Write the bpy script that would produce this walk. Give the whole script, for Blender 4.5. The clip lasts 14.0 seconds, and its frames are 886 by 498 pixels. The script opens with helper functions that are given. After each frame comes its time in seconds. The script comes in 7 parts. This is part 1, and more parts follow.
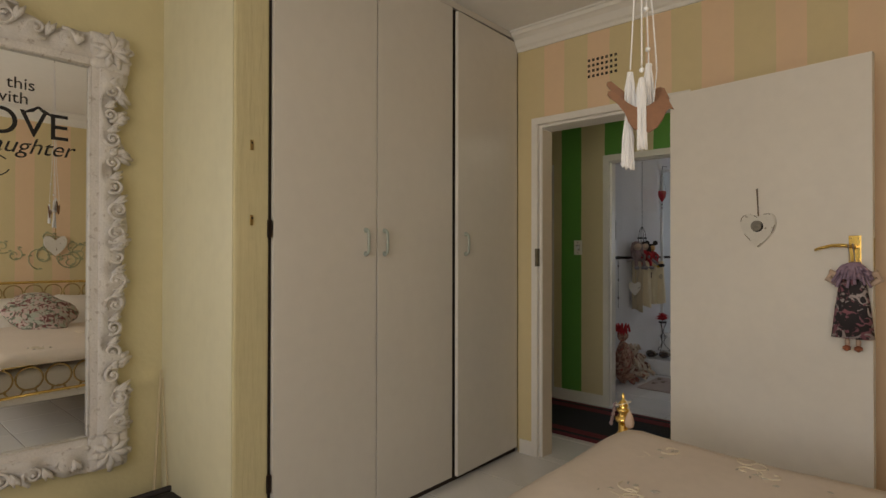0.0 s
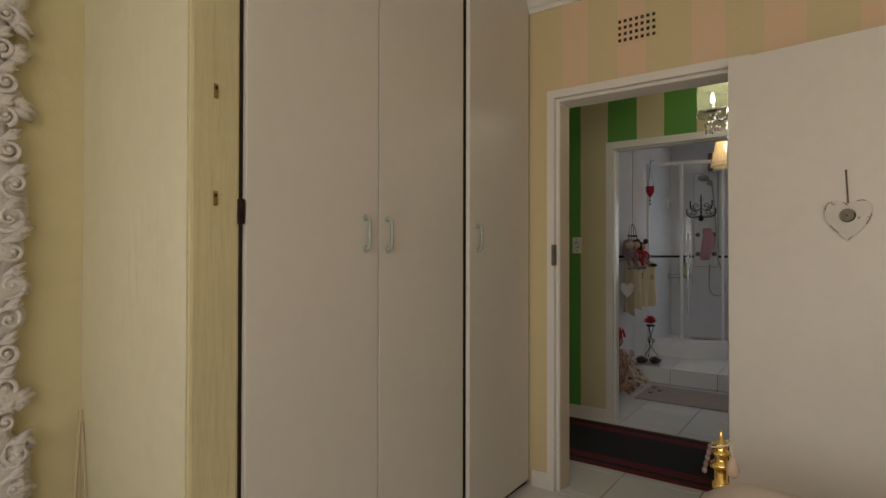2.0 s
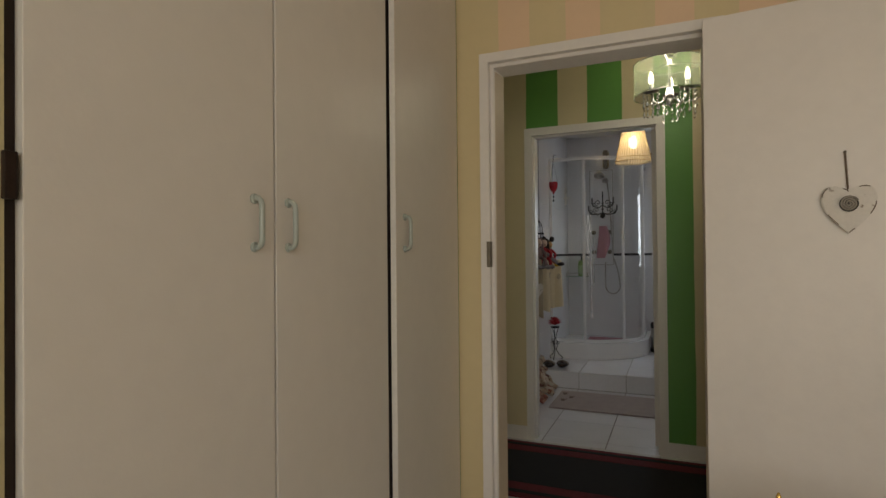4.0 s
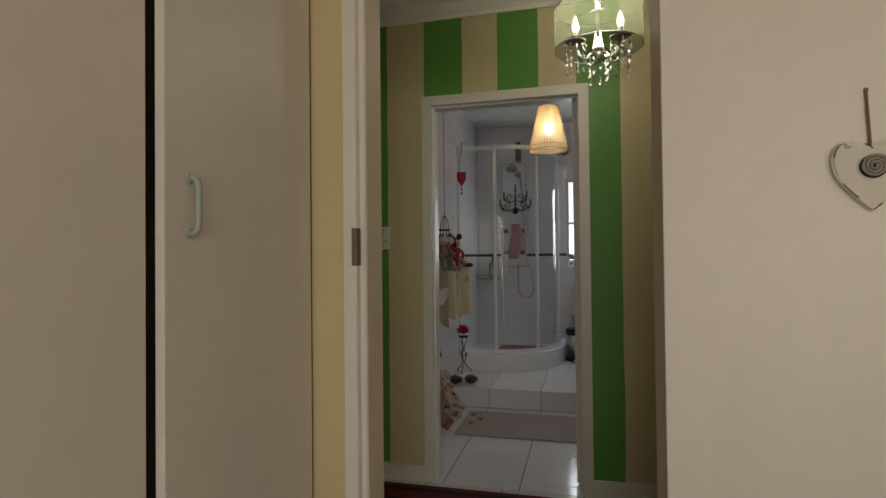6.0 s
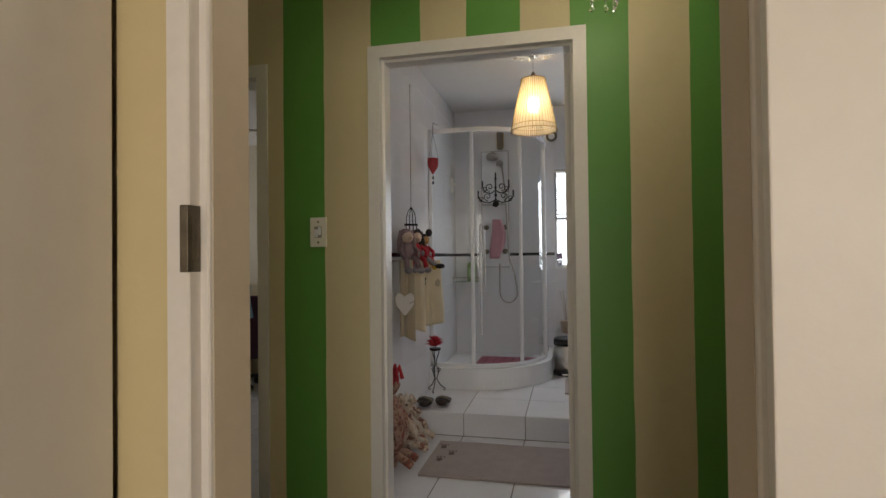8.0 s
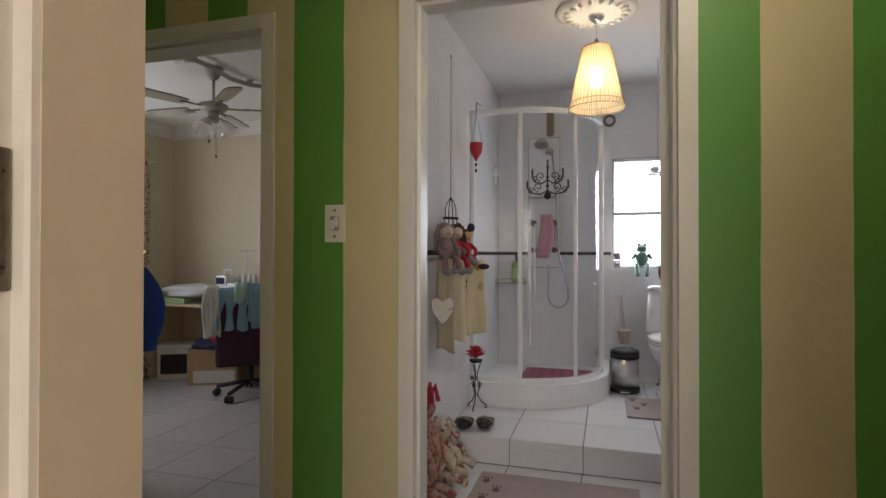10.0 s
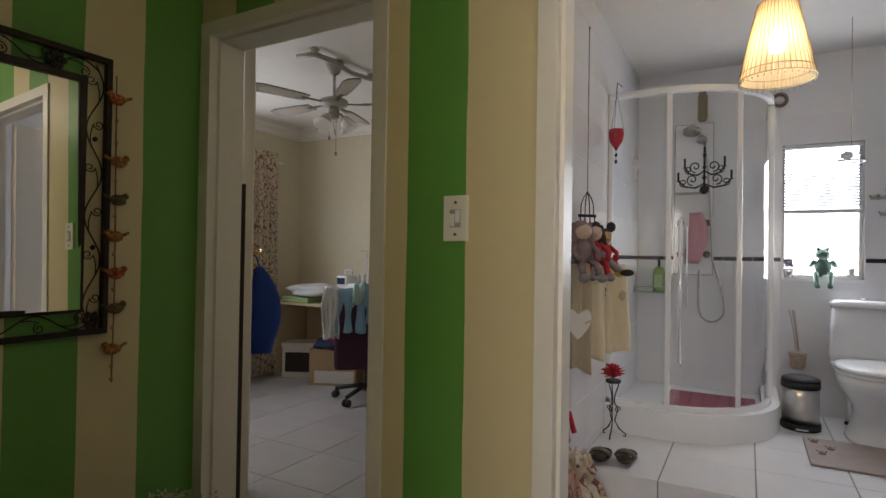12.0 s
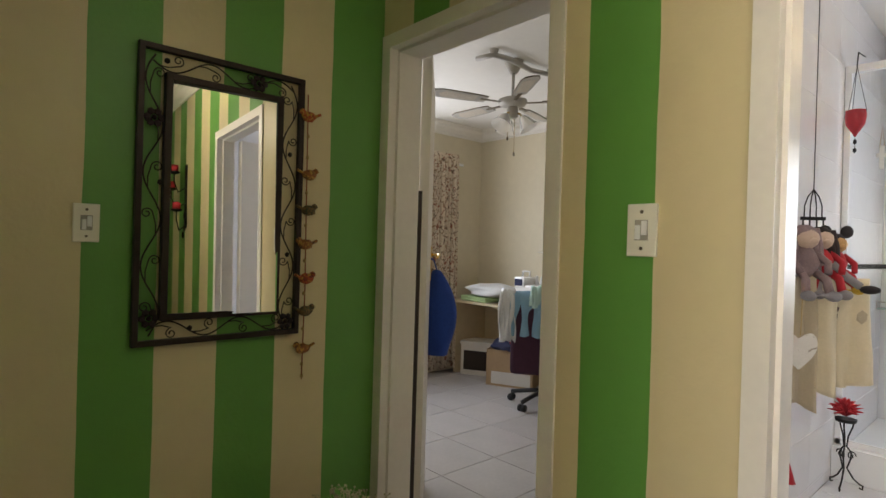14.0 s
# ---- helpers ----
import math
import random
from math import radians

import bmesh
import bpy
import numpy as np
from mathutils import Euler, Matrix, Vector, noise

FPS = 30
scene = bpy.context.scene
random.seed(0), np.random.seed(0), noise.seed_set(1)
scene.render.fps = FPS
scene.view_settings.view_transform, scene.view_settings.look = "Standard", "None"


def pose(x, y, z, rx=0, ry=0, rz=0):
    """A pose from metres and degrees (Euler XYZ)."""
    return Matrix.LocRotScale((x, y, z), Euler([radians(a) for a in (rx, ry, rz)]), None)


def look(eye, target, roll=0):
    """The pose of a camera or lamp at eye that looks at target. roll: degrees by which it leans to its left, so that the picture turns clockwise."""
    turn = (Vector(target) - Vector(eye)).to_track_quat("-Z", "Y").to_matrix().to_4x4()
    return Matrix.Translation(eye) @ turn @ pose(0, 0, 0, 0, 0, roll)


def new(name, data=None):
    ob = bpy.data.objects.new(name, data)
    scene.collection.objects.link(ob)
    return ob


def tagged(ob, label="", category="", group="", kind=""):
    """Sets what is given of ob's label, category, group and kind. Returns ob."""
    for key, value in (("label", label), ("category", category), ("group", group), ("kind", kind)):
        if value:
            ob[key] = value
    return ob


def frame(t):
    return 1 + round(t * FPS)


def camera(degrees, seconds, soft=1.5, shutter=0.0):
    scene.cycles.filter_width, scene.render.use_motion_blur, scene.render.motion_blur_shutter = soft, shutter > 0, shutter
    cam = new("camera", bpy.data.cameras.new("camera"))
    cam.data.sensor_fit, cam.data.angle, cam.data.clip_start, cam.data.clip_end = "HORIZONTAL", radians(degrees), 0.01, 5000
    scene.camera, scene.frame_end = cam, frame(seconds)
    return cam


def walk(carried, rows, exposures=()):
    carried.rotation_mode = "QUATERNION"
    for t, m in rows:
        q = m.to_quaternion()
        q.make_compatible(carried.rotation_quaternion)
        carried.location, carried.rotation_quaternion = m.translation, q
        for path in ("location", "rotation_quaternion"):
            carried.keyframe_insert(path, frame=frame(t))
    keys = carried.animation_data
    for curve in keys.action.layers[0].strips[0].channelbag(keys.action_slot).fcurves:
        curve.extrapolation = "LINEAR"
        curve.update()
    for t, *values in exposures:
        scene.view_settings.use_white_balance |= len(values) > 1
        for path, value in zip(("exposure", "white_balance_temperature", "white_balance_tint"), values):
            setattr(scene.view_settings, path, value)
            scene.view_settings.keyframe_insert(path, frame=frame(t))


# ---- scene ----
cam = camera(78.0, 14.0)
PATH = [
    (0, (-0.07, 0.072, 1.264), (-1.39, 1.575, 1.279), 0.1),
    (0.5, (-0.19, 0.137, 1.266), (-1.492, 1.655, 1.274), 0.3),
    (1, (-0.332, 0.196, 1.263), (-1.609, 1.735, 1.274), 0.2),
    (1.5, (-0.499, 0.274, 1.248), (-1.735, 1.846, 1.264), 0.2),
    (2, (-0.658, 0.338, 1.24), (-1.831, 1.958, 1.26), 0.1),
    (2.5, (-0.804, 0.422, 1.232), (-1.899, 2.096, 1.254), 0.1),
    (5, (-1.212, 1.109, 1.243), (-1.812, 3.016, 1.264), -0.6),
    (5.5, (-1.214, 1.317, 1.219), (-1.753, 3.243, 1.245), -0.4),
    (6, (-1.226, 1.516, 1.205), (-1.723, 3.453, 1.235), -0.6),
    (6.5, (-1.242, 1.706, 1.205), (-1.706, 3.651, 1.233), -0.5),
    (7, (-1.242, 1.892, 1.203), (-1.686, 3.842, 1.23), -0.7),
    (9.5, (-1.375, 2.62, 1.208), (-1.887, 4.553, 1.236), -0.2),
    (10, (-1.428, 2.725, 1.212), (-2.005, 4.64, 1.231), 0.1),
    (10.5, (-1.489, 2.839, 1.212), (-2.143, 4.729, 1.234), 0.3),
    (11, (-1.54, 2.921, 1.213), (-2.273, 4.781, 1.235), 0.5),
    (11.5, (-1.576, 3.002, 1.208), (-2.414, 4.818, 1.231), 0.8),
    (12, (-1.601, 3.048, 1.213), (-2.576, 4.795, 1.236), 0.9),
    (12.5, (-1.614, 3.089, 1.209), (-2.748, 4.736, 1.235), 1.0),
    (13, (-1.632, 3.114, 1.241), (-2.895, 4.666, 1.246), 1.4),
    (13.5, (-1.635, 3.141, 1.255), (-3.032, 4.572, 1.25), 1.6),
    (14, (-1.652, 3.151, 1.259), (-3.137, 4.491, 1.253), 1.7),
]
walk(cam, [(t, look(eye, target, roll)) for t, eye, target, roll in PATH],
     exposures=[(0, -0.15, 6500, 10), (2.5, -0.15, 6500, 10), (5, -0.15, 6500, 10), (7, 0.16, 6550, 11), (9.5, 0.93, 6550, 14), (11, 0.98, 6550, 14), (12.5, 1.12, 6550, 13), (13.2, 1.36, 6550, 12), (14, 1.86, 6550, 12)])

# ---- world and light ----
world = bpy.data.worlds.new("world")
scene.world = world
world.use_nodes = True
wn = world.node_tree
sky = wn.nodes.new("ShaderNodeTexSky")
sky.sky_type, sky.sun_disc = "NISHITA", False
sky.sun_elevation, sky.sun_rotation = radians(80), radians(60)
wn.links.new(sky.outputs[0], wn.nodes["Background"].inputs[0])
wn.nodes["Background"].inputs[1].default_value = 0.12

sun = new("sun", bpy.data.lights.new("sun", "SUN"))
sun.data.energy, sun.data.angle, sun.data.color = 2.0, radians(8), (1, 0.95, 0.86)
sun.matrix_world = look((0, 0, 10), (-1.5, -1.0, 0))


def window_light(name, eye, target, w, h, watts, colour):
    ob = new(name, bpy.data.lights.new(name, "AREA"))
    ob.data.shape, ob.data.size, ob.data.size_y = "RECTANGLE", w, h
    ob.data.energy, ob.data.color = watts, colour
    ob.matrix_world = look(eye, target)
    return ob


window_light("bedroom_window_light", (-0.15, -1.47, 1.55), (-0.35, 3, 1.4), 2.6, 1.25, 41, (1.0, 0.93, 0.82))
window_light("bathroom_window_light", (-1.16, 7.56, 1.5), (-1.16, 4, 1.2), 0.46, 0.85, 6.0, (0.86, 0.93, 1.0))
window_light("study_window_light", (-5.72, 5.75, 1.5), (-3, 5.75, 2.1), 1.4, 1.2, 7.6, (0.95, 0.97, 1.0))


def bulb_light(name, place, watts, colour, r=0.03):
    ob = new(name, bpy.data.lights.new(name, "POINT"))
    ob.data.energy, ob.data.color, ob.data.shadow_soft_size = watts, colour, r
    ob.location = place
    return ob


# ---- materials ----
def material(name, colour, rough=0.6, metal=0.0, vary=0.08, scale=6.0, bump=0.0, bump_scale=120.0, spec=0.5, wear=None, per_object=0.0, streak=0.0):
    """Colour with variation at two scales, fine relief, and optional worn patches of another colour."""
    m = bpy.data.materials.new(name)
    m.use_nodes = True
    nt = m.node_tree
    b = nt.nodes["Principled BSDF"]
    b.inputs["Roughness"].default_value = rough
    b.inputs["Metallic"].default_value = metal
    b.inputs["Specular IOR Level"].default_value = spec
    tc = nt.nodes.new("ShaderNodeTexCoord")
    n1 = nt.nodes.new("ShaderNodeTexNoise")
    n1.inputs["Scale"].default_value, n1.inputs["Detail"].default_value = scale, 5
    n2 = nt.nodes.new("ShaderNodeTexNoise")
    n2.inputs["Scale"].default_value, n2.inputs["Detail"].default_value = scale * 9, 3
    for n in (n1, n2):
        nt.links.new(tc.outputs["Object"], n.inputs["Vector"])
    mixn = nt.nodes.new("ShaderNodeMath")
    mixn.operation = "MULTIPLY_ADD"
    mixn.inputs[1].default_value = 0.45
    nt.links.new(n2.outputs["Fac"], mixn.inputs[0])
    half = nt.nodes.new("ShaderNodeMath")
    half.operation = "MULTIPLY"
    half.inputs[1].default_value = 0.55
    nt.links.new(n1.outputs["Fac"], half.inputs[0])
    nt.links.new(half.outputs[0], mixn.inputs[2])
    ramp = nt.nodes.new("ShaderNodeValToRGB")
    ramp.color_ramp.elements[0].position, ramp.color_ramp.elements[1].position = 0.3, 0.7
    ramp.color_ramp.elements[0].color = (*[c * (1 - vary) for c in colour], 1)
    ramp.color_ramp.elements[1].color = (*[min(1, c * (1 + vary)) for c in colour], 1)
    nt.links.new(mixn.outputs[0], ramp.inputs[0])
    out = ramp.outputs[0]
    if per_object:
        oi = nt.nodes.new("ShaderNodeObjectInfo")
        hs = nt.nodes.new("ShaderNodeHueSaturation")
        mr = nt.nodes.new("ShaderNodeMapRange")
        mr.inputs["To Min"].default_value, mr.inputs["To Max"].default_value = 1 - per_object, 1 + per_object
        nt.links.new(oi.outputs["Random"], mr.inputs["Value"])
        nt.links.new(mr.outputs[0], hs.inputs["Value"])
        nt.links.new(out, hs.inputs["Color"])
        out = hs.outputs[0]
    if wear:
        wcol, wamount = wear
        n3 = nt.nodes.new("ShaderNodeTexNoise")
        n3.inputs["Scale"].default_value, n3.inputs["Detail"].default_value = scale * 3, 8
        nt.links.new(tc.outputs["Object"], n3.inputs["Vector"])
        r3 = nt.nodes.new("ShaderNodeValToRGB")
        r3.color_ramp.elements[0].position, r3.color_ramp.elements[1].position = 1 - wamount, min(1, 1.06 - wamount)
        nt.links.new(n3.outputs["Fac"], r3.inputs[0])
        mx = nt.nodes.new("ShaderNodeMix")
        mx.data_type = "RGBA"
        nt.links.new(r3.outputs[0], mx.inputs[0])
        nt.links.new(out, mx.inputs[6])
        mx.inputs[7].default_value = (*wcol, 1)
        out = mx.outputs[2]
    nt.links.new(out, b.inputs["Base Color"])
    if bump:
        nb = nt.nodes.new("ShaderNodeTexNoise")
        nb.inputs["Scale"].default_value, nb.inputs["Detail"].default_value = bump_scale, 4
        if streak:
            stretch = nt.nodes.new("ShaderNodeMapping")
            stretch.inputs["Scale"].default_value = (1, 1, streak)
            nt.links.new(tc.outputs["Object"], stretch.inputs[0])
            nt.links.new(stretch.outputs[0], nb.inputs["Vector"])
        else:
            nt.links.new(tc.outputs["Object"], nb.inputs["Vector"])
        bu = nt.nodes.new("ShaderNodeBump")
        bu.inputs["Strength"].default_value, bu.inputs["Distance"].default_value = bump, 0.004
        nt.links.new(nb.outputs["Fac"], bu.inputs["Height"])
        nt.links.new(bu.outputs[0], b.inputs["Normal"])
    return m


def striped_wall(name, axis, edges, ca, cb, rough=0.45):
    """Hand-painted stripes along axis 0 or 1; edges are where the colour changes, starting with ca."""
    m = material(name, (1, 1, 1), rough, vary=0.05, scale=2.5, bump=0.25, bump_scale=60)
    nt = m.node_tree
    b = nt.nodes["Principled BSDF"]
    tone = b.inputs["Base Color"].links[0].from_socket
    geo = nt.nodes.new("ShaderNodeNewGeometry")
    sep = nt.nodes.new("ShaderNodeSeparateXYZ")
    nt.links.new(geo.outputs["Position"], sep.inputs[0])
    wob = nt.nodes.new("ShaderNodeTexNoise")
    wob.inputs["Scale"].default_value, wob.inputs["Detail"].default_value = 3.0, 4
    nt.links.new(geo.outputs["Position"], wob.inputs["Vector"])
    add = nt.nodes.new("ShaderNodeMath")
    add.operation = "MULTIPLY_ADD"
    add.inputs[1].default_value = 0.012
    nt.links.new(wob.outputs["Fac"], add.inputs[0])
    nt.links.new(sep.outputs[axis], add.inputs[2])
    lo, hi = edges[0] - 0.3, edges[-1] + 0.3
    mr = nt.nodes.new("ShaderNodeMapRange")
    mr.inputs["From Min"].default_value, mr.inputs["From Max"].default_value = lo + 0.006, hi + 0.006
    nt.links.new(add.outputs[0], mr.inputs["Value"])
    ramp = nt.nodes.new("ShaderNodeValToRGB")
    cr = ramp.color_ramp
    cr.interpolation = "CONSTANT"
    cr.elements[0].color, cr.elements[0].position = (*ca, 1), 0
    cr.elements[1].color, cr.elements[1].position = (*cb, 1), (edges[0] - lo) / (hi - lo)
    for i, e in enumerate(edges[1:]):
        el = cr.elements.new((e - lo) / (hi - lo))
        el.color = (*(ca, cb)[i % 2], 1)
    nt.links.new(mr.outputs[0], ramp.inputs[0])
    mx = nt.nodes.new("ShaderNodeMix")
    mx.data_type, mx.blend_type = "RGBA", "MULTIPLY"
    mx.inputs[0].default_value = 1
    nt.links.new(ramp.outputs[0], mx.inputs[6])
    nt.links.new(tone, mx.inputs[7])
    nt.links.new(mx.outputs[2], b.inputs["Base Color"])
    return m


def patterned(name, ground, inks, scale, rough=0.85, amount=0.5):
    """Printed cloth: blotches of several inks on a ground."""
    m = material(name, ground, rough, vary=0.08, scale=12, bump=0.3, bump_scale=300)
    nt = m.node_tree
    b = nt.nodes["Principled BSDF"]
    out = b.inputs["Base Color"].links[0].from_socket
    tc = nt.nodes.new("ShaderNodeTexCoord")
    for i, ink in enumerate(inks):
        n = nt.nodes.new("ShaderNodeTexNoise")
        n.inputs["Scale"].default_value, n.inputs["Detail"].default_value = scale * (1 + 0.37 * i), 2
        n.inputs["Distortion"].default_value = 1.2
        mp = nt.nodes.new("ShaderNodeMapping")
        mp.inputs["Location"].default_value = (3.1 * i, 1.7 * i, 5.3 * i)
        nt.links.new(tc.outputs["Object"], mp.inputs[0])
        nt.links.new(mp.outputs[0], n.inputs["Vector"])
        r = nt.nodes.new("ShaderNodeValToRGB")
        r.color_ramp.elements[0].position, r.color_ramp.elements[1].position = 1.02 - amount, 1.06 - amount
        nt.links.new(n.outputs["Fac"], r.inputs[0])
        mx = nt.nodes.new("ShaderNodeMix")
        mx.data_type = "RGBA"
        nt.links.new(r.outputs[0], mx.inputs[0])
        nt.links.new(out, mx.inputs[6])
        mx.inputs[7].default_value = (*ink, 1)
        out = mx.outputs[2]
    nt.links.new(out, b.inputs["Base Color"])
    return m


def glass(name, tint=(0.96, 0.98, 0.97), rough=0.0, mixing=0.12):
    """A thin clear pane: mostly clear, with a mirror-like gloss that grows at grazing angles."""
    m = bpy.data.materials.new(name)
    m.use_nodes = True
    nt = m.node_tree
    nt.nodes.remove(nt.nodes["Principled BSDF"])
    tr = nt.nodes.new("ShaderNodeBsdfTransparent")
    tr.inputs[0].default_value = (*tint, 1)
    gl = nt.nodes.new("ShaderNodeBsdfGlossy")
    gl.inputs["Roughness"].default_value = rough
    fr = nt.nodes.new("ShaderNodeFresnel")
    fr.inputs[0].default_value = 1.45
    mx = nt.nodes.new("ShaderNodeMixShader")
    nt.links.new(fr.outputs[0], mx.inputs[0])
    nt.links.new(tr.outputs[0], mx.inputs[1])
    nt.links.new(gl.outputs[0], mx.inputs[2])
    nt.links.new(mx.outputs[0], nt.nodes["Material Output"].inputs[0])
    return m


def glowing(name, colour, strength):
    m = bpy.data.materials.new(name)
    m.use_nodes = True
    b = m.node_tree.nodes["Principled BSDF"]
    b.inputs["Base Color"].default_value = (*colour, 1)
    b.inputs["Emission Color"].default_value = (*colour, 1)
    b.inputs["Emission Strength"].default_value = strength
    return m


def shade_cloth(name, colour, through_light=0.6, open_weave=0.0):
    m = bpy.data.materials.new(name)
    m.use_nodes = True
    nt = m.node_tree
    b = nt.nodes["Principled BSDF"]
    b.inputs["Base Color"].default_value = (*colour, 1)
    b.inputs["Roughness"].default_value = 0.8
    t = nt.nodes.new("ShaderNodeBsdfTranslucent")
    t.inputs[0].default_value = (*colour, 1)
    mx = nt.nodes.new("ShaderNodeMixShader")
    mx.inputs[0].default_value = through_light
    nt.links.new(b.outputs[0], mx.inputs[1])
    nt.links.new(t.outputs[0], mx.inputs[2])
    sheer = nt.nodes.new("ShaderNodeMixShader")
    sheer.inputs[0].default_value = open_weave
    nt.links.new(mx.outputs[0], sheer.inputs[1])
    nt.links.new(nt.nodes.new("ShaderNodeBsdfTransparent").outputs[0], sheer.inputs[2])
    nt.links.new(sheer.outputs[0], nt.nodes["Material Output"].inputs[0])
    return m


CREAM, GREEN = (0.69, 0.59, 0.36), (0.128, 0.34, 0.066)
SAND, PEACH = (0.70, 0.58, 0.33), (0.80, 0.58, 0.38)
M_yellow = material("yellow_paint", (0.60, 0.53, 0.315), 0.38, vary=0.06, scale=1.6, bump=0.35, bump_scale=45)
M_study = material("study_paint", (0.68, 0.61, 0.46), 0.6, vary=0.05, scale=1.5, bump=0.25, bump_scale=60)
M_ceiling = material("ceiling_paint", (0.82, 0.80, 0.77), 0.8, vary=0.03, scale=2, bump=0.2, bump_scale=80)
M_cornice = material("cornice_paint", (0.82, 0.79, 0.74), 0.6, vary=0.03, scale=4)
M_frame = material("frame_enamel", (0.80, 0.76, 0.71), 0.35, vary=0.04, scale=5, bump=0.12, bump_scale=40)
M_door = material("door_paint", (0.80, 0.75, 0.69), 0.42, vary=0.035, scale=2.2, bump=0.15, bump_scale=55)
M_ward = material("wardrobe_melamine", (0.68, 0.645, 0.585), 0.38, vary=0.035, scale=1.8, bump=0.1, bump_scale=70)
M_wardedge = material("wardrobe_edge", (0.78, 0.74, 0.68), 0.5, vary=0.08, scale=10)
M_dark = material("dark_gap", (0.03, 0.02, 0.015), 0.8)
M_plaster = material("window_plaster", (0.8, 0.78, 0.72), 0.7)
M_tile = material("floor_tile", (0.74, 0.72, 0.70), 0.16, vary=0.04, scale=5, bump=0.05, bump_scale=20, per_object=0.04)
M_bathtile = material("bathroom_floor_tile", (0.80, 0.80, 0.83), 0.13, vary=0.04, scale=5, bump=0.05, bump_scale=20, per_object=0.04)
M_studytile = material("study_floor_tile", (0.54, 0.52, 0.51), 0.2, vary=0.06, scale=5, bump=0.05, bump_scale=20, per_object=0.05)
M_grout = material("grout", (0.25, 0.23, 0.21), 0.9, vary=0.2, scale=20)
M_walltile = material("wall_tile", (0.80, 0.79, 0.81), 0.12, vary=0.02, scale=4, bump=0.06, bump_scale=12, per_object=0.015)
M_wallgrout = material("wall_grout", (0.80, 0.79, 0.79), 0.9, vary=0.1, scale=20)
M_band = material("black_band_tile", (0.02, 0.02, 0.022), 0.2, vary=0.3, scale=30)
M_white = material("white_enamel", (0.86, 0.86, 0.87), 0.15, vary=0.02, scale=5)
M_chrome = material("chrome", (0.75, 0.75, 0.76), 0.12, 1.0, vary=0.05)
M_steel = material("brushed_steel", (0.62, 0.6, 0.58), 0.28, 1.0, vary=0.1, scale=12)
M_pewter = material("dull_steel_plate", (0.20, 0.17, 0.13), 0.45, 0.8, vary=0.25, scale=30)
M_brass = material("brass", (0.83, 0.58, 0.18), 0.18, 1.0, vary=0.12, scale=20)
M_oldbrass = material("aged_brass", (0.42, 0.30, 0.13), 0.35, 1.0, vary=0.25, scale=25)
M_black = material("black_iron", (0.012, 0.011, 0.011), 0.5, 0.3, vary=0.3, scale=30)
M_brownblack = material("dark_bronze_iron", (0.022, 0.012, 0.009), 0.45, 0.4, vary=0.4, scale=25)
M_plastic = material("switch_plastic", (0.82, 0.79, 0.70), 0.35, vary=0.03)
M_rockergap = material("grey_rocker_surround", (0.36, 0.34, 0.30), 0.5, vary=0.06)
M_handle = material("grey_plastic_handle", (0.37, 0.405, 0.36), 0.3, vary=0.06, scale=20)
M_mirror = material("mirror_silver", (0.93, 0.94, 0.93), 0.005, 1.0, vary=0.0)
M_glass = glass("clear_glass")
M_rubber = material("black_rubber", (0.02, 0.02, 0.02), 0.6)


# ---- helpers ----
def part(name, bm, mat, parent=None, label="", smooth=False, kind=""):
    me = bpy.data.meshes.new(name)
    bmesh.ops.recalc_face_normals(bm, faces=bm.faces)
    if smooth:
        for f in bm.faces:
            f.smooth = True
    bm.to_mesh(me)
    bm.free()
    me.materials.append(mat)
    ob = new(name, me)
    ob.parent = parent
    return tagged(ob, label, "", "", kind)


def thing(name, place, label, category, group="", turn=0):
    ob = new(name)
    ob.matrix_world = pose(*place, 0, 0, turn)
    ob.empty_display_size = 0.1
    return tagged(ob, label, category, group)


def box(x0, x1, y0, y1, z0, z1, bev=0.0, bm=None, m=None):
    bm = bm or bmesh.new()
    vs = bmesh.ops.create_cube(bm, size=1)["verts"]
    for v in vs:
        v.co = Vector((x0 + (v.co.x + 0.5) * (x1 - x0), y0 + (v.co.y + 0.5) * (y1 - y0), z0 + (v.co.z + 0.5) * (z1 - z0)))
    if m:
        bmesh.ops.transform(bm, matrix=m, verts=vs)
    if bev:
        bmesh.ops.bevel(bm, geom=list({e for v in vs for e in v.link_edges}), offset=bev, segments=2, affect="EDGES", profile=0.6)
    return bm


def tube(points, r, n=6, bm=None, close=False):
    """A round bar along a line of points; r is one radius or a function of 0..1."""
    bm = bm or bmesh.new()
    pts = [Vector(p) for p in points]
    up, rings = Vector((0.123, 0.456, 0.881)), []
    for i, p in enumerate(pts):
        a, b = pts[max(0, i - 1)], pts[min(len(pts) - 1, i + 1)]
        if close:
            a, b = pts[i - 1], pts[(i + 1) % len(pts)]
        d = (b - a).normalized() if (b - a).length > 1e-9 else Vector((0, 0, 1))
        u = (up - d * up.dot(d))
        u = u.normalized() if u.length > 1e-4 else d.orthogonal().normalized()
        up, w = u, d.cross(u)
        rr = r(i / max(1, len(pts) - 1)) if callable(r) else r
        rings.append([bm.verts.new(p + (u * math.cos(2 * math.pi * k / n) + w * math.sin(2 * math.pi * k / n)) * rr) for k in range(n)])
    for i in range(len(rings) - (0 if close else 1)):
        a, b = rings[i], rings[(i + 1) % len(rings)]
        for k in range(n):
            bm.faces.new((a[k], a[(k + 1) % n], b[(k + 1) % n], b[k]))
    if not close:
        bm.faces.new(rings[0][::-1])
        bm.faces.new(rings[-1])
    return bm


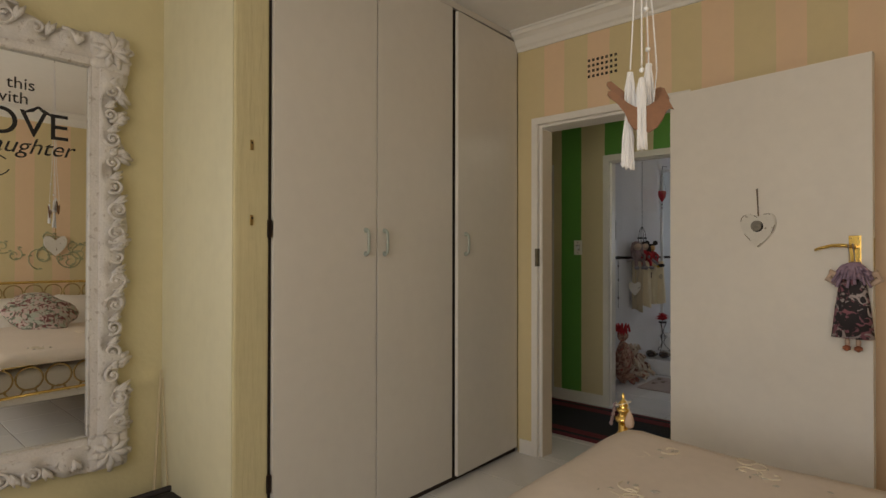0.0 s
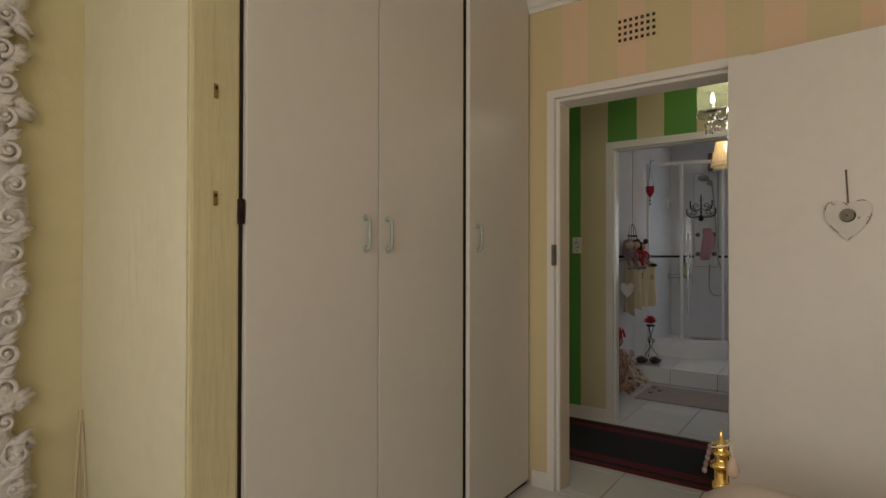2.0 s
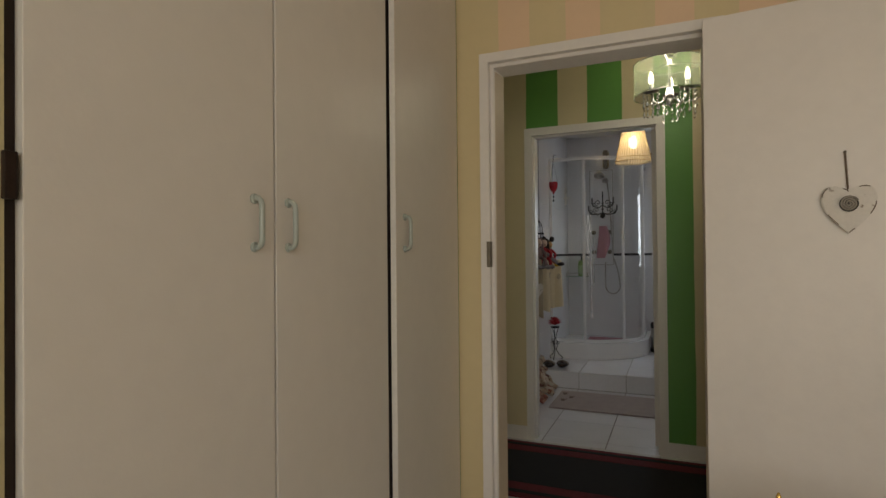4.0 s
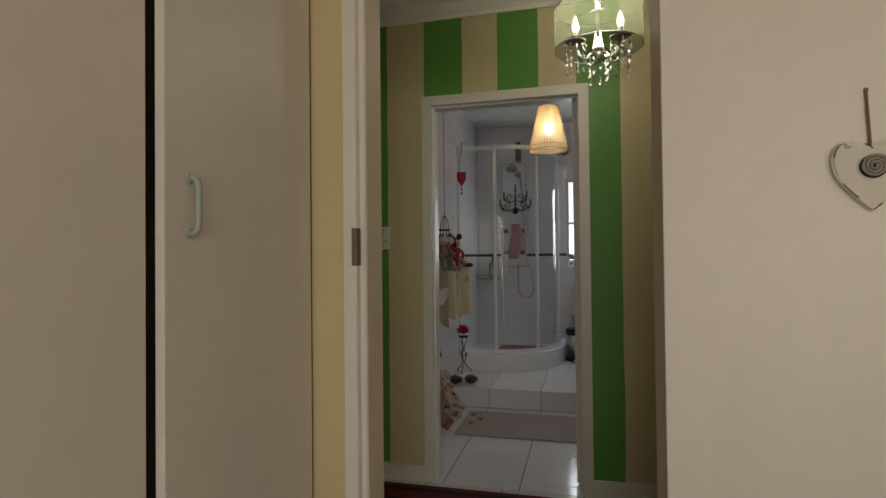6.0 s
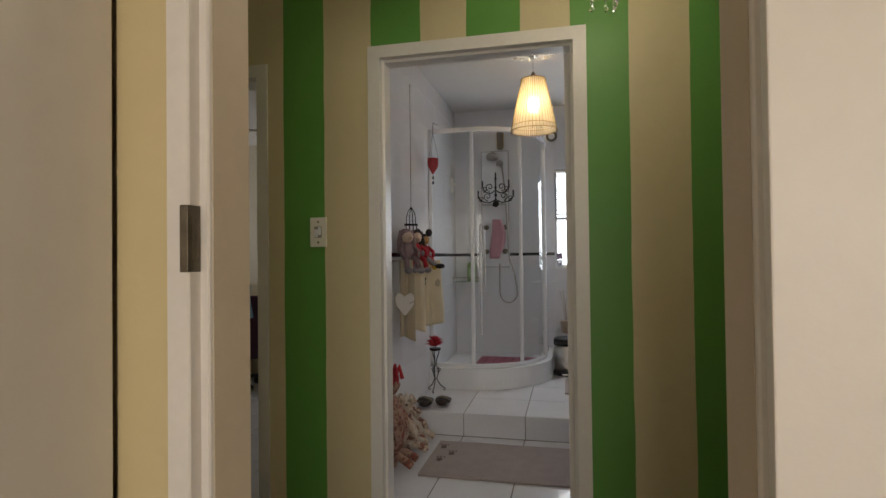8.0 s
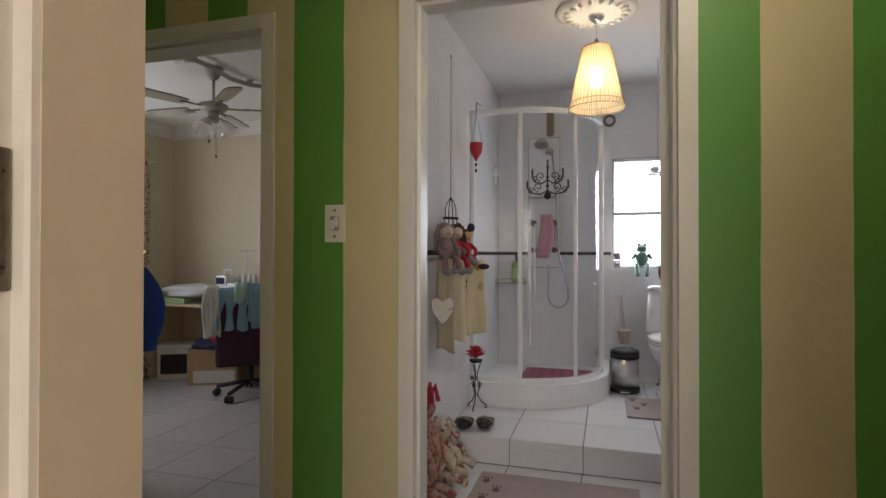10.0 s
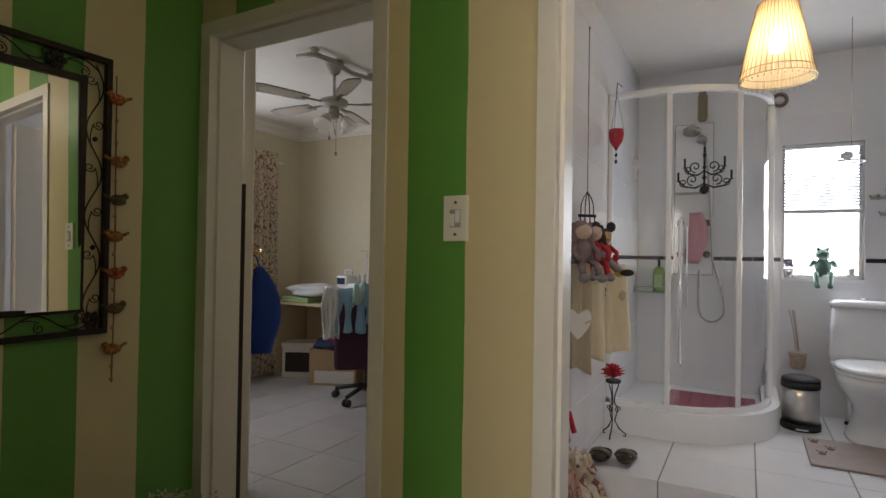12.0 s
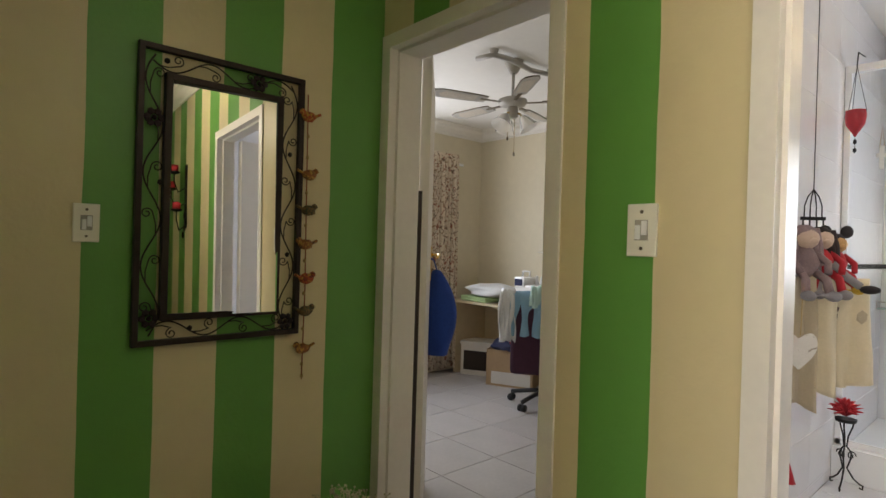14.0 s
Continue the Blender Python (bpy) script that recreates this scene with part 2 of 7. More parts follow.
def lathe(profile, n=24, place=(0, 0, 0), bm=None, cap=True):
    """A turned shape: profile is (radius, height) from the bottom up."""
    bm = bm or bmesh.new()
    rings = [[bm.verts.new((place[0] + r * math.cos(2 * math.pi * k / n), place[1] + r * math.sin(2 * math.pi * k / n), place[2] + z)) for k in range(n)] for r, z in profile]
    for a, b in zip(rings, rings[1:]):
        for k in range(n):
            bm.faces.new((a[k], a[(k + 1) % n], b[(k + 1) % n], b[k]))
    if cap:
        bm.faces.new(rings[0][::-1])
        bm.faces.new(rings[-1])
    return bm


def slab(outline, t, m=None, bm=None, bev=0.0):
    """A flat outline (x, y) given thickness t along z, then set by m."""
    bm = bm or bmesh.new()
    lo = [bm.verts.new((x, y, 0)) for x, y in outline]
    hi = [bm.verts.new((x, y, t)) for x, y in outline]
    k = len(lo)
    faces = [bm.faces.new(lo[::-1]), bm.faces.new(hi)]
    faces += [bm.faces.new((lo[i], lo[(i + 1) % k], hi[(i + 1) % k], hi[i])) for i in range(k)]
    if bev:
        bmesh.ops.bevel(bm, geom=list(faces[1].edges), offset=bev, segments=2, affect="EDGES")
    if m:
        bmesh.ops.transform(bm, matrix=m, verts=bm.verts)
    return bm


def blob(rx, ry, rz, place=(0, 0, 0), bm=None, sub=2, lump=0.0, seed=0):
    """A soft rounded body, uneven by lump."""
    bm = bm or bmesh.new()
    vs = bmesh.ops.create_icosphere(bm, subdivisions=sub, radius=1)["verts"]
    for v in vs:
        k = 1 + lump * noise.noise(v.co * 1.7 + Vector((seed * 3.3, seed, 0)))
        v.co = Vector((v.co.x * rx * k + place[0], v.co.y * ry * k + place[1], v.co.z * rz * k + place[2]))
    return bm


def weld(bm):
    """Join the loose pieces of one soft body where they come nearest to each other."""
    left, groups = set(bm.verts), []
    while left:
        todo, grp = [left.pop()], []
        while todo:
            v = todo.pop()
            grp.append(v)
            for e in v.link_edges:
                o = e.other_vert(v)
                if o in left:
                    left.remove(o)
                    todo.append(o)
        groups.append(grp)
    groups.sort(key=len, reverse=True)
    body = groups[0]
    for grp in groups[1:]:
        p_, q_ = min(((p, q) for p in grp for q in body), key=lambda pq: (pq[0].co - pq[1].co).length_squared)
        body = body + [v for v in grp if v is not p_]
        bmesh.ops.weld_verts(bm, targetmap={p_: q_})
    return bm


def spiral(cx, cy, r0, r1, a0, turns, n=14):
    return [(cx + (r0 + (r1 - r0) * i / n) * math.cos(a0 + turns * 2 * math.pi * i / n), cy + (r0 + (r1 - r0) * i / n) * math.sin(a0 + turns * 2 * math.pi * i / n)) for i in range(n + 1)]


def heart(w, h, n=36, fill=0.0):
    pts = []
    for i in range(n):
        a = 2 * math.pi * i / n
        x = 16 * abs(math.sin(a)) ** 1.8 * (1 if math.sin(a) > 0 else -1)
        y = 13 * math.cos(a) - 5 * math.cos(2 * a) - 2 * math.cos(3 * a) - math.cos(4 * a)
        if y > 0:
            y += fill * math.exp(-(x / 6) ** 2)
        pts.append((-x / 32 * w, (y + 2.5) / 29 * h))
    return pts


def wall(name, bm, mat):
    return tagged(part(name, bm, mat), "", "", "", "structure")


def boxes(*rows):
    bm = bmesh.new()
    for r in rows:
        box(*r, bm=bm)
    return bm


# ---- structure: levels and planes ----
Y1, Y1N = 3.017, 3.121          # wall between bedroom and passage
Y2, Y2N = 4.36, 4.455            # wall between passage and bathroom / study
XW = -3.36                      # west end of the passage
WARD = -2.015                   # front of the wardrobes
XB = -2.37                      # west wall of the bathroom
YB = 7.6                        # back wall of the bathroom
STEP_Y, STEP_Z = 5.845, 0.153   # raised floor of the bathroom
C_BED, C_HALL, C_BATH, C_STUDY = 2.66, 2.6, 2.65, 2.52

# passage side is clad by its own striped skin, so each room keeps its own paint
H_EDGES = [-3.19, -3.015, -2.828, -2.643, -2.462, -2.270, -2.068, -1.863, -1.661, -1.459, -1.256, -1.049, -0.848, -0.638, -0.42, -0.215, -0.01, 0.195, 0.4, 0.605, 0.81, 1.015, 1.22, 1.425, 1.63, 1.835, 2.04, 2.245]
M_hallN = striped_wall("green_stripes_along_x", 0, H_EDGES, CREAM, GREEN)
M_hallW = striped_wall("green_stripes_along_y", 1, [3.408, 3.587, 3.766, 3.952, 4.138, 4.6], CREAM, GREEN)
M_bedN = striped_wall("peach_stripes", 0, [-1.838, -1.69, -1.552, -1.415, -1.21, -1.065, -0.913, -0.769, -0.592, -0.469, -0.323, -0.15, 0.0, 0.15, 0.3, 0.45, 0.6, 0.75, 0.9, 1.05], SAND, PEACH, 0.5)
M_bedE = striped_wall("peach_stripes_along_y", 1, [-1.4 + 0.15 * i for i in range(29)], SAND, PEACH, 0.5)

# bedroom / passage wall: two leaves of paint on one wall
YM1 = (Y1 + Y1N) / 2
D1 = (-1.910, -0.965, 2.104)     # outer edges of the door frame
D2 = (-2.066, -1.191, 2.075)
D3 = (-3.357, -2.527, 2.045)


def door_wall(name, mat, x0, x1, y0, y1, top, doors):
    outline = [(x0, 0)]
    for a, b, h in doors:
        outline += [(a + 0.03, 0), (a + 0.03, h - 0.03), (b - 0.03, h - 0.03), (b - 0.03, 0)]
    bm = slab(outline + [(x1, 0), (x1, top), (x0, top)], y1 - y0, pose(0, y1, 0, 90, 0, 0))
    return wall(name, bm, mat)


door_wall("wall_bedroom_north", M_bedN, -2.02, 1.35, Y1, YM1, 2.8, [D1])
door_wall("wall_passage_south", M_hallN, -3.5, 2.6, YM1, Y1N, 2.8, [D1])
door_wall("wall_passage_north", M_hallN, -3.5, 2.6, Y2, (Y2 + Y2N) / 2, 2.8, [D3, D2])
door_wall("wall_bathroom_south", M_walltile, -2.43, 0.2, (Y2 + Y2N) / 2, Y2N, 2.8, [D2])
door_wall("wall_study_south", M_study, -5.9, -2.43, (Y2 + Y2N) / 2, Y2N, 2.8, [D3])
wall("wall_passage_west", boxes((XW - 0.14, XW, Y1N, Y2, 0, 2.8)), M_hallW)
wall("wall_passage_east", boxes((2.6, 2.7, Y1N, Y2, 0, 2.8)), M_hallW)
wall("wall_bathroom_west", boxes((XB - 0.05, XB - 0.0012, Y2N, YB, 0, 2.8)), M_wallgrout)
wall("wall_study_east", boxes((XB - 0.11, XB - 0.05, Y2N, 7.42, 0, 2.8)), M_study)
WIN = (-1.40, -0.918, 1.09, 2.035)
wall("wall_bathroom_north", boxes((XB - 0.05, WIN[0], YB + 0.0012, YB + 0.14, 0, 2.8), (WIN[1], 0.2, YB + 0.0012, YB + 0.14, 0, 2.8), (WIN[0], WIN[1], YB + 0.0012, YB + 0.14, 0, WIN[2]), (WIN[0], WIN[1], YB + 0.0012, YB + 0.14, WIN[3], 2.8)), M_wallgrout)
wall("wall_bathroom_east", boxes((0.1, 0.2, Y2N, YB, 0, 2.8)), M_walltile)
wall("wall_study_north", boxes((-5.9, XB - 0.05, 7.42, 7.52, 0, 2.8)), M_study)
wall("wall_study_west", boxes((-5.9, -5.8, Y2N, 5.0, 0, 2.8), (-5.9, -5.8, 6.5, 7.42, 0, 2.8), (-5.9, -5.8, 5.0, 6.5, 0, 0.85), (-5.9, -5.8, 5.0, 6.5, 2.15, 2.8)), M_study)
wall("wall_bedroom_west", boxes((-2.76, -2.66, -1.6, 3.1, 0, 2.8)), M_yellow)
M_pier = material("brushed_yellow_paint", (0.61, 0.54, 0.32), 0.36, vary=0.06, scale=2.5, bump=0.9, bump_scale=42, streak=0.12)
wall("wall_pier", box(-2.66, WARD - 0.004, 1.10, 1.245, 0, C_BED + 0.02, 0.009), M_pier)
# paler yellow skin: window light on this side of the pier, put into the colour
M_pierlit = material("window_lit_yellow", (0.70, 0.65, 0.465), 0.4, vary=0.05, scale=2, bump=0.6, bump_scale=40, streak=0.12)
wall("wall_pier_side", boxes((-2.659, WARD - 0.012, 1.0955, 1.0995, 0, C_BED)), M_pierlit)
wall("wall_bedroom_south", boxes((-2.76, -1.55, -1.7, -1.55, 0, 2.8), (1.25, 1.45, -1.7, -1.55, 0, 2.8), (-1.55, 1.25, -1.7, -1.55, 0, 0.85), (-1.55, 1.25, -1.7, -1.55, 2.25, 2.8)), M_yellow)
wall("wall_bedroom_east", boxes((1.35, 1.45, -1.6, YM1, 0, 2.8)), M_bedE)
wall("ceiling_bedroom", boxes((-2.7, 1.4, -1.6, YM1, C_BED, C_BED + 0.08)), M_ceiling)
wall("ceiling_passage", boxes((XW - 0.05, 2.65, YM1, Y2 + 0.05, C_HALL, C_HALL + 0.08)), M_ceiling)
wall("ceiling_bathroom", boxes((XB - 0.04, 0.15, Y2N - 0.05, YB + 0.05, C_BATH, C_BATH + 0.08)), M_ceiling)
wall("ceiling_study", boxes((-5.85, XB - 0.06, Y2N - 0.05, 7.47, C_STUDY, C_STUDY + 0.08)), M_ceiling)


def cornice(name, a, b, inward, top, h=0.115):
    """Cove cornice from a to b; inward is the unit vector into the room."""
    a, b, n = Vector((*a, 0)), Vector((*b, 0)), Vector((*inward, 0))
    prof = [(0, 0), (0, -h), (0.012, -h), (0.016, -h + 0.018), (0.03, -h + 0.028), (0.05, -0.05), (0.07, -0.035), (0.082, -0.03), (0.088, -0.012), (0.1, -0.01), (0.1, 0)]
    bm = bmesh.new()
    ends = []
    for p in (a, b):
        ends.append([bm.verts.new(p + n * u + Vector((0, 0, top + v))) for u, v in prof])
    k = len(prof)
    for i in range(k):
        bm.faces.new((ends[0][i], ends[0][(i + 1) % k], ends[1][(i + 1) % k], ends[1][i]))
    bm.faces.new(ends[0])
    bm.faces.new(ends[1][::-1])
    return wall(name, bm, M_cornice)


cornice("cornice_bedroom_north", (WARD + 0.0, Y1), (1.35, Y1), (0, -1), C_BED)
cornice("cornice_bedroom_east", (1.35, Y1), (1.35, -1.55), (-1, 0), C_BED)
cornice("cornice_bedroom_south", (-2.66, -1.55), (1.35, -1.55), (0, 1), C_BED)
cornice("cornice_bedroom_west", (-2.66, -1.55), (-2.66, 1.1), (1, 0), C_BED)
cornice("cornice_passage_north", (XW, Y2), (2.6, Y2), (0, -1), C_HALL)
cornice("cornice_passage_south", (XW, Y1N), (2.6, Y1N), (0, 1), C_HALL)
cornice("cornice_passage_west", (XW, Y1N), (XW, Y2), (1, 0), C_HALL)
cornice("cornice_study_north", (-5.8, 7.42), (XB - 0.11, 7.42), (0, -1), C_STUDY)
cornice("cornice_study_west", (-5.8, Y2N), (-5.8, 7.42), (1, 0), C_STUDY)


# skirting tiles along the passage and bedroom
def skirting(name, x0, x1, y0, y1, h=0.088):
    return wall(name, box(x0, x1, y0, y1, 0, h, 0.003), M_frame)


skirting("baseboard_passage_middle", D3[1], D2[0], Y2 - 0.012, Y2)
skirting("baseboard_passage_east", D2[1], 2.6, Y2 - 0.012, Y2)
skirting("baseboard_passage_west", XW, XW + 0.012, Y1N, Y2 - 0.0)
skirting("baseboard_bedroom_north", -2.0, D1[0], Y1 - 0.012, Y1)
skirting("baseboard_bedroom_west", -2.66, -2.648, -1.55, 1.1)


def door_frame(name, door, y0, y1, label, rebate=0.0):
    """Pressed steel frame with a front lip, a rebate and the jamb behind it."""
    a, b, h = door
    f = tagged(new(name), label, "door frame", "", "structure")
    lip = 0.008
    D = y1 - y0 + 2 * lip
    if rebate:
        lip, D = 0.013, y1 - y0 + 0.021
        prof = [(0, 0), (0.038, 0), (0.041, 0.003), (0.041, rebate), (0.054, rebate), (0.057, rebate + 0.003), (0.071, D), (0, D)]
    else:
        prof = [(0, 0), (0.05, 0), (0.05, 0.035), (0.06, 0.039), (0.06, D), (0.05, D), (0, D)]
    for nm, side in (("left_jamb", 0), ("right_jamb", 1), ("head", 2)):
        bm = bmesh.new()
        rings = []
        for end in (0, 1):
            ring = []
            for u, v in prof:
                y = y0 - lip + v
                if side == 0:
                    p = (a + u, y, 0 if end == 0 else h - u)
                elif side == 1:
                    p = (b - u, y, 0 if end == 0 else h - u)
                else:
                    p = ((a + u) if end == 0 else (b - u), y, h - u)
                ring.append(bm.verts.new(p))
            rings.append(ring)
        k = len(prof)
        for i in range(k):
            bm.faces.new((rings[0][i], rings[0][(i + 1) % k], rings[1][(i + 1) % k], rings[1][i]))
        bm.faces.new(rings[0])
        bm.faces.new(rings[1][::-1])
        part(nm, bm, M_frame, f)
    return f


fr1 = door_frame("door_frame_1", D1, Y1, Y1N, "white painted steel bedroom door frame", 0.029)
fr2 = door_frame("door_frame_2", D2, Y2, Y2N, "white painted steel bathroom door frame")
fr3 = door_frame("door_frame_3", D3, Y2, Y2N + 0.035, "white painted steel study door frame")
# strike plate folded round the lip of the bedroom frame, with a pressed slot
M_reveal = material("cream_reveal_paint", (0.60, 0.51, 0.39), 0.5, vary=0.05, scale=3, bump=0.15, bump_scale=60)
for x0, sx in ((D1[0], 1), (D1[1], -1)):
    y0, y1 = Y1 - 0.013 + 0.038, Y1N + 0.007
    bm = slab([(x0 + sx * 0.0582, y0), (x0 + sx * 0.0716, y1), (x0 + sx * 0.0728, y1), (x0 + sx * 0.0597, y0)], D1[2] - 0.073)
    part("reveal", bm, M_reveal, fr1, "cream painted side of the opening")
PX = D1[0] + 0.039
bm = box(PX - 0.012, PX + 0.004, 2.9995, 3.004, 1.183, 1.293, 0.0015)
box(PX + 0.0004, PX + 0.004, 3.0, 3.0315, 1.183, 1.293, 0.0015, bm=bm)
for y0, y1, z0, z1 in ((3.011, 3.0135, 1.200, 1.276), (3.0235, 3.026, 1.200, 1.276), (3.011, 3.026, 1.200, 1.2025), (3.011, 3.026, 1.2735, 1.276)):
    box(PX + 0.003, PX + 0.0052, y0, y1, z0, z1, bm=bm)
part("strike_plate", bm, M_pewter, fr1, "dull grey steel strike plate")

# ---- bedroom ----
def wardrobe():
    w = thing("wardrobe", (WARD, 1.25, 0), "tall white melamine built-in wardrobe with three doors", "wardrobe")
    # solid body in near-black, so the door gaps get their shade from its colour
    part("carcass", boxes((-0.62, -0.022, 0.0, 1.765, 0.0, 2.63)), M_dark, w, "solid wardrobe body coloured near-black for the shade behind the doors")
    part("side_panel", box(-0.05, -0.0205, 1.117, 1.131, 0.05, 2.62), M_ward, w)
    part("plinth", box(-0.04, -0.03, 0.0, 1.765, 0.0, 0.055), M_ward, w)
    part("top_fascia", box(-0.03, -0.006, 0.0, 1.765, 2.625, C_BED - 0.002), M_ward, w, "white strip closing the wardrobe to the ceiling")
    for y0, y1, hy, turn, top in ((0.014, 0.560, 0.492, 0, 2.62), (0.568, 1.115, 0.610, 0, 2.62), (1.142, 1.752, 1.210, 1.6, 2.605)):
        m = pose(0, y1, 0, 0, 0, turn) @ pose(0, -y1, 0)
        d = part("door", box(-0.02, 0.0, y0, y1, 0.035, top, 0.002, m=m), M_ward, w, "plain off-white wardrobe door")
        if turn:
            part("edge_strip", box(-0.019, 0.0012, y0 - 0.0015, y0 + 0.004, 0.036, top - 0.001, m=m), M_wardedge, d)
        pts = [(0.0, hy, 1.370), (0.012, hy, 1.372), (0.021, hy, 1.365), (0.024, hy, 1.353), (0.024, hy, 1.277), (0.021, hy, 1.265), (0.012, hy, 1.258), (0.0, hy, 1.26)]
        bm = tube(pts, 0.0068, 8)
        for z in (1.370, 1.26):
            lathe([(0.012, 0), (0.012, 0.004), (0.009, 0.006)], 10, bm=bm)
            bm.verts.ensure_lookup_table()
            bmesh.ops.transform(bm, matrix=pose(0, hy, z, 0, 90, 0), verts=bm.verts[-30:])
        bmesh.ops.transform(bm, matrix=m, verts=bm.verts)
        part("handle", bm, M_handle, d, "pale grey-green plastic bow handle", True)
    for z in (0.35, 1.36):
        part("hinge", box(-0.012, 0.004, -0.012, 0.006, z - 0.035, z + 0.035, 0.002), M_brownblack, w)
    return w


wardrobe()
# two little metal catch plates screwed to the pier
for z in (1.39, 1.68):
    c = thing("wall_catch", (WARD - 0.004, 1.17, z), "small brown metal catch screwed to the yellow pier", "catch", "catches on the pier")
    bm = box(0, 0.004, -0.006, 0.006, -0.02, 0.02, 0.0015)
    part("plate", bm, M_oldbrass, c)
    part("screw", lathe([(0.004, 0), (0.004, 0.004), (0.002, 0.006)], 8, (0, 0, 0)), M_black, c).matrix_basis = pose(0.003, 0, 0.008, 0, 90, 0)


def door_leaf(name, hinge, angle, w, h, label, sign=1):
    """A plain flush door; local x runs from the hinge to the lock edge, y is its thickness."""
    d = tagged(new(name), label, "door", "", "structure")
    d.matrix_world = pose(*hinge, 0.008, 0, 0, angle)
    part("leaf", box(0, w, -0.02, 0.02, 0, h, 0.003), M_door, d)
    return d


def lever(parent, x, z, side, back, plate_mat=None):
    """Long plate with a curved lever; side is the face (-1 or 1) and back the way in x that the lever points."""
    y = 0.02 * side
    plate = part("lock_plate", box(x - 0.021, x + 0.021, min(y, y + 0.004 * side), max(y, y + 0.004 * side), z - 0.135, z + 0.045, 0.0015), plate_mat or M_brass, parent, "polished brass lock plate")
    bm = lathe([(0.009, 0), (0.009, 0.035)], 10)
    bmesh.ops.transform(bm, matrix=pose(x, y, z, -90 * side, 0, 0), verts=bm.verts)
    tube([(x, y + 0.036 * side, z), (x + back * 0.03, y + 0.042 * side, z + 0.005), (x + back * 0.07, y + 0.044 * side, z + 0.004), (x + back * 0.11, y + 0.04 * side, z - 0.006), (x + back * 0.13, y + 0.034 * side, z - 0.014)], lambda t: 0.0085 - 0.003 * t, 8, bm=bm)
    part("lever", bm, M_brass, plate, "curved brass door lever", True)
    for dx in (-0.012, 0.012):
        s = lathe([(0.0035, 0), (0.003, 0.002)], 8)
        bmesh.ops.transform(s, matrix=pose(x + dx, y + 0.004 * side, z + 0.034, -90 * side, 0, 0), verts=s.verts)
        part("screw", s, M_oldbrass, plate)
    return plate


door1 = door_leaf("door_1", (-1.036, 2.948), -7.5, 0.826, 2.062, "open white painted flush bedroom door")
lever(door1, 0.768, 1.285, -1, -1)
lever(door1, 0.768, 1.285, 1, -1)
part("latch", box(0.8255, 0.8275, -0.011, 0.011, 1.16, 1.32, 0.001), M_oldbrass, door1)
door2 = door_leaf("door_2", (-1.256, 4.50), 76, 0.755, 2.02, "white bathroom door standing open into the bathroom")
lever(door2, 0.70, 1.21, 1, -1)
lever(door2, 0.70, 1.21, -1, -1)
door3 = door_leaf("door_3", (-3.304, 4.532), 138, 0.755, 2.02, "white study door standing wide open")
lever(door3, 0.70, 1.21, -1, -1)
# added near-black strip: paints the shade in the slit between jamb and leaf
part("gap_shade_strip", box(-0.004, 0.0005, 0.006, 0.0215, 0.02, 1.47, 0.001), M_dark, door3, "dark strip standing in for the shade in the hinge gap")


def floor_tiles(parent, x0, x1, y0, y1, jx, jy, pitch=0.41, z=0.0, gap=0.0055, skip=None, mat=None):
    """Loose-laid ceramic tiles with recessed grout joints; cut tiles at the walls."""
    cache = {}

    def cuts(a, b, j):
        k = math.floor((a - j) / pitch) + 1
        out = [a]
        while j + k * pitch < b - 0.01:
            if j + k * pitch > a + 0.01:
                out.append(j + k * pitch)
            k += 1
        return out + [b]
    xs, ys = cuts(x0, x1, jx), cuts(y0, y1, jy)
    for xa, xb in zip(xs, xs[1:]):
        for ya, yb in zip(ys, ys[1:]):
            if skip and skip(xa, xb, ya, yb):
                continue
            w, d = round(xb - xa - gap, 3), round(yb - ya - gap, 3)
            if w < 0.02 or d < 0.02:
                continue
            if (w, d) not in cache:
                bm = box(-w / 2, w / 2, -d / 2, d / 2, -0.008, 0)
                top = [f for f in bm.faces if f.normal.z > 0.5]
                bmesh.ops.bevel(bm, geom=list({e for f in top for e in f.edges}), offset=0.0018, segments=1, affect="EDGES")
                me = bpy.data.meshes.new("tile")
                bmesh.ops.recalc_face_normals(bm, faces=bm.faces)
                bm.to_mesh(me)
                bm.free()
                me.materials.append(mat or M_tile)
                cache[(w, d)] = me
            t = new("tile", cache[(w, d)])
            t.location = ((xa + xb) / 2, (ya + yb) / 2, z)
            t.parent = parent


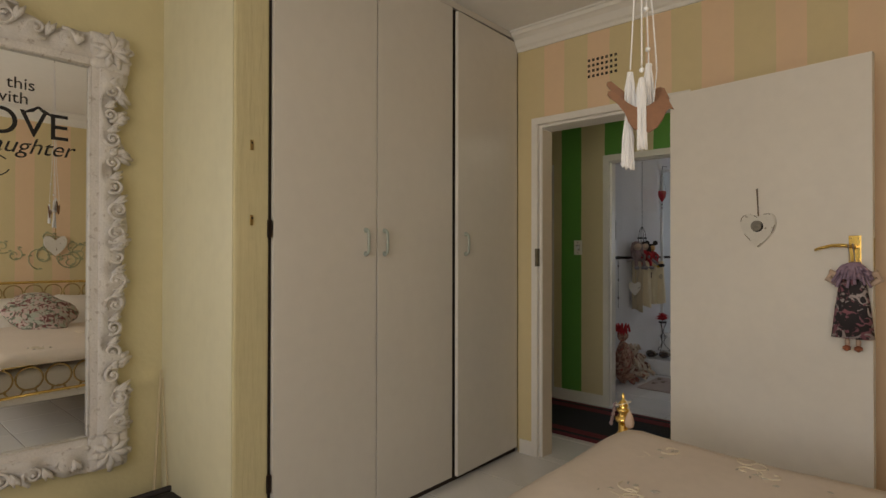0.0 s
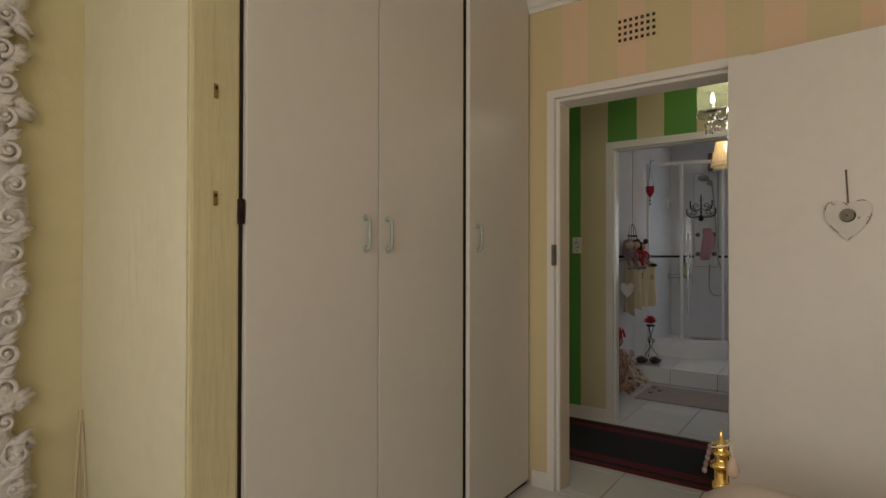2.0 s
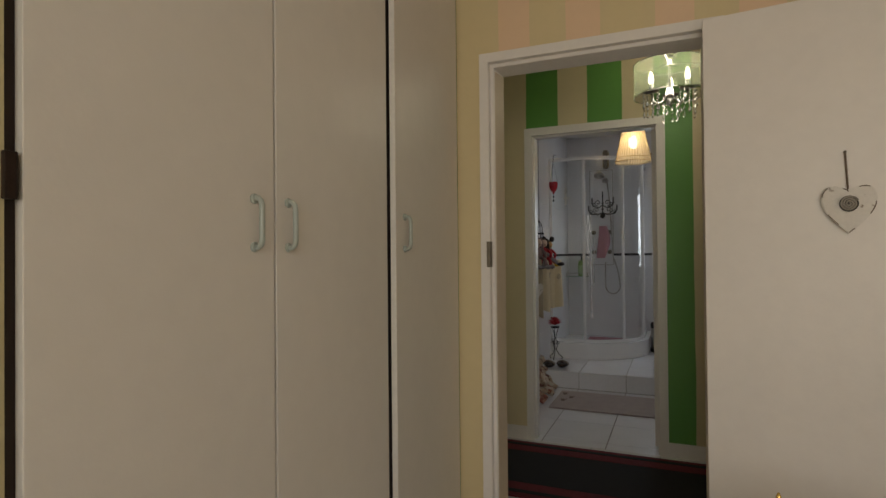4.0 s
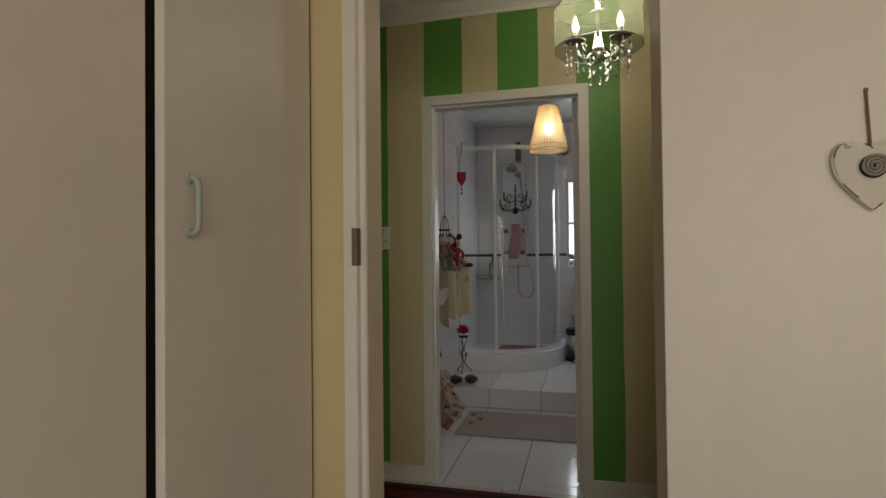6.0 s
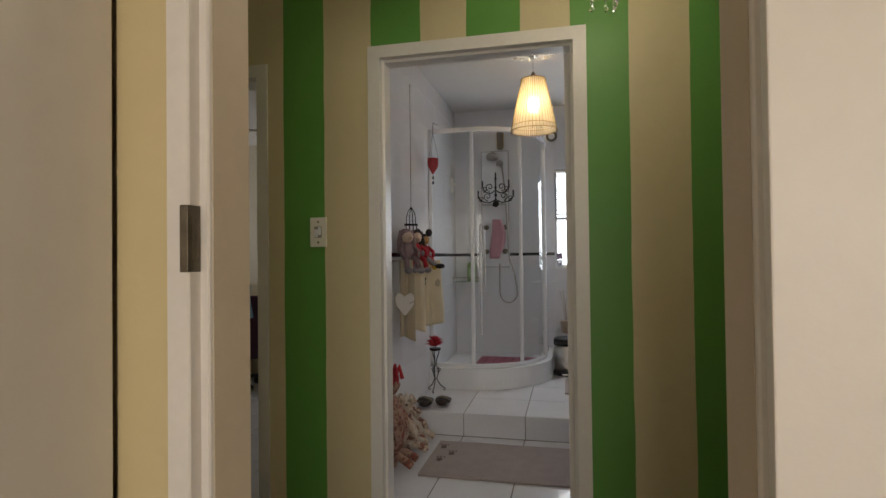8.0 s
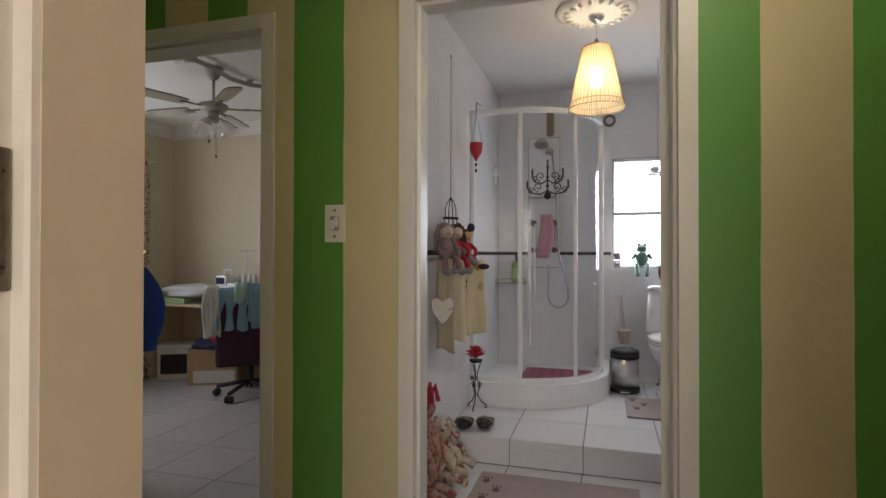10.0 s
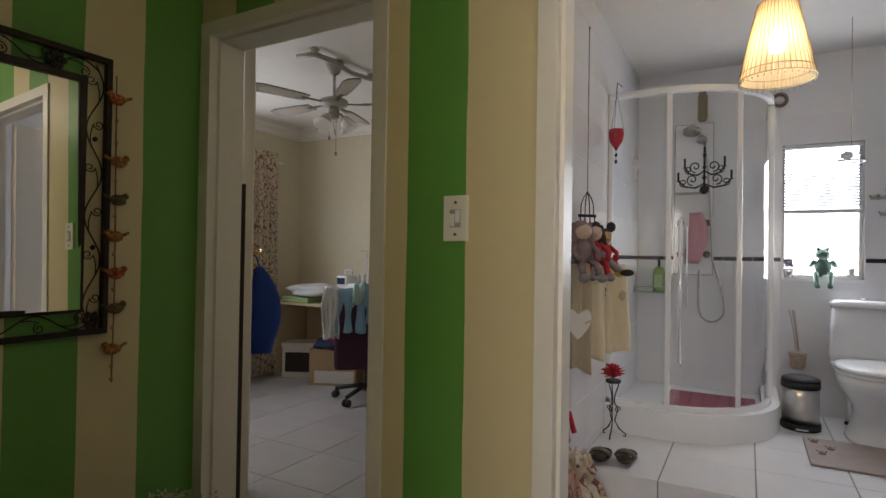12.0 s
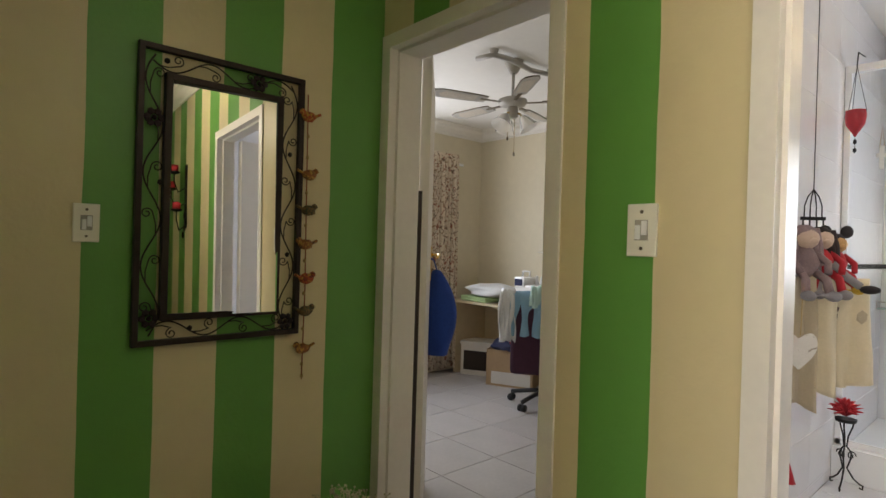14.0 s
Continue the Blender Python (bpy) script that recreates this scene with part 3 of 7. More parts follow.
def brass_bed():
    b = thing("bed", (-0.94, 1.415, 0), "brass double bed with scrolled head and foot rails", "bed")
    # local: x to the head, y across
    L, W = 2.12, 0.70
    for x, top in ((0.0, 0.635), (L, 1.05)):
        for y in (-W, W):
            bm = lathe([(0.022, 0), (0.026, 0.02), (0.019, 0.05), (0.019, top - 0.08), (0.024, top - 0.075), (0.024, top - 0.06), (0.018, top - 0.055), (0.018, top)], 16, (x, y, 0))
            post = part("post", bm, M_brass, b, "", True)
            fin = lathe([(0.03, 0), (0.03, 0.012), (0.02, 0.018), (0.016, 0.03), (0.026, 0.04), (0.026, 0.046), (0.014, 0.05), (0.02, 0.062), (0.014, 0.074), (0.006, 0.08), (0.005, 0.1), (0.002, 0.108)], 16, (x, y, top - 0.015))
            part("finial", fin, M_brass, post, "", True)
        for z, r in ((top - 0.085, 0.012), (0.36 if x == 0 else 0.62, 0.009)):
            part("rail", tube([(x, -W, z), (x, -W * 0.5, z + 0.012), (x, 0, z + 0.015), (x, W * 0.5, z + 0.012), (x, W, z)], r, 8), M_brass, b, "", True)
        zb = 0.36 if x == 0 else 0.62
        zt = top - 0.085
        n = 9
        for i in range(n):
            y = -W + (i + 0.5) * 2 * W / n
            r = min((zt - zb) / 2.6, W / n * 0.92)
            ring = [(x, y + r * math.cos(a), zt - r - 0.01 + r * math.sin(a)) for a in [2 * math.pi * k / 20 for k in range(20)]]
            bm = tube(ring, 0.006, 6, close=True)
            low = [(x, y - r * 0.8, zb), (x, y - r * 0.35, zb + 0.04), (x, y - r * 0.55, zt - 2 * r - 0.01), (x, y, zt - 2 * r - 0.005), (x, y + r * 0.55, zt - 2 * r - 0.01), (x, y + r * 0.35, zb + 0.04), (x, y + r * 0.8, zb)]
            tube(low, 0.005, 6, bm=bm)
            part("scroll", bm, M_oldbrass, b, "", True)
    for y in (-W + 0.03, W - 0.03):
        part("side_rail", box(0, L, y - 0.012, y + 0.012, 0.26, 0.32, 0.003), M_oldbrass, b)
    part("mattress", box(0.03, L - 0.03, -W + 0.01, W - 0.01, 0.3, 0.52, 0.04), M_sheet, b, "", True)
    return b


M_sheet = material("bed_linen", (0.74, 0.69, 0.63), 0.85, vary=0.05, scale=5, bump=0.3, bump_scale=250)
M_cover = material("embroidered_cover", (0.70, 0.61, 0.53), 0.6, vary=0.05, scale=4, bump=0.25, bump_scale=220)
M_thread = material("cream_thread", (0.72, 0.64, 0.5), 0.6, vary=0.1)
M_threadgrey = material("grey_thread", (0.42, 0.38, 0.32), 0.6, vary=0.1)
brass_bed()


def bedcover():
    c = thing("bedcover", (-0.94, 1.415, 0.52), "beige satin bedcover with embroidered sprays lying on the bed", "bedcover")
    nx, ny = 44, 34
    x0, x1, hw = -0.03, 2.02, 0.735
    bm = bmesh.new()
    grid = []
    for i in range(nx + 1):
        row = []
        for j in range(ny + 1):
            x, y = x0 + (x1 - x0) * i / nx, -hw + 2 * hw * j / ny
            dx, dy = min(1, max(0, (x - x0) / 0.13)), min(1, max(0, (hw - abs(y)) / 0.14))
            drop = 0.05 * (1 - math.sin(dx * math.pi / 2)) + 0.2 * (1 - math.sin(dy * math.pi / 2))
            z = 0.092 + 0.010 * math.exp(-((x - 0.08) / 0.1) ** 2) - drop + 0.012 * noise.noise(Vector((x * 2.3, y * 2.3, 0))) + 0.003 * noise.noise(Vector((x * 9, y * 9, 2)))
            row.append(bm.verts.new((x, y, z)))
        grid.append(row)
    for i in range(nx):
        for j in range(ny):
            bm.faces.new((grid[i][j], grid[i + 1][j], grid[i + 1][j + 1], grid[i][j + 1]))
    body = part("cover", bm, M_cover, c, "", True)
    sol = body.modifiers.new("thick", "SOLIDIFY")
    sol.thickness, sol.offset = 0.012, -1

    def height(x, y):
        dx, dy = min(1, max(0, (x - x0) / 0.16)), min(1, max(0, (hw - abs(y)) / 0.14))
        return 0.094 - 0.05 * (1 - math.sin(dx * math.pi / 2)) - 0.2 * (1 - math.sin(dy * math.pi / 2)) + 0.012 * noise.noise(Vector((x * 2.3, y * 2.3, 0)))
    rng = random.Random(4)
    for cx, cy, a in ((0.2, 0.45, 0.3), (0.5, 0.5, 0.0), (0.28, 0.1, 1.2), (0.75, 0.42, 0.2), (0.3, -0.35, 2.0), (0.95, 0.1, 0.7), (1.2, 0.45, 0.1)):
        for k in range(4):
            ox, oy = cx + rng.uniform(-0.05, 0.05), cy + rng.uniform(-0.08, 0.08)
            pts = spiral(ox, oy, 0.045, 0.008, a + k * 1.4, 0.8, 10)
            part("embroidery", tube([(px, py, height(px, py)) for px, py in pts], 0.0022, 4), M_thread, c, "cream embroidered scroll")
        for k in range(7):
            ox, oy = cx + rng.uniform(-0.09, 0.09), cy + rng.uniform(-0.07, 0.07)
            an = rng.uniform(0, 6.28)
            g = bmesh.new()
            tube([(ox + math.cos(an) * t, oy + math.sin(an) * t, height(ox, oy)) for t in (-0.009, 0, 0.009)], lambda t: 0.0035 * math.sin(0.3 + 2.5 * t), 5, bm=g)
            part("embroidered_leaf", g, M_threadgrey, c, "grey embroidered leaf")


bedcover()


def carved_mirror():
    """Tall wall mirror in a carved, scalloped white frame; local y along the wall, z up, x out of the wall."""
    y0, y1, z0, z1 = -0.02, 0.79, 0.52, 2.02
    m = thing("wall_mirror", (-2.66, 0, 0), "tall wall mirror in a carved white rococo frame with lettering", "mirror")
    part("mirror_glass", box(0.03, 0.036, y0, y1, z0, z1), M_mirror, m)
    part("backing", box(0.004, 0.03, y0 - 0.05, y1 + 0.05, z0 - 0.05, z1 + 0.05), M_carved, m)
    w = 0.04
    for nm, r in (("side_moulding", (y0 - w, y0, z0 - w, z1 + w)), ("side_moulding", (y1, y1 + w, z0 - w, z1 + w)), ("rail_moulding", (y0, y1, z0 - w, z0)), ("rail_moulding", (y0, y1, z1, z1 + w))):
        part(nm, box(0.03, 0.055 if nm[0] == "s" else 0.0545, *r, 0.006), M_carved, m, "smooth white inner moulding")
    edge = [(0.05, y0 - 0.003, z0 - 0.003), (0.05, y1 + 0.003, z0 - 0.003), (0.05, y1 + 0.003, z1 + 0.003), (0.05, y0 - 0.003, z1 + 0.003)]
    for p0, p1 in zip(edge, edge[1:] + edge[:1]):
        part("bead", tube([p0, p1], 0.0055, 8), M_carved, m, "", True)
    rng = random.Random(11)

    def carving(name, at, length, reach):
        """A run of carved leaves and scrolls; at(u, v) gives a place u along and v out from the glass."""
        n = 110
        rows = []
        bm = bmesh.new()
        for i in range(n + 1):
            u = length * i / n
            e = reach(u) * (0.93 + 0.05 * abs(math.sin(u * 27)) + 0.03 * math.sin(u * 61 + 1))
            prof = [(0.03, 0.04), (0.036, 0.07), (e * 0.5, 0.062 + 0.012 * math.sin(u * 45)), (e * 0.78, 0.058 + 0.012 * math.sin(u * 60 + 2)), (e, 0.04), (e, 0.012), (0.03, 0.01)]
            rows.append([bm.verts.new(at(u, v, d)) for v, d in prof])
        k = 7
        for a, b in zip(rows, rows[1:]):
            for i in range(k - 1):
                bm.faces.new((a[i], a[i + 1], b[i + 1], b[i]))
        body = part(name, bm, M_carved, m, "carved white scrollwork", True)
        u = 0.04
        while u < length - 0.03:
            r = reach(u) * 0.25
            v = 0.03 + reach(u) * rng.uniform(0.4, 0.55)
            flip = rng.choice((-1, 1))
            sp = spiral(0, 0, r * 1.15, r * 0.12, rng.uniform(0, 6.28), flip * 1.5, 18)
            pts = [at(u + a, v + b, 0.060 + 0.006 * i / 18) for i, (a, b) in enumerate(sp)]
            bm2 = tube(pts, lambda t: 0.0085 * (1 - 0.5 * t), 6)
            blob(0.008, 0.009, 0.009, at(u, v, 0.068), bm2, 1)
            part("scroll", bm2, M_carved, body, "", True)
            lf = bmesh.new()
            for s in (-1, 0, 1):
                b0, b1 = at(u + 0.03, v - 0.02, 0.062), at(u + 0.055 + 0.012 * s, v + r * 0.75 + 0.01 * s * s, 0.054)
                tube([b0, tuple((Vector(b0) + Vector(b1)) * 0.5 + Vector((0.012, 0, 0))), b1], lambda t: 0.012 * math.sin(0.25 + 2.7 * t), 6, bm=lf)
            part("leaf", lf, M_carved, body, "", True)
            u += 0.098
        return body

    H, Wd = z1 - z0, y1 - y0
    knots = [(0.0, 0.165), (0.1, 0.16), (0.15, 0.165), (0.2, 0.11), (0.25, 0.12), (0.29, 0.158), (0.36, 0.105), (0.42, 0.11), (0.56, 0.145), (0.72, 0.135), (0.88, 0.15), (1.1, 0.1), (1.14, 0.11), (1.18, 0.142), (1.24, 0.1), (1.36, 0.09), (1.44, 0.135), (1.5, 0.155)]

    def side(u):
        for (a, p), (b, q) in zip(knots, knots[1:]):
            if u <= b:
                t = max(0, (u - a) / (b - a))
                return p + (q - p) * (t * t * (3 - 2 * t))
        return knots[-1][1]
    top = lambda u: 0.12 + 0.16 * math.exp(-((u - Wd / 2) / 0.16) ** 2) + 0.03 * max(0, 1 - (Wd - u) / 0.15)
    carving("right_carving", lambda u, v, d: (d, y1 + v, z0 + u), H, side)
    carving("left_carving", lambda u, v, d: (d, y0 - v, z0 + u), H, side)
    carving("top_carving", lambda u, v, d: (d, y0 + u, z1 + v), Wd, top)
    carving("bottom_carving", lambda u, v, d: (d, y0 + u, z0 - v), Wd, lambda u: 0.13 + 0.03 * max(0, 1 - (Wd - u) / 0.15))
    for sy, ye in ((1, y1), (-1, y0)):
        for z, out, drop in ((1.93, 0.155, -0.03), (1.81, 0.15, 0.03), (1.68, 0.165, -0.02), (1.30, 0.16, 0.02), (1.17, 0.155, -0.03), (0.80, 0.165, 0.02), (0.69, 0.16, -0.025), (0.625, 0.16, 0.025), (0.56, 0.17, -0.02)):
            lobe = bmesh.new()
            for k in (-1, 0, 1):
                p0, p2 = Vector((0.05, ye + sy * 0.085, z)), Vector((0.034, ye + sy * (out - 0.012 * abs(k)), z + drop + 0.02 * k))
                tube([p0, (p0 + p2) / 2 + Vector((0.014, 0, 0.006 * k)), p2], lambda t: 0.004 + 0.012 * math.sin(0.4 + 2.5 * t), 7, bm=lobe)
            part("acanthus_leaf", lobe, M_carved, m, "", True)
    for y, sy in ((y0, -1), (y1, 1)):
        for z, sz in ((z0, -1), (z1, 1)):
            bm = box(0.012, 0.06, min(y - sy * 0.004, y + sy * 0.15), max(y - sy * 0.004, y + sy * 0.15), min(z - sz * 0.006, z + sz * 0.15), max(z - sz * 0.006, z + sz * 0.15), 0.02)
            for k in range(5):
                a = k * 1.25
                cy, cz = y + sy * (0.09 + 0.04 * math.cos(a)), z + sz * (0.09 + 0.04 * math.sin(a))
                blob(0.008, 0.034, 0.02, (0.058, cy, cz), bm, 2)
            for k in range(9):
                a = k * 0.7 + 0.2
                c0 = Vector((0.058, y + sy * 0.075, z + sz * 0.075))
                c1 = Vector((0.05, y + sy * (0.082 + 0.078 * math.cos(a)), z + sz * (0.082 + 0.078 * math.sin(a))))
                tube([c0, (c0 + c1) / 2 + Vector((0.016, 0, 0)), c1], lambda t: 0.005 + 0.013 * math.sin(0.5 + 2.4 * t), 6, bm=bm)
            part("corner_boss", weld(bm), M_carved, m, "", True)

    def words(text, y, z, size, shear=0.0):
        cu = bpy.data.curves.new("lettering", "FONT")
        cu.body, cu.size, cu.extrude, cu.shear = text, size, 0.0004, shear
        cu.align_x = "RIGHT"
        tmp = bpy.data.objects.new("tmp", cu)
        scene.collection.objects.link(tmp)
        me = bpy.data.meshes.new_from_object(tmp.evaluated_get(bpy.context.evaluated_depsgraph_get()))
        bpy.data.objects.remove(tmp)
        me.materials.clear()
        me.materials.append(M_black)
        ob = new("lettering", me)
        ob.parent = m
        ob.matrix_basis = pose(0.0366, y, z, 90, 0, 90)
        tagged(ob, "black vinyl lettering")
    words("bless this", 0.612, 1.88, 0.062)
    words("home with", 0.592, 1.825, 0.062)
    words("LOVE", 0.724, 1.705, 0.145)
    words("& laughter", 0.735, 1.64, 0.085, 0.35)
    loop = [(0.0372, 0.462 + 0.075 * math.cos(a), 1.585 + 0.045 * math.sin(a)) for a in [0.6 + 5.4 * k / 20 for k in range(21)]]
    part("flourish", tube(loop, 0.0022, 5), M_black, m, "black vinyl flourish")
    for dy, fl in ((0.597, 1), (0.647, -1)):
        o = [(0, 0), (0.02, 0.006), (0.034, 0.02), (0.04, 0.028), (0.032, 0.03), (0.022, 0.022), (0.006, 0.014), (-0.02, -0.006)]
        bm = slab([(a * fl, b) for a, b in o], 0.001, pose(0.0366, dy - 0.01 * fl, 1.795, 90, 0, 90))
        part("bird_decal", bm, M_black, m, "black vinyl bird")


M_carved = material("chalky_white_paint", (0.61, 0.57, 0.54), 0.7, vary=0.12, scale=14, bump=0.5, bump_scale=90, wear=((0.45, 0.40, 0.36), 0.40))
carved_mirror()

# ---- bathroom: fixed parts ----
bath_floor = wall("floor_bathroom", boxes((XB - 0.04, 0.1, Y2N - 0.1, STEP_Y + 0.012, -0.1, -0.003)), M_grout)
bath_step = wall("bathroom_step", boxes((XB - 0.04, 0.1, STEP_Y + 0.008, YB, -0.1, STEP_Z - 0.003)), M_grout)
hall_floor = wall("floor_passage", boxes((XW, 2.6, YM1, Y2N - 0.1, -0.1, -0.003)), M_grout)
bed_floor = wall("floor_bedroom", boxes((-2.7, 1.4, -1.6, YM1, -0.1, -0.003)), M_grout)
study_floor = wall("floor_study", boxes((-5.85, XB - 0.06, Y2N - 0.1, 7.47, -0.1, -0.003)), M_grout)


def shower():
    s = thing("shower_cabin", (XB, YB, STEP_Z), "white quadrant shower cabin with curved clear glass doors", "shower")
    X0, cx, cy, r = 0.0, 0.32, -0.49, 0.57       # local frame: wall corner at the origin

    def line(rr, n=26):
        pts = [(X0 + 0.002, cy - rr)]
        pts += [(cx + rr * math.sin(a), cy - rr * math.cos(a)) for a in [math.pi / 2 * i / n for i in range(n + 1)]]
        return pts + [(cx + rr, -0.002)]

    def ribbon(rr0, rr1, z0, z1, n=26):
        bm = bmesh.new()
        a, b = line(rr0, n), line(rr1, n)
        rows = [[bm.verts.new((*p, z0)), bm.verts.new((*q, z0)), bm.verts.new((*q, z1)), bm.verts.new((*p, z1))] for p, q in zip(a, b)]
        for u, v in zip(rows, rows[1:]):
            for i in range(4):
                bm.faces.new((u[i], u[(i + 1) % 4], v[(i + 1) % 4], v[i]))
        bm.faces.new(rows[0])
        bm.faces.new(rows[-1][::-1])
        return bm
    out = line(r + 0.06) + [(0.002, -0.002)]
    part("tray", slab(out, 0.09, pose(0, 0, 0.001)), M_white, s, "white acrylic shower tray")
    part("tray_rim", ribbon(r - 0.04, r + 0.06, 0.09, 0.165), M_white, s)
    part("bottom_rail", ribbon(r - 0.014, r + 0.014, 0.165, 0.195), M_white, s)
    part("top_rail", ribbon(r - 0.016, r + 0.018, 2.05, 2.085), M_white, s)

    def pane(i0, i1, rr):
        pts = line(rr)[i0:i1 + 1]
        bm = bmesh.new()
        lo = [bm.verts.new((*p, 0.195)) for p in pts]
        hi = [bm.verts.new((*p, 2.05)) for p in pts]
        for i in range(len(pts) - 1):
            bm.faces.new((lo[i], lo[i + 1], hi[i + 1], hi[i]))
        return bm
    for i0, i1, rr in ((0, 2, r), (1, 14, r + 0.004), (14, 22, r), (22, 28, r - 0.004)):
        g = part("glass_pane", pane(i0, i1, rr), M_glass, s, "clear curved shower glass", True)
        g.visible_shadow = False
    for i in (2, 14, 27):
        x, y = line(r)[min(i, 27)]
        w = 0.014 if i != 27 else 0.02
        part("post", box(x - w, x + w, y - 0.014, y + 0.014, 0.195, 2.05, 0.004), M_white, s, "white aluminium upright")
    part("wall_channel", box(0.002, 0.03, cy - r - 0.014, cy - r + 0.014, 0.165, 2.085, 0.003), M_white, s)
    for i, rad, z0, z1 in ((4, 0.011, 0.44, 1.30), (5, 0.005, 0.78, 1.26)):
        x, y = line(r + 0.006)[i]
        part("handle", tube([(x, y, z0), (x, y - 0.035, z0 + 0.02), (x, y - 0.035, z1 - 0.02), (x, y, z1)], rad, 10), M_brightbar, s, "long polished door handle", True)
    part("drain", lathe([(0.045, 0), (0.045, 0.006), (0.03, 0.01)], 20, (0.25, -0.75, 0.09)), M_black, s, "dark drain cover")


M_brightbar = material("polished_white_metal", (0.92, 0.92, 0.93), 0.08, 0.6, vary=0.02)
M_redmat = material("red_rubber", (0.27, 0.045, 0.08), 0.5, vary=0.15, scale=30, bump=0.4, bump_scale=60)
shower()


def toilet():
    t = thing("toilet", (-0.938, 7.585, STEP_Z), "white glazed close-coupled toilet with its lid down", "toilet")

    def oval(w, l, z, y, n=28, sharp=2.4):
        out = []
        for k in range(n):
            a = 2 * math.pi * k / n
            c, s_ = math.cos(a), math.sin(a)
            out.append((w * abs(c) ** (2 / sharp) * (1 if c > 0 else -1), y + l * abs(s_) ** (2 / sharp) * (1 if s_ > 0 else -1), z))
        return out

    def loft(rows, cap=True):
        bm = bmesh.new()
        rings = [[bm.verts.new(p) for p in r] for r in rows]
        for a, b in zip(rings, rings[1:]):
            for k in range(len(a)):
                bm.faces.new((a[k], a[(k + 1) % len(a)], b[(k + 1) % len(a)], b[k]))
        bm.faces.new(rings[0][::-1])
        bm.faces.new(rings[-1])
        return bm
    part("bowl", loft([oval(0.142, 0.215, 0.0, -0.42), oval(0.138, 0.21, 0.02, -0.42), oval(0.118, 0.18, 0.07, -0.42), oval(0.104, 0.16, 0.14, -0.42), oval(0.112, 0.17, 0.2, -0.43), oval(0.145, 0.205, 0.26, -0.445), oval(0.178, 0.24, 0.31, -0.46), oval(0.194, 0.258, 0.36, -0.47), oval(0.197, 0.262, 0.395, -0.47)]), M_white, t, "", True)
    part("shroud", loft([oval(0.10, 0.13, 0.0, -0.14, sharp=4), oval(0.10, 0.13, 0.2, -0.14, sharp=4), oval(0.17, 0.11, 0.36, -0.13, sharp=4), oval(0.19, 0.10, 0.41, -0.115, sharp=4)]), M_white, t, "glazed back of the pan", True)
    part("seat", loft([oval(0.196, 0.262, 0.398, -0.47, sharp=2.2), oval(0.202, 0.268, 0.404, -0.47, sharp=2.2), oval(0.202, 0.268, 0.416, -0.47, sharp=2.2), oval(0.196, 0.26, 0.42, -0.47, sharp=2.2)]), M_white, t, "", True)
    part("lid", loft([oval(0.198, 0.264, 0.4235, -0.47, sharp=2.2), oval(0.203, 0.27, 0.43, -0.47, sharp=2.2), oval(0.202, 0.268, 0.44, -0.47, sharp=2.2), oval(0.182, 0.24, 0.45, -0.47, sharp=2.2), oval(0.1, 0.14, 0.455, -0.47)]), M_white, t, "", True)
    part("cistern", loft([oval(0.188, 0.092, 0.40, -0.105, sharp=4), oval(0.193, 0.096, 0.46, -0.105, sharp=4), oval(0.188, 0.094, 0.6, -0.1, sharp=4.5), oval(0.176, 0.088, 0.762, -0.098, sharp=5)]), M_white, t, "", True)
    part("cistern_lid", loft([oval(0.18, 0.092, 0.764, -0.098, sharp=5), oval(0.186, 0.098, 0.772, -0.098, sharp=5), oval(0.185, 0.097, 0.79, -0.098, sharp=5), oval(0.163, 0.078, 0.808, -0.098, sharp=4)]), M_white, t, "", True)
    part("flush_button", lathe([(0.024, 0.806), (0.024, 0.818), (0.018, 0.821)], 16, (0, -0.098, 0)), M_chrome, t, "", True)
    for x in (-0.07, 0.07):
        part("floor_bolt", lathe([(0.012, 0.03), (0.012, 0.045), (0.006, 0.05)], 10, (x * 1.6, -0.25, 0)), M_black, t)


toilet()


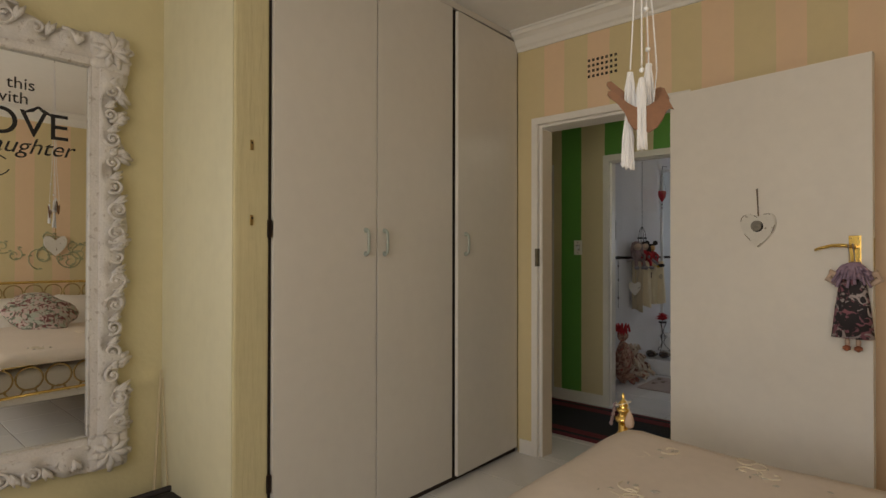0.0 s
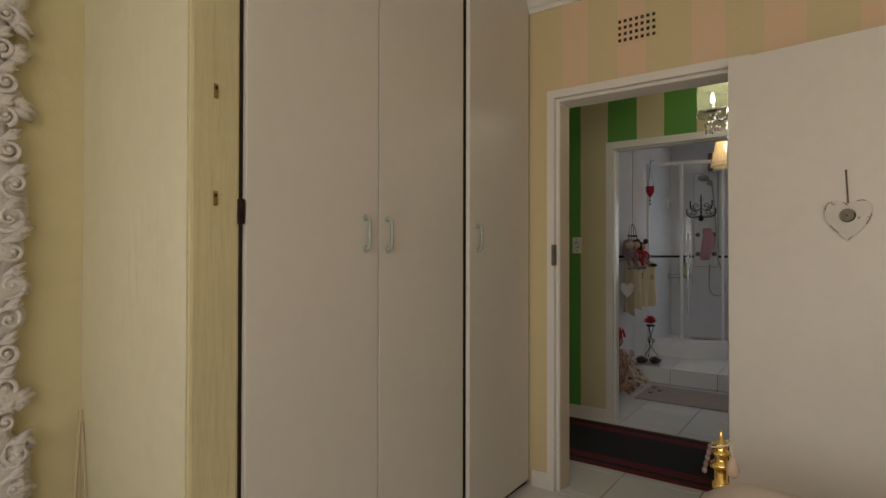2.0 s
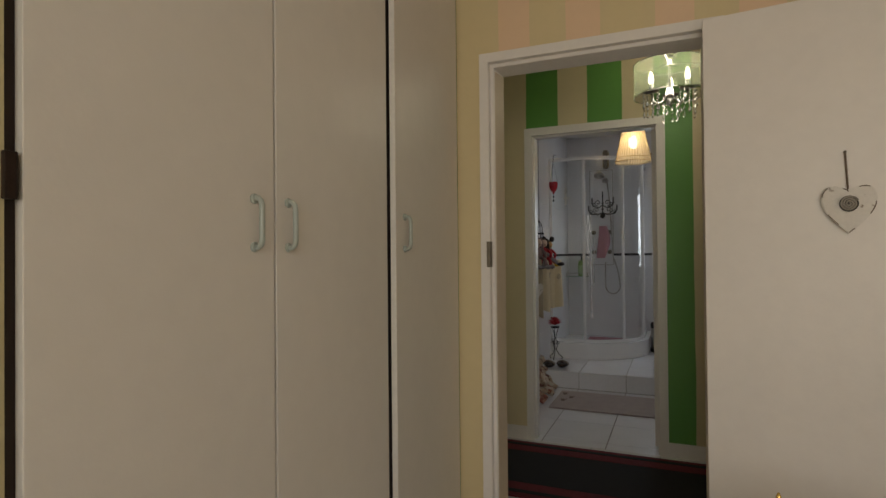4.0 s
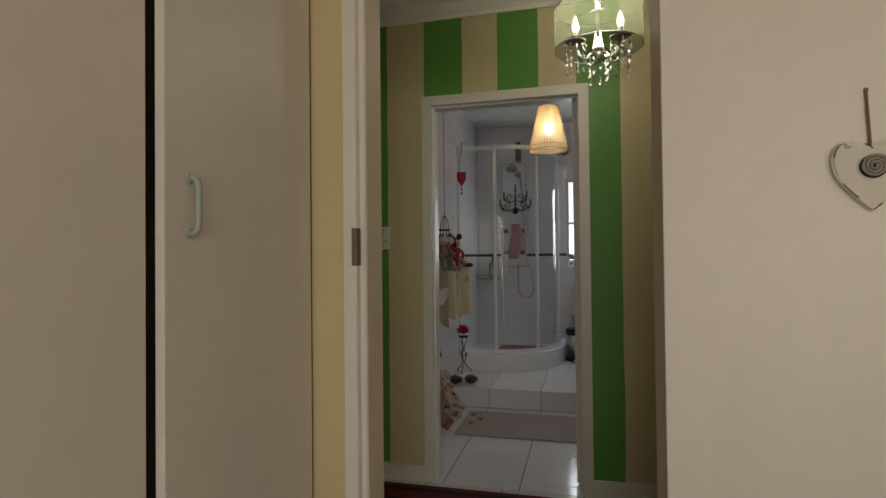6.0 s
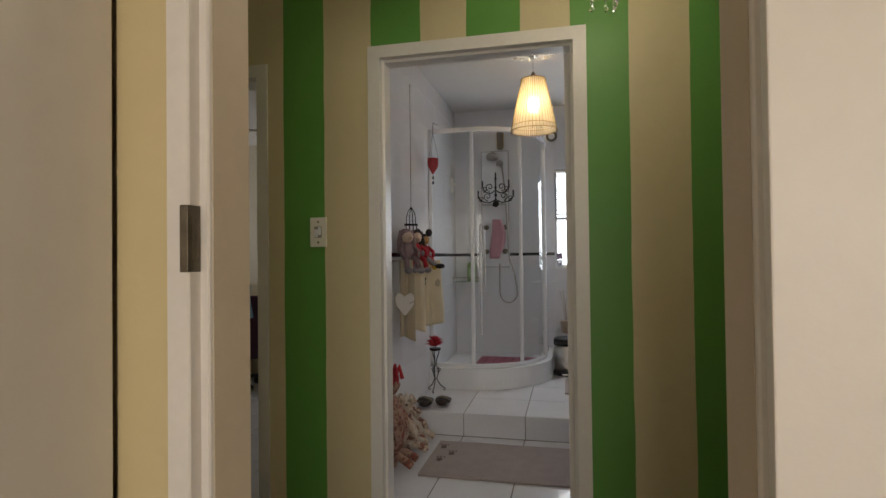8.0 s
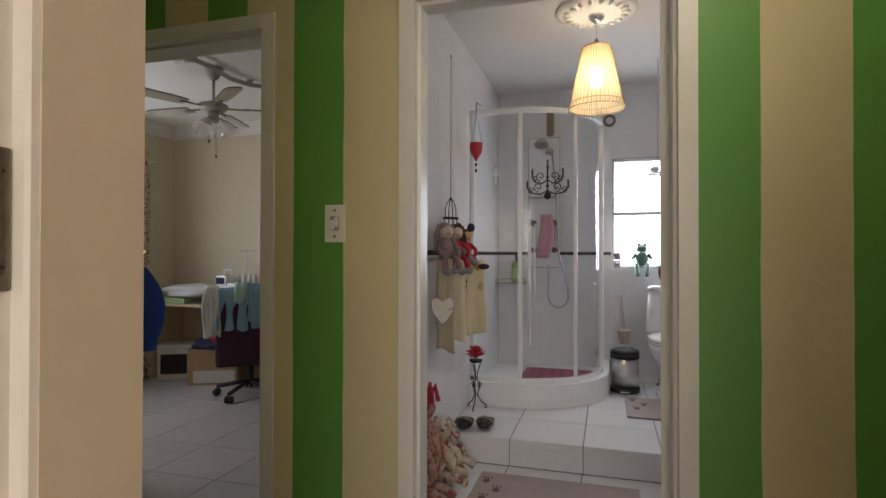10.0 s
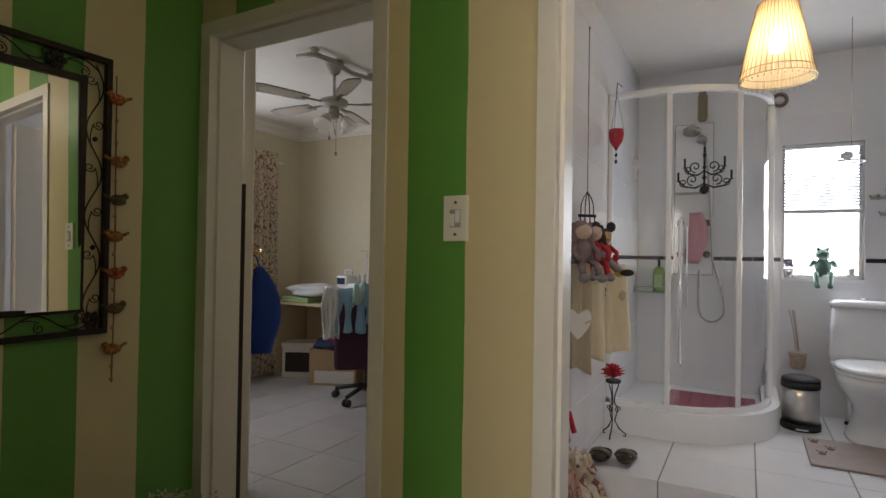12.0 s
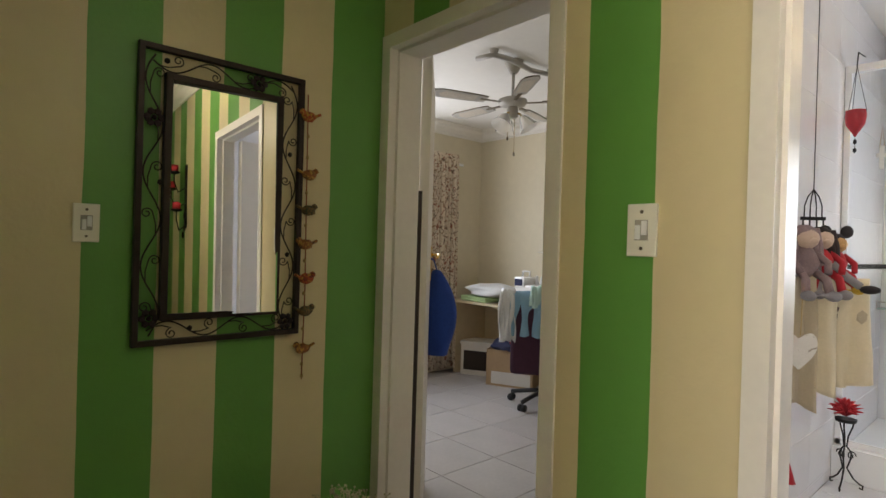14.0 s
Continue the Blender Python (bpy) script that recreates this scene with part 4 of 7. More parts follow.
def pendant():
    p = thing("pendant_lamp", (-1.49, 6.06, C_BATH), "lit cream pleated pendant lamp hanging from a plaster rose", "lamp")
    bm = lathe([(0.235, 0), (0.235, -0.012), (0.21, -0.022), (0.19, -0.018), (0.12, -0.03), (0.05, -0.035)], 36)
    rose = part("ceiling_rose", bm, M_cornice, p, "round moulded plaster ceiling rose", True)
    for k in range(18):
        a = 2 * math.pi * k / 18
        part("rose_leaf", blob(0.03, 0.014, 0.012, (0, 0, 0), None, 1), M_cornice, rose, "", True).matrix_basis = pose(0.165 * math.cos(a), 0.165 * math.sin(a), -0.026, 0, 0, math.degrees(a))
    part("canopy", lathe([(0.045, -0.035), (0.045, -0.05), (0.02, -0.07)], 20), M_chrome, p, "chrome ceiling cup", True)
    part("cord", tube([(0, 0, -0.06), (0, 0, -0.2)], 0.004, 6), M_chrome, p)
    part("lamp_holder", lathe([(0.012, -0.28), (0.02, -0.27), (0.02, -0.2), (0.008, -0.17)], 14), M_pewter, p, "grey lamp holder", True)
    z0, z1, r0, r1 = -0.60, -0.222, 0.155, 0.078
    n = 64
    bm = bmesh.new()
    lo, hi = [], []
    for k in range(n * 2):
        a = math.pi * k / n
        d = 0.004 if k % 2 else -0.004
        lo.append(bm.verts.new(((r0 + d) * math.cos(a), (r0 + d) * math.sin(a), z0 + 0.02)))
        hi.append(bm.verts.new(((r1 + d) * math.cos(a), (r1 + d) * math.sin(a), z1)))
    for k in range(n * 2):
        bm.faces.new((lo[k], lo[(k + 1) % (2 * n)], hi[(k + 1) % (2 * n)], hi[k]))
    part("shade", bm, M_pleat, p, "cream pleated fabric shade")
    for r, z in ((r0 + 0.004, z0 + 0.02), (r1 + 0.004, z1), (r0 - 0.006, z0 + 0.055)):
        part("shade_ring", tube([(r * math.cos(2 * math.pi * k / 40), r * math.sin(2 * math.pi * k / 40), z) for k in range(40)], 0.003, 5, close=True), M_oldbrass, p)
    for k in range(40):
        a = 2 * math.pi * k / 40
        part("shade_wire", tube([((r0 + 0.005) * math.cos(a), (r0 + 0.005) * math.sin(a), z0 + 0.02), ((r1 + 0.005) * math.cos(a), (r1 + 0.005) * math.sin(a), z1)], 0.0018, 4), M_oldbrass, p)
    for k in range(36):
        a = 2 * math.pi * k / 36
        part("bead", blob(0.004, 0.004, 0.007, ((r0 + 0.003) * math.cos(a), (r0 + 0.003) * math.sin(a), z0 + 0.008), None, 1), M_glass, p, "", True)
    part("bulb", blob(0.042, 0.042, 0.06, (0, 0, -0.40)), M_bulbwarm, p, "glowing warm bulb", True).visible_shadow = False
    bulb_light("pendant_light", (-1.49, 6.06, C_BATH - 0.40), 2.3, (1.0, 0.84, 0.60), 0.05)


M_pleat = shade_cloth("pleated_cream_cloth", (0.84, 0.74, 0.54), 0.6, 0.16)
M_bulbwarm = glowing("warm_bulb", (1.0, 0.84, 0.56), 16)
M_bulbwhite = glowing("candle_bulb", (1.0, 0.93, 0.75), 5)
pendant()


def chandelier():
    c = thing("chandelier", (-1.156, 3.82, C_HALL), "chrome chandelier with crystal drops inside a sheer white drum shade", "chandelier")
    zt = 2.212 - C_HALL
    part("ceiling_cup", lathe([(0.05, 0), (0.05, -0.02), (0.015, -0.045)], 20), M_chrome, c, "", True)
    part("stem", tube([(0, 0, -0.03), (0, 0, zt - 0.17)], 0.007, 8), M_chrome, c, "", True)
    part("stem_cup", lathe([(0.01, zt - 0.0), (0.018, zt + 0.02), (0.04, zt + 0.045), (0.036, zt + 0.05), (0.008, zt + 0.052)], 16), M_chrome, c, "", True)
    R, h = 0.174, 0.165
    for r, z in ((R, zt), (R, zt - h)):
        part("shade_ring", tube([(r * math.cos(2 * math.pi * k / 56), r * math.sin(2 * math.pi * k / 56), z) for k in range(56)], 0.003, 6, close=True), M_chrome, c)
    for a in (0.4, 2.5, 4.6):
        part("shade_spoke", tube([(0, 0, zt), (R * math.cos(a), R * math.sin(a), zt)], 0.0025, 5), M_chrome, c)
    part("drum_shade", lathe([(R, zt - h), (R, zt)], 56, cap=False), M_sheer, c, "sheer white organza drum shade", True)
    part("hub", lathe([(0.006, zt - 0.215), (0.016, zt - 0.2), (0.024, zt - 0.18), (0.014, zt - 0.16), (0.01, zt - 0.12)], 14), M_chrome, c, "", True)
    rng = random.Random(3)
    zp = zt - 0.145
    for a in (math.radians(195), math.radians(338), math.radians(88)):
        ca, sa = math.cos(a), math.sin(a)
        arm = [(0.01 * ca, 0.01 * sa, zp + 0.02), (0.02 * ca, 0.02 * sa, zp - 0.03), (0.05 * ca, 0.05 * sa, zp - 0.062), (0.082 * ca, 0.082 * sa, zp - 0.045), (0.092 * ca, 0.092 * sa, zp)]
        part("arm", tube(arm, 0.0055, 8), M_chrome, c, "curved chrome arm", True)
        part("drip_pan", lathe([(0.012, zp - 0.004), (0.04, zp + 0.004), (0.042, zp + 0.01), (0.01, zp + 0.007)], 20, (0.092 * ca, 0.092 * sa, 0)), M_pewter, c, "dark metal drip pan", True)
        part("candle_tube", lathe([(0.011, zp + 0.008), (0.011, zp + 0.045)], 12, (0.092 * ca, 0.092 * sa, 0)), M_white, c)
        part("candle_bulb", lathe([(0.007, zp + 0.045), (0.015, zp + 0.062), (0.011, zp + 0.085), (0.003, zp + 0.11)], 12, (0.092 * ca, 0.092 * sa, 0)), M_bulbwhite, c, "glowing flame-shaped bulb", True).visible_shadow = False
        for j in range(9):
            b = 2 * math.pi * j / 9
            x, y = 0.092 * ca + 0.038 * math.cos(b), 0.092 * sa + 0.038 * math.sin(b)
            L = rng.uniform(0.05, 0.12)
            prof = [(0.001, -L - 0.03), (0.008, -L - 0.02), (0.0015, -L)]
            for q in range(3):
                h0 = -L + L * q / 3
                prof += [(0.0012, h0 + 0.003), (0.006, h0 + L / 6), (0.0012, h0 + L / 3 - 0.003)]
            part("crystal_drop", lathe(prof, 6, (x, y, zp - 0.002)), M_crystal, c, "clear cut-glass drop").visible_shadow = False
    bulb_light("chandelier_light", (-1.156, 3.82, 2.17), 4.4, (1.0, 0.88, 0.68), 0.1)


M_sheer = bpy.data.materials.new("sheer_organza")
M_sheer.use_nodes = True
_n = M_sheer.node_tree
_tr, _tl, _mx = _n.nodes.new("ShaderNodeBsdfTransparent"), _n.nodes.new("ShaderNodeBsdfTranslucent"), _n.nodes.new("ShaderNodeMixShader")
_tl.inputs[0].default_value = (0.30, 0.35, 0.23, 1)
_mx.inputs[0].default_value = 0.46
_n.links.new(_tr.outputs[0], _mx.inputs[1])
_n.links.new(_tl.outputs[0], _mx.inputs[2])
_n.links.new(_mx.outputs[0], _n.nodes["Material Output"].inputs[0])
M_crystal = bpy.data.materials.new("cut_crystal")
M_crystal.use_nodes = True
_b = M_crystal.node_tree.nodes["Principled BSDF"]
_b.inputs["Roughness"].default_value, _b.inputs["Transmission Weight"].default_value, _b.inputs["IOR"].default_value = 0.02, 1.0, 1.5
_b.inputs["Base Color"].default_value = (0.95, 0.96, 0.94, 1)
chandelier()


def runner():
    r = thing("carpet_runner", (-0.6, 3.885, 0), "black runner carpet with dark red borders on the passage floor", "carpet")
    part("field", box(-2.6, 3.1, -0.235, 0.235, 0, 0.009, 0.002), M_blackpile, r, "black carpet pile")
    for a, b in ((-0.405, -0.236), (0.236, 0.405)):
        part("border", box(-2.6, 3.1, a, b, 0, 0.0095, 0.002), M_redpile, r, "dark red carpet border")
    for y in (-0.345, 0.345):
        part("stripe", box(-2.6, 3.1, y - 0.018, y + 0.018, 0.009, 0.011), M_blackpile, r)


M_blackpile = material("black_carpet", (0.012, 0.010, 0.010), 0.95, vary=0.4, scale=40, bump=0.8, bump_scale=400)
M_redpile = material("dark_red_carpet", (0.13, 0.012, 0.018), 0.95, vary=0.3, scale=40, bump=0.8, bump_scale=400)
runner()

# ---- bathroom: window and fittings ----
def bathroom_window():
    w = tagged(new("window_1"), "small white steel bathroom window with a half-lowered blind", "window", "", "structure")
    x0, x1, z0, z1 = WIN
    y = YB + 0.075
    fr = part("window_frame", box(x0, x0 + 0.025, y, y + 0.03, z0, z1, 0.003), M_white, w)
    for r in ((x1 - 0.025, x1, y, y + 0.03, z0, z1), (x0, x1, y + 0.001, y + 0.029, z0, z0 + 0.025), (x0, x1, y + 0.001, y + 0.029, z1 - 0.025, z1), (x0, x1, y + 0.002, y + 0.028, 1.55, 1.575)):
        part("frame_bar", box(*r, 0.003), M_white, fr)
    for a, b in ((z0 + 0.025, 1.55), (1.575, z1 - 0.025)):
        g = part("pane", box(x0 + 0.025, x1 - 0.025, y + 0.012, y + 0.016, a, b), M_glass, w)
        g.visible_shadow = False
    part("window_sill", box(x0 + 0.001, x1 - 0.001, YB - 0.004, y, z0 - 0.02, z0 + 0.004, 0.003), M_white, w)
    for r in ((x0, x0 + 0.006, YB, y, z0, z1), (x1 - 0.006, x1, YB, y, z0, z1), (x0, x1, YB, y, z1 - 0.006, z1)):
        part("reveal", box(*r), M_white, w)
    return w


bathroom_window()
blind = thing("venetian_blind", (-1.159, YB + 0.045, WIN[3]), "white venetian blind lowered over the upper half of the window", "blind")
part("head_rail", box(-0.235, 0.235, -0.014, 0.014, -0.03, -0.007, 0.003), M_white, blind)
for i in range(20):
    sl = part("slat", box(-0.232, 0.232, -0.012, 0.012, -0.0006, 0.0006), M_white, blind)
    sl.matrix_basis = pose(0, 0, -0.045 - 0.0205 * i, 24, 0, 0)
part("bottom_rail", box(-0.232, 0.232, -0.011, 0.011, -0.475, -0.462, 0.003), M_white, blind)
for x in (-0.16, 0.16):
    part("cord", tube([(x, 0, -0.02), (x, 0, -0.47)], 0.0012, 5), M_white, blind)
part("pull_cord", tube([(0.2, -0.016, -0.02), (0.2, -0.018, -0.5)], 0.0015, 5), M_white, blind)
# bright overcast distance outside the two windows
backdrop = tagged(part("backdrop", boxes((-14, 10, 60, 60.2, -6, 30)), glowing("pale_sky_distance", (0.95, 0.97, 1.0), 2.2)), "", "", "", "structure")

M_shelfglass = material("green_shelf_glass", (0.34, 0.46, 0.40), 0.1)
M_lime = material("lime_towel", (0.45, 0.60, 0.30), 0.95, vary=0.1, bump=0.6)
M_soap = material("green_soap_bottle", (0.28, 0.42, 0.14), 0.3)
M_pink = material("pink_cloth", (0.60, 0.31, 0.35), 0.9, vary=0.12, scale=20, bump=0.4, bump_scale=200)
M_red = material("red_felt", (0.42, 0.015, 0.025), 0.8, vary=0.2, scale=20, bump=0.4, bump_scale=150)
M_cream = material("cream_towel", (0.72, 0.62, 0.43), 0.95, vary=0.06, scale=10, bump=0.9, bump_scale=260)
M_taupe = material("taupe_towel", (0.48, 0.40, 0.28), 0.95, vary=0.06, scale=10, bump=0.9, bump_scale=260)
M_whitewood = material("distressed_white_wood", (0.74, 0.70, 0.64), 0.7, vary=0.06, scale=14, bump=0.3, wear=((0.30, 0.24, 0.18), 0.36))
M_rust = material("rust_brown_cloth", (0.30, 0.10, 0.05), 0.9, vary=0.3, scale=30, bump=0.4)
M_wool = material("lilac_wool", (0.34, 0.24, 0.33), 0.95, vary=0.25, scale=30, bump=0.9, bump_scale=150)
M_skin = material("pale_doll_cloth", (0.60, 0.44, 0.34), 0.9, vary=0.1)
M_darkcloth = material("black_cloth", (0.025, 0.02, 0.022), 0.9, vary=0.3, scale=20)
M_yellowcloth = material("yellow_cloth", (0.62, 0.40, 0.05), 0.9)
M_greycloth = material("grey_cloth", (0.26, 0.24, 0.25), 0.9, vary=0.15, scale=20)
M_mat = material("grey_bath_mat", (0.40, 0.34, 0.32), 0.95, vary=0.1, scale=12, bump=0.9, bump_scale=180)
M_matdark = material("brown_mat_motif", (0.16, 0.11, 0.09), 0.95, vary=0.2)
M_frog = material("green_glaze", (0.11, 0.19, 0.15), 0.3, vary=0.4, scale=25)
M_lilac = material("lilac_flower", (0.42, 0.34, 0.46), 0.8, vary=0.2, scale=30)
M_wicker = material("wicker", (0.48, 0.38, 0.30), 0.8, vary=0.3, scale=50, bump=0.8, bump_scale=120)
M_redglass = material("red_glass", (0.40, 0.02, 0.03), 0.15, vary=0.15, scale=20)
M_silver = material("tarnished_silver", (0.42, 0.39, 0.36), 0.35, 0.9, vary=0.3, scale=25)

p = thing("shower_column", (-1.965, YB, 1.10), "grey and white shower panel with heads, knobs and hose", "shower panel")
part("column", box(-0.13, 0.13, -0.035, -0.002, 0, 1.13, 0.008), M_walltile, p, "pale grey panel body")
part("column_edge", box(-0.136, 0.136, -0.03, -0.004, -0.006, 1.136, 0.004), M_silver, p)
for x in (-0.088, 0.094):
    for z in (0.15, 0.385):
        bm = lathe([(0.026, 0), (0.026, 0.012), (0.02, 0.02)], 16)
        bmesh.ops.transform(bm, matrix=pose(x, -0.035, z, 90, 0, 0), verts=bm.verts)
        part("knob", bm, M_pewter, p, "dark round tap knob", True)
bm = lathe([(0.06, 0), (0.062, 0.02), (0.03, 0.05)], 20)
bmesh.ops.transform(bm, matrix=pose(-0.01, -0.12, 1.05, -20, 0, 0), verts=bm.verts)
tube([(-0.02, -0.1, 1.1), (-0.02, -0.035, 1.12)], 0.012, 8, bm=bm)
part("shower_head", bm, M_silver, p, "tilted chrome shower head", True)
bm = lathe([(0.035, 0), (0.036, 0.02), (0.014, 0.05)], 16)
bmesh.ops.transform(bm, matrix=pose(0.056, -0.09, 0.99, -25, 0, 0), verts=bm.verts)
tube([(0.06, -0.09, 1.02), (0.06, -0.035, 0.98)], 0.008, 8, bm=bm)
part("hand_shower", bm, M_silver, p, "", True)
hose = [(0.075, -0.06, 0.98), (0.1, -0.065, 0.75), (0.12, -0.07, 0.4), (0.135, -0.075, 0.1)]
hose += [(0.185, -0.078, -0.06), (0.208, -0.08, -0.2)] + [(0.13 + 0.085 * math.cos(a), -0.08, -0.24 - 0.105 * math.sin(a)) for a in [math.pi * k / 12 for k in range(1, 13)]]
hose += [(0.044, -0.07, -0.12), (0.042, -0.05, 0.0), (0.045, -0.04, 0.03)]
part("hose", tube(hose, 0.008, 8), M_silver, p, "flexible chrome hose", True)
part("shelf", box(-0.12, 0.12, -0.12, -0.034, 0.6, 0.612, 0.003), M_silver, p)
# lamp-like dark fitting above the panel
f = thing("shower_bracket", (-1.91, YB - 0.03, 2.25), "dark bronze bracket with a warm glint above the shower panel", "bracket")
part("stem", box(-0.026, 0.026, -0.02, 0.02, 0, 0.22, 0.006), M_pewter, f)
part("plate", box(-0.035, 0.035, 0.015, 0.028, 0.02, 0.2, 0.003), M_oldbrass, f)
# pink cloth on the taps
c = thing("pink_washcloth", (-1.95, YB - 0.06, 1.36), "pink knitted cloth hanging from a shower tap", "cloth")
bm = bmesh.new()
rows = []
for i in range(13):
    t = i / 12
    w = 0.02 + 0.045 * math.sin(0.4 + 2.2 * t)
    rows.append([bm.verts.new((u * w + 0.02 * math.sin(t * 4), -0.02 + 0.014 * math.sin(u * 7 + t * 3), 0.2 - 0.38 * t)) for u in (-1, -0.6, -0.2, 0.2, 0.6, 1)])
for a, b in zip(rows, rows[1:]):
    for i in range(5):
        bm.faces.new((a[i], a[i + 1], b[i + 1], b[i]))
ob = part("cloth", bm, M_pink, c, "", True)
ob.modifiers.new("thick", "SOLIDIFY").thickness = 0.012
# red shower mat, soap and shelf in the cabin
m = thing("shower_mat", (-1.82, 7.08, STEP_Z + 0.091), "dark red rubber mat in the shower tray", "mat")
part("mat", box(-0.27, 0.27, -0.34, 0.34, 0, 0.008, 0.003), M_redmat, m)
bm = bmesh.new()
for i in range(6):
    for j in range(8):
        lathe([(0.014, 0.008), (0.01, 0.012)], 6, (-0.2 + 0.08 * i, -0.28 + 0.08 * j, 0), bm=bm)
part("nubs", bm, M_redmat, m, "", kind="stuff")
sh = thing("shower_shelf", (-2.258, YB - 0.08, 0.955), "green glass corner shelf with a rail in the shower", "shelf")
part("plate", box(-0.11, 0.14, -0.07, 0.075, 0, 0.008, 0.003), M_shelfglass, sh)
part("rail", tube([(-0.11, 0.075, 0.045), (-0.11, -0.07, 0.045), (0.14, -0.07, 0.045), (0.14, 0.075, 0.045)], 0.004, 6), M_silver, sh)
for x in (-0.11, 0.14):
    part("rail_post", tube([(x, -0.07, 0.0), (x, -0.07, 0.05)], 0.005, 6), M_silver, sh)
b = thing("soap_bottle", (-2.197, YB - 0.08, 0.963), "pale green soap bottle with a black pump", "bottle")
part("bottle", lathe([(0.04, 0), (0.044, 0.01), (0.044, 0.15), (0.034, 0.178), (0.016, 0.19)], 16), M_soap, b, "", True)
part("pump", tube([(0, 0, 0.188), (0, 0, 0.235), (0, -0.035, 0.235)], 0.009, 6), M_black, b, "black pump", True)
part("bottle_label", box(-0.028, 0.028, -0.0455, -0.0435, 0.03, 0.13, 0.0008), M_lime, b, "lime green label")


def black_chandelier():
    """Flat black iron ornament, a candle chandelier outline, on the shower glass."""
    o = thing("chandelier_ornament", (-1.828, 6.565, 1.6), "flat black chandelier silhouette hanging on the shower glass", "ornament")
    bm = tube([(0, 0, 0), (0, 0, 0.27)], 0.006, 6)
    for z, r in ((0.02, 0.03), (0.09, 0.014), (0.15, 0.012), (0.22, 0.012)):
        blob(r, 0.008, r, (0, 0, z), bm, 1)
    part("stem", bm, M_black, o, "", True)
    for s in (-1, 1):
        for (x, z, up) in ((0.14, 0.075, 0.095), (0.105, 0.15, 0.105)):
            pts = [(0, 0, z - 0.02), (s * x * 0.35, 0, z - 0.045), (s * x * 0.75, 0, z - 0.035), (s * x, 0, z)]
            arm = tube(pts, 0.005, 6)
            sp = spiral(s * x * 0.45, z + 0.005, 0.034, 0.006, -1.57, s * 1.3, 14)
            tube([(a, 0, b_) for a, b_ in sp], 0.004, 5, bm=arm)
            sp = spiral(s * x * 0.8, z - 0.012, 0.024, 0.005, -1.57, s * 1.2, 12)
            tube([(a, 0, b_) for a, b_ in sp], 0.0035, 5, bm=arm)
            a1 = part("arm", arm, M_black, o, "", True)
            cbm = box(s * x - 0.006, s * x + 0.006, -0.003, 0.003, z, z + up * 0.55, 0.001)
            blob(0.014, 0.005, 0.004, (s * x, 0, z), cbm, 1)
            part("candle", cbm, M_black, a1)


black_chandelier()


def string_ornament(place, top, name, label, colour=None):
    t = thing(name, place, label, "hanging ornament")
    part("string", tube([(0, 0, 0), (0, 0, top)], 0.002, 5), M_black, t)
    part("hook", tube([(0, 0, top), (0.006, 0, top + 0.012), (-0.006, 0, top + 0.018)], 0.003, 5), M_black, t)
    return t


# wire cage with hooks on a long string
t = string_ornament((XB + 0.045, 5.86, 1.55), 0.835, "hook_rack", "black wire cage hook rack on a long string")
bm = bmesh.new()
for a in (-1, -0.35, 0.35, 1):
    tube([(0, 0, 0.0), (0, a * 0.022, -0.03), (0, a * 0.035, -0.07), (0, a * 0.035, -0.12)], 0.0028, 5, bm=bm)
part("cage", bm, M_black, t, "", True)
part("bar", box(-0.004, 0.004, -0.05, 0.05, -0.13, -0.115, 0.002), M_black, t)
for y in (-0.04, -0.014, 0.014, 0.04):
    part("hook_arm", tube([(0.002, y, -0.125), (0.004, y, -0.17), (0.02, y, -0.185), (0.03, y, -0.175)], 0.0035, 5), M_black, t, "", True)
t.rotation_euler = (0, 0, math.radians(-48))
# little bird cage nearer the door
t = string_ornament((XB + 0.02, 5.2, 1.66), 0.25, "cage_ornament", "small black bird cage ornament on the bathroom wall")
bm = bmesh.new()
for a in range(6):
    y = -0.045 + 0.018 * a
    tube([(0, y * 0.1, 0.0), (0, y * 0.75, -0.05), (0, y, -0.085), (0, y, -0.26)], 0.0022, 4, bm=bm)
for z in (-0.085, -0.17, -0.26):
    tube([(0, -0.05, z), (0, 0.05, z)], 0.0035, 5, bm=bm)
part("cage", bm, M_black, t)
part("bird", blob(0.006, 0.02, 0.014, (0, 0, -0.2), None, 1), M_black, t)
# thin black hanging chain by the door
t = string_ornament((XB + 0.015, 5.32, 0.72), 0.5, "bead_chain", "thin dark bead chain hanging on the tiled wall")
for z in (0.1, 0.28, 0.42):
    part("bead", blob(0.008, 0.008, 0.014, (0, 0, z), None, 1), M_black, t, "", True)
# red lantern and wooden cross
t = thing("red_lantern", (-2.283, 6.335, 1.888), "red glass tealight cup hanging on thin cords", "lantern")
part("cup", lathe([(0.004, -0.045), (0.012, -0.03), (0.038, 0.01), (0.044, 0.05), (0.042, 0.078), (0.036, 0.08)], 18), M_redglass, t, "", True)
for k in range(3):
    a = 2.1 * k
    part("cord", tube([(0.042 * math.cos(a), 0.042 * math.sin(a), 0.075), (0, 0, 0.29)], 0.0015, 4), M_black, t)
part("cord_top", tube([(0, 0, 0.29), (0, 0.02, 0.36), (0, 0.16, 0.375)], 0.003, 5), M_black, t)
for z in (-0.07, -0.11):
    part("bead", blob(0.009, 0.009, 0.014, (0, 0, z), None, 1), M_black, t, "", True)
part("bead_string", tube([(0, 0, -0.045), (0, 0, -0.125)], 0.0012, 4), M_black, t)
t = thing("wooden_cross", (-2.345, 7.33, 1.832), "small pale wooden cross on a cord inside the shower", "cross", "", -72)
part("upright", box(0, 0.01, -0.012, 0.012, -0.02, 0.12, 0.002), M_whitewood, t)
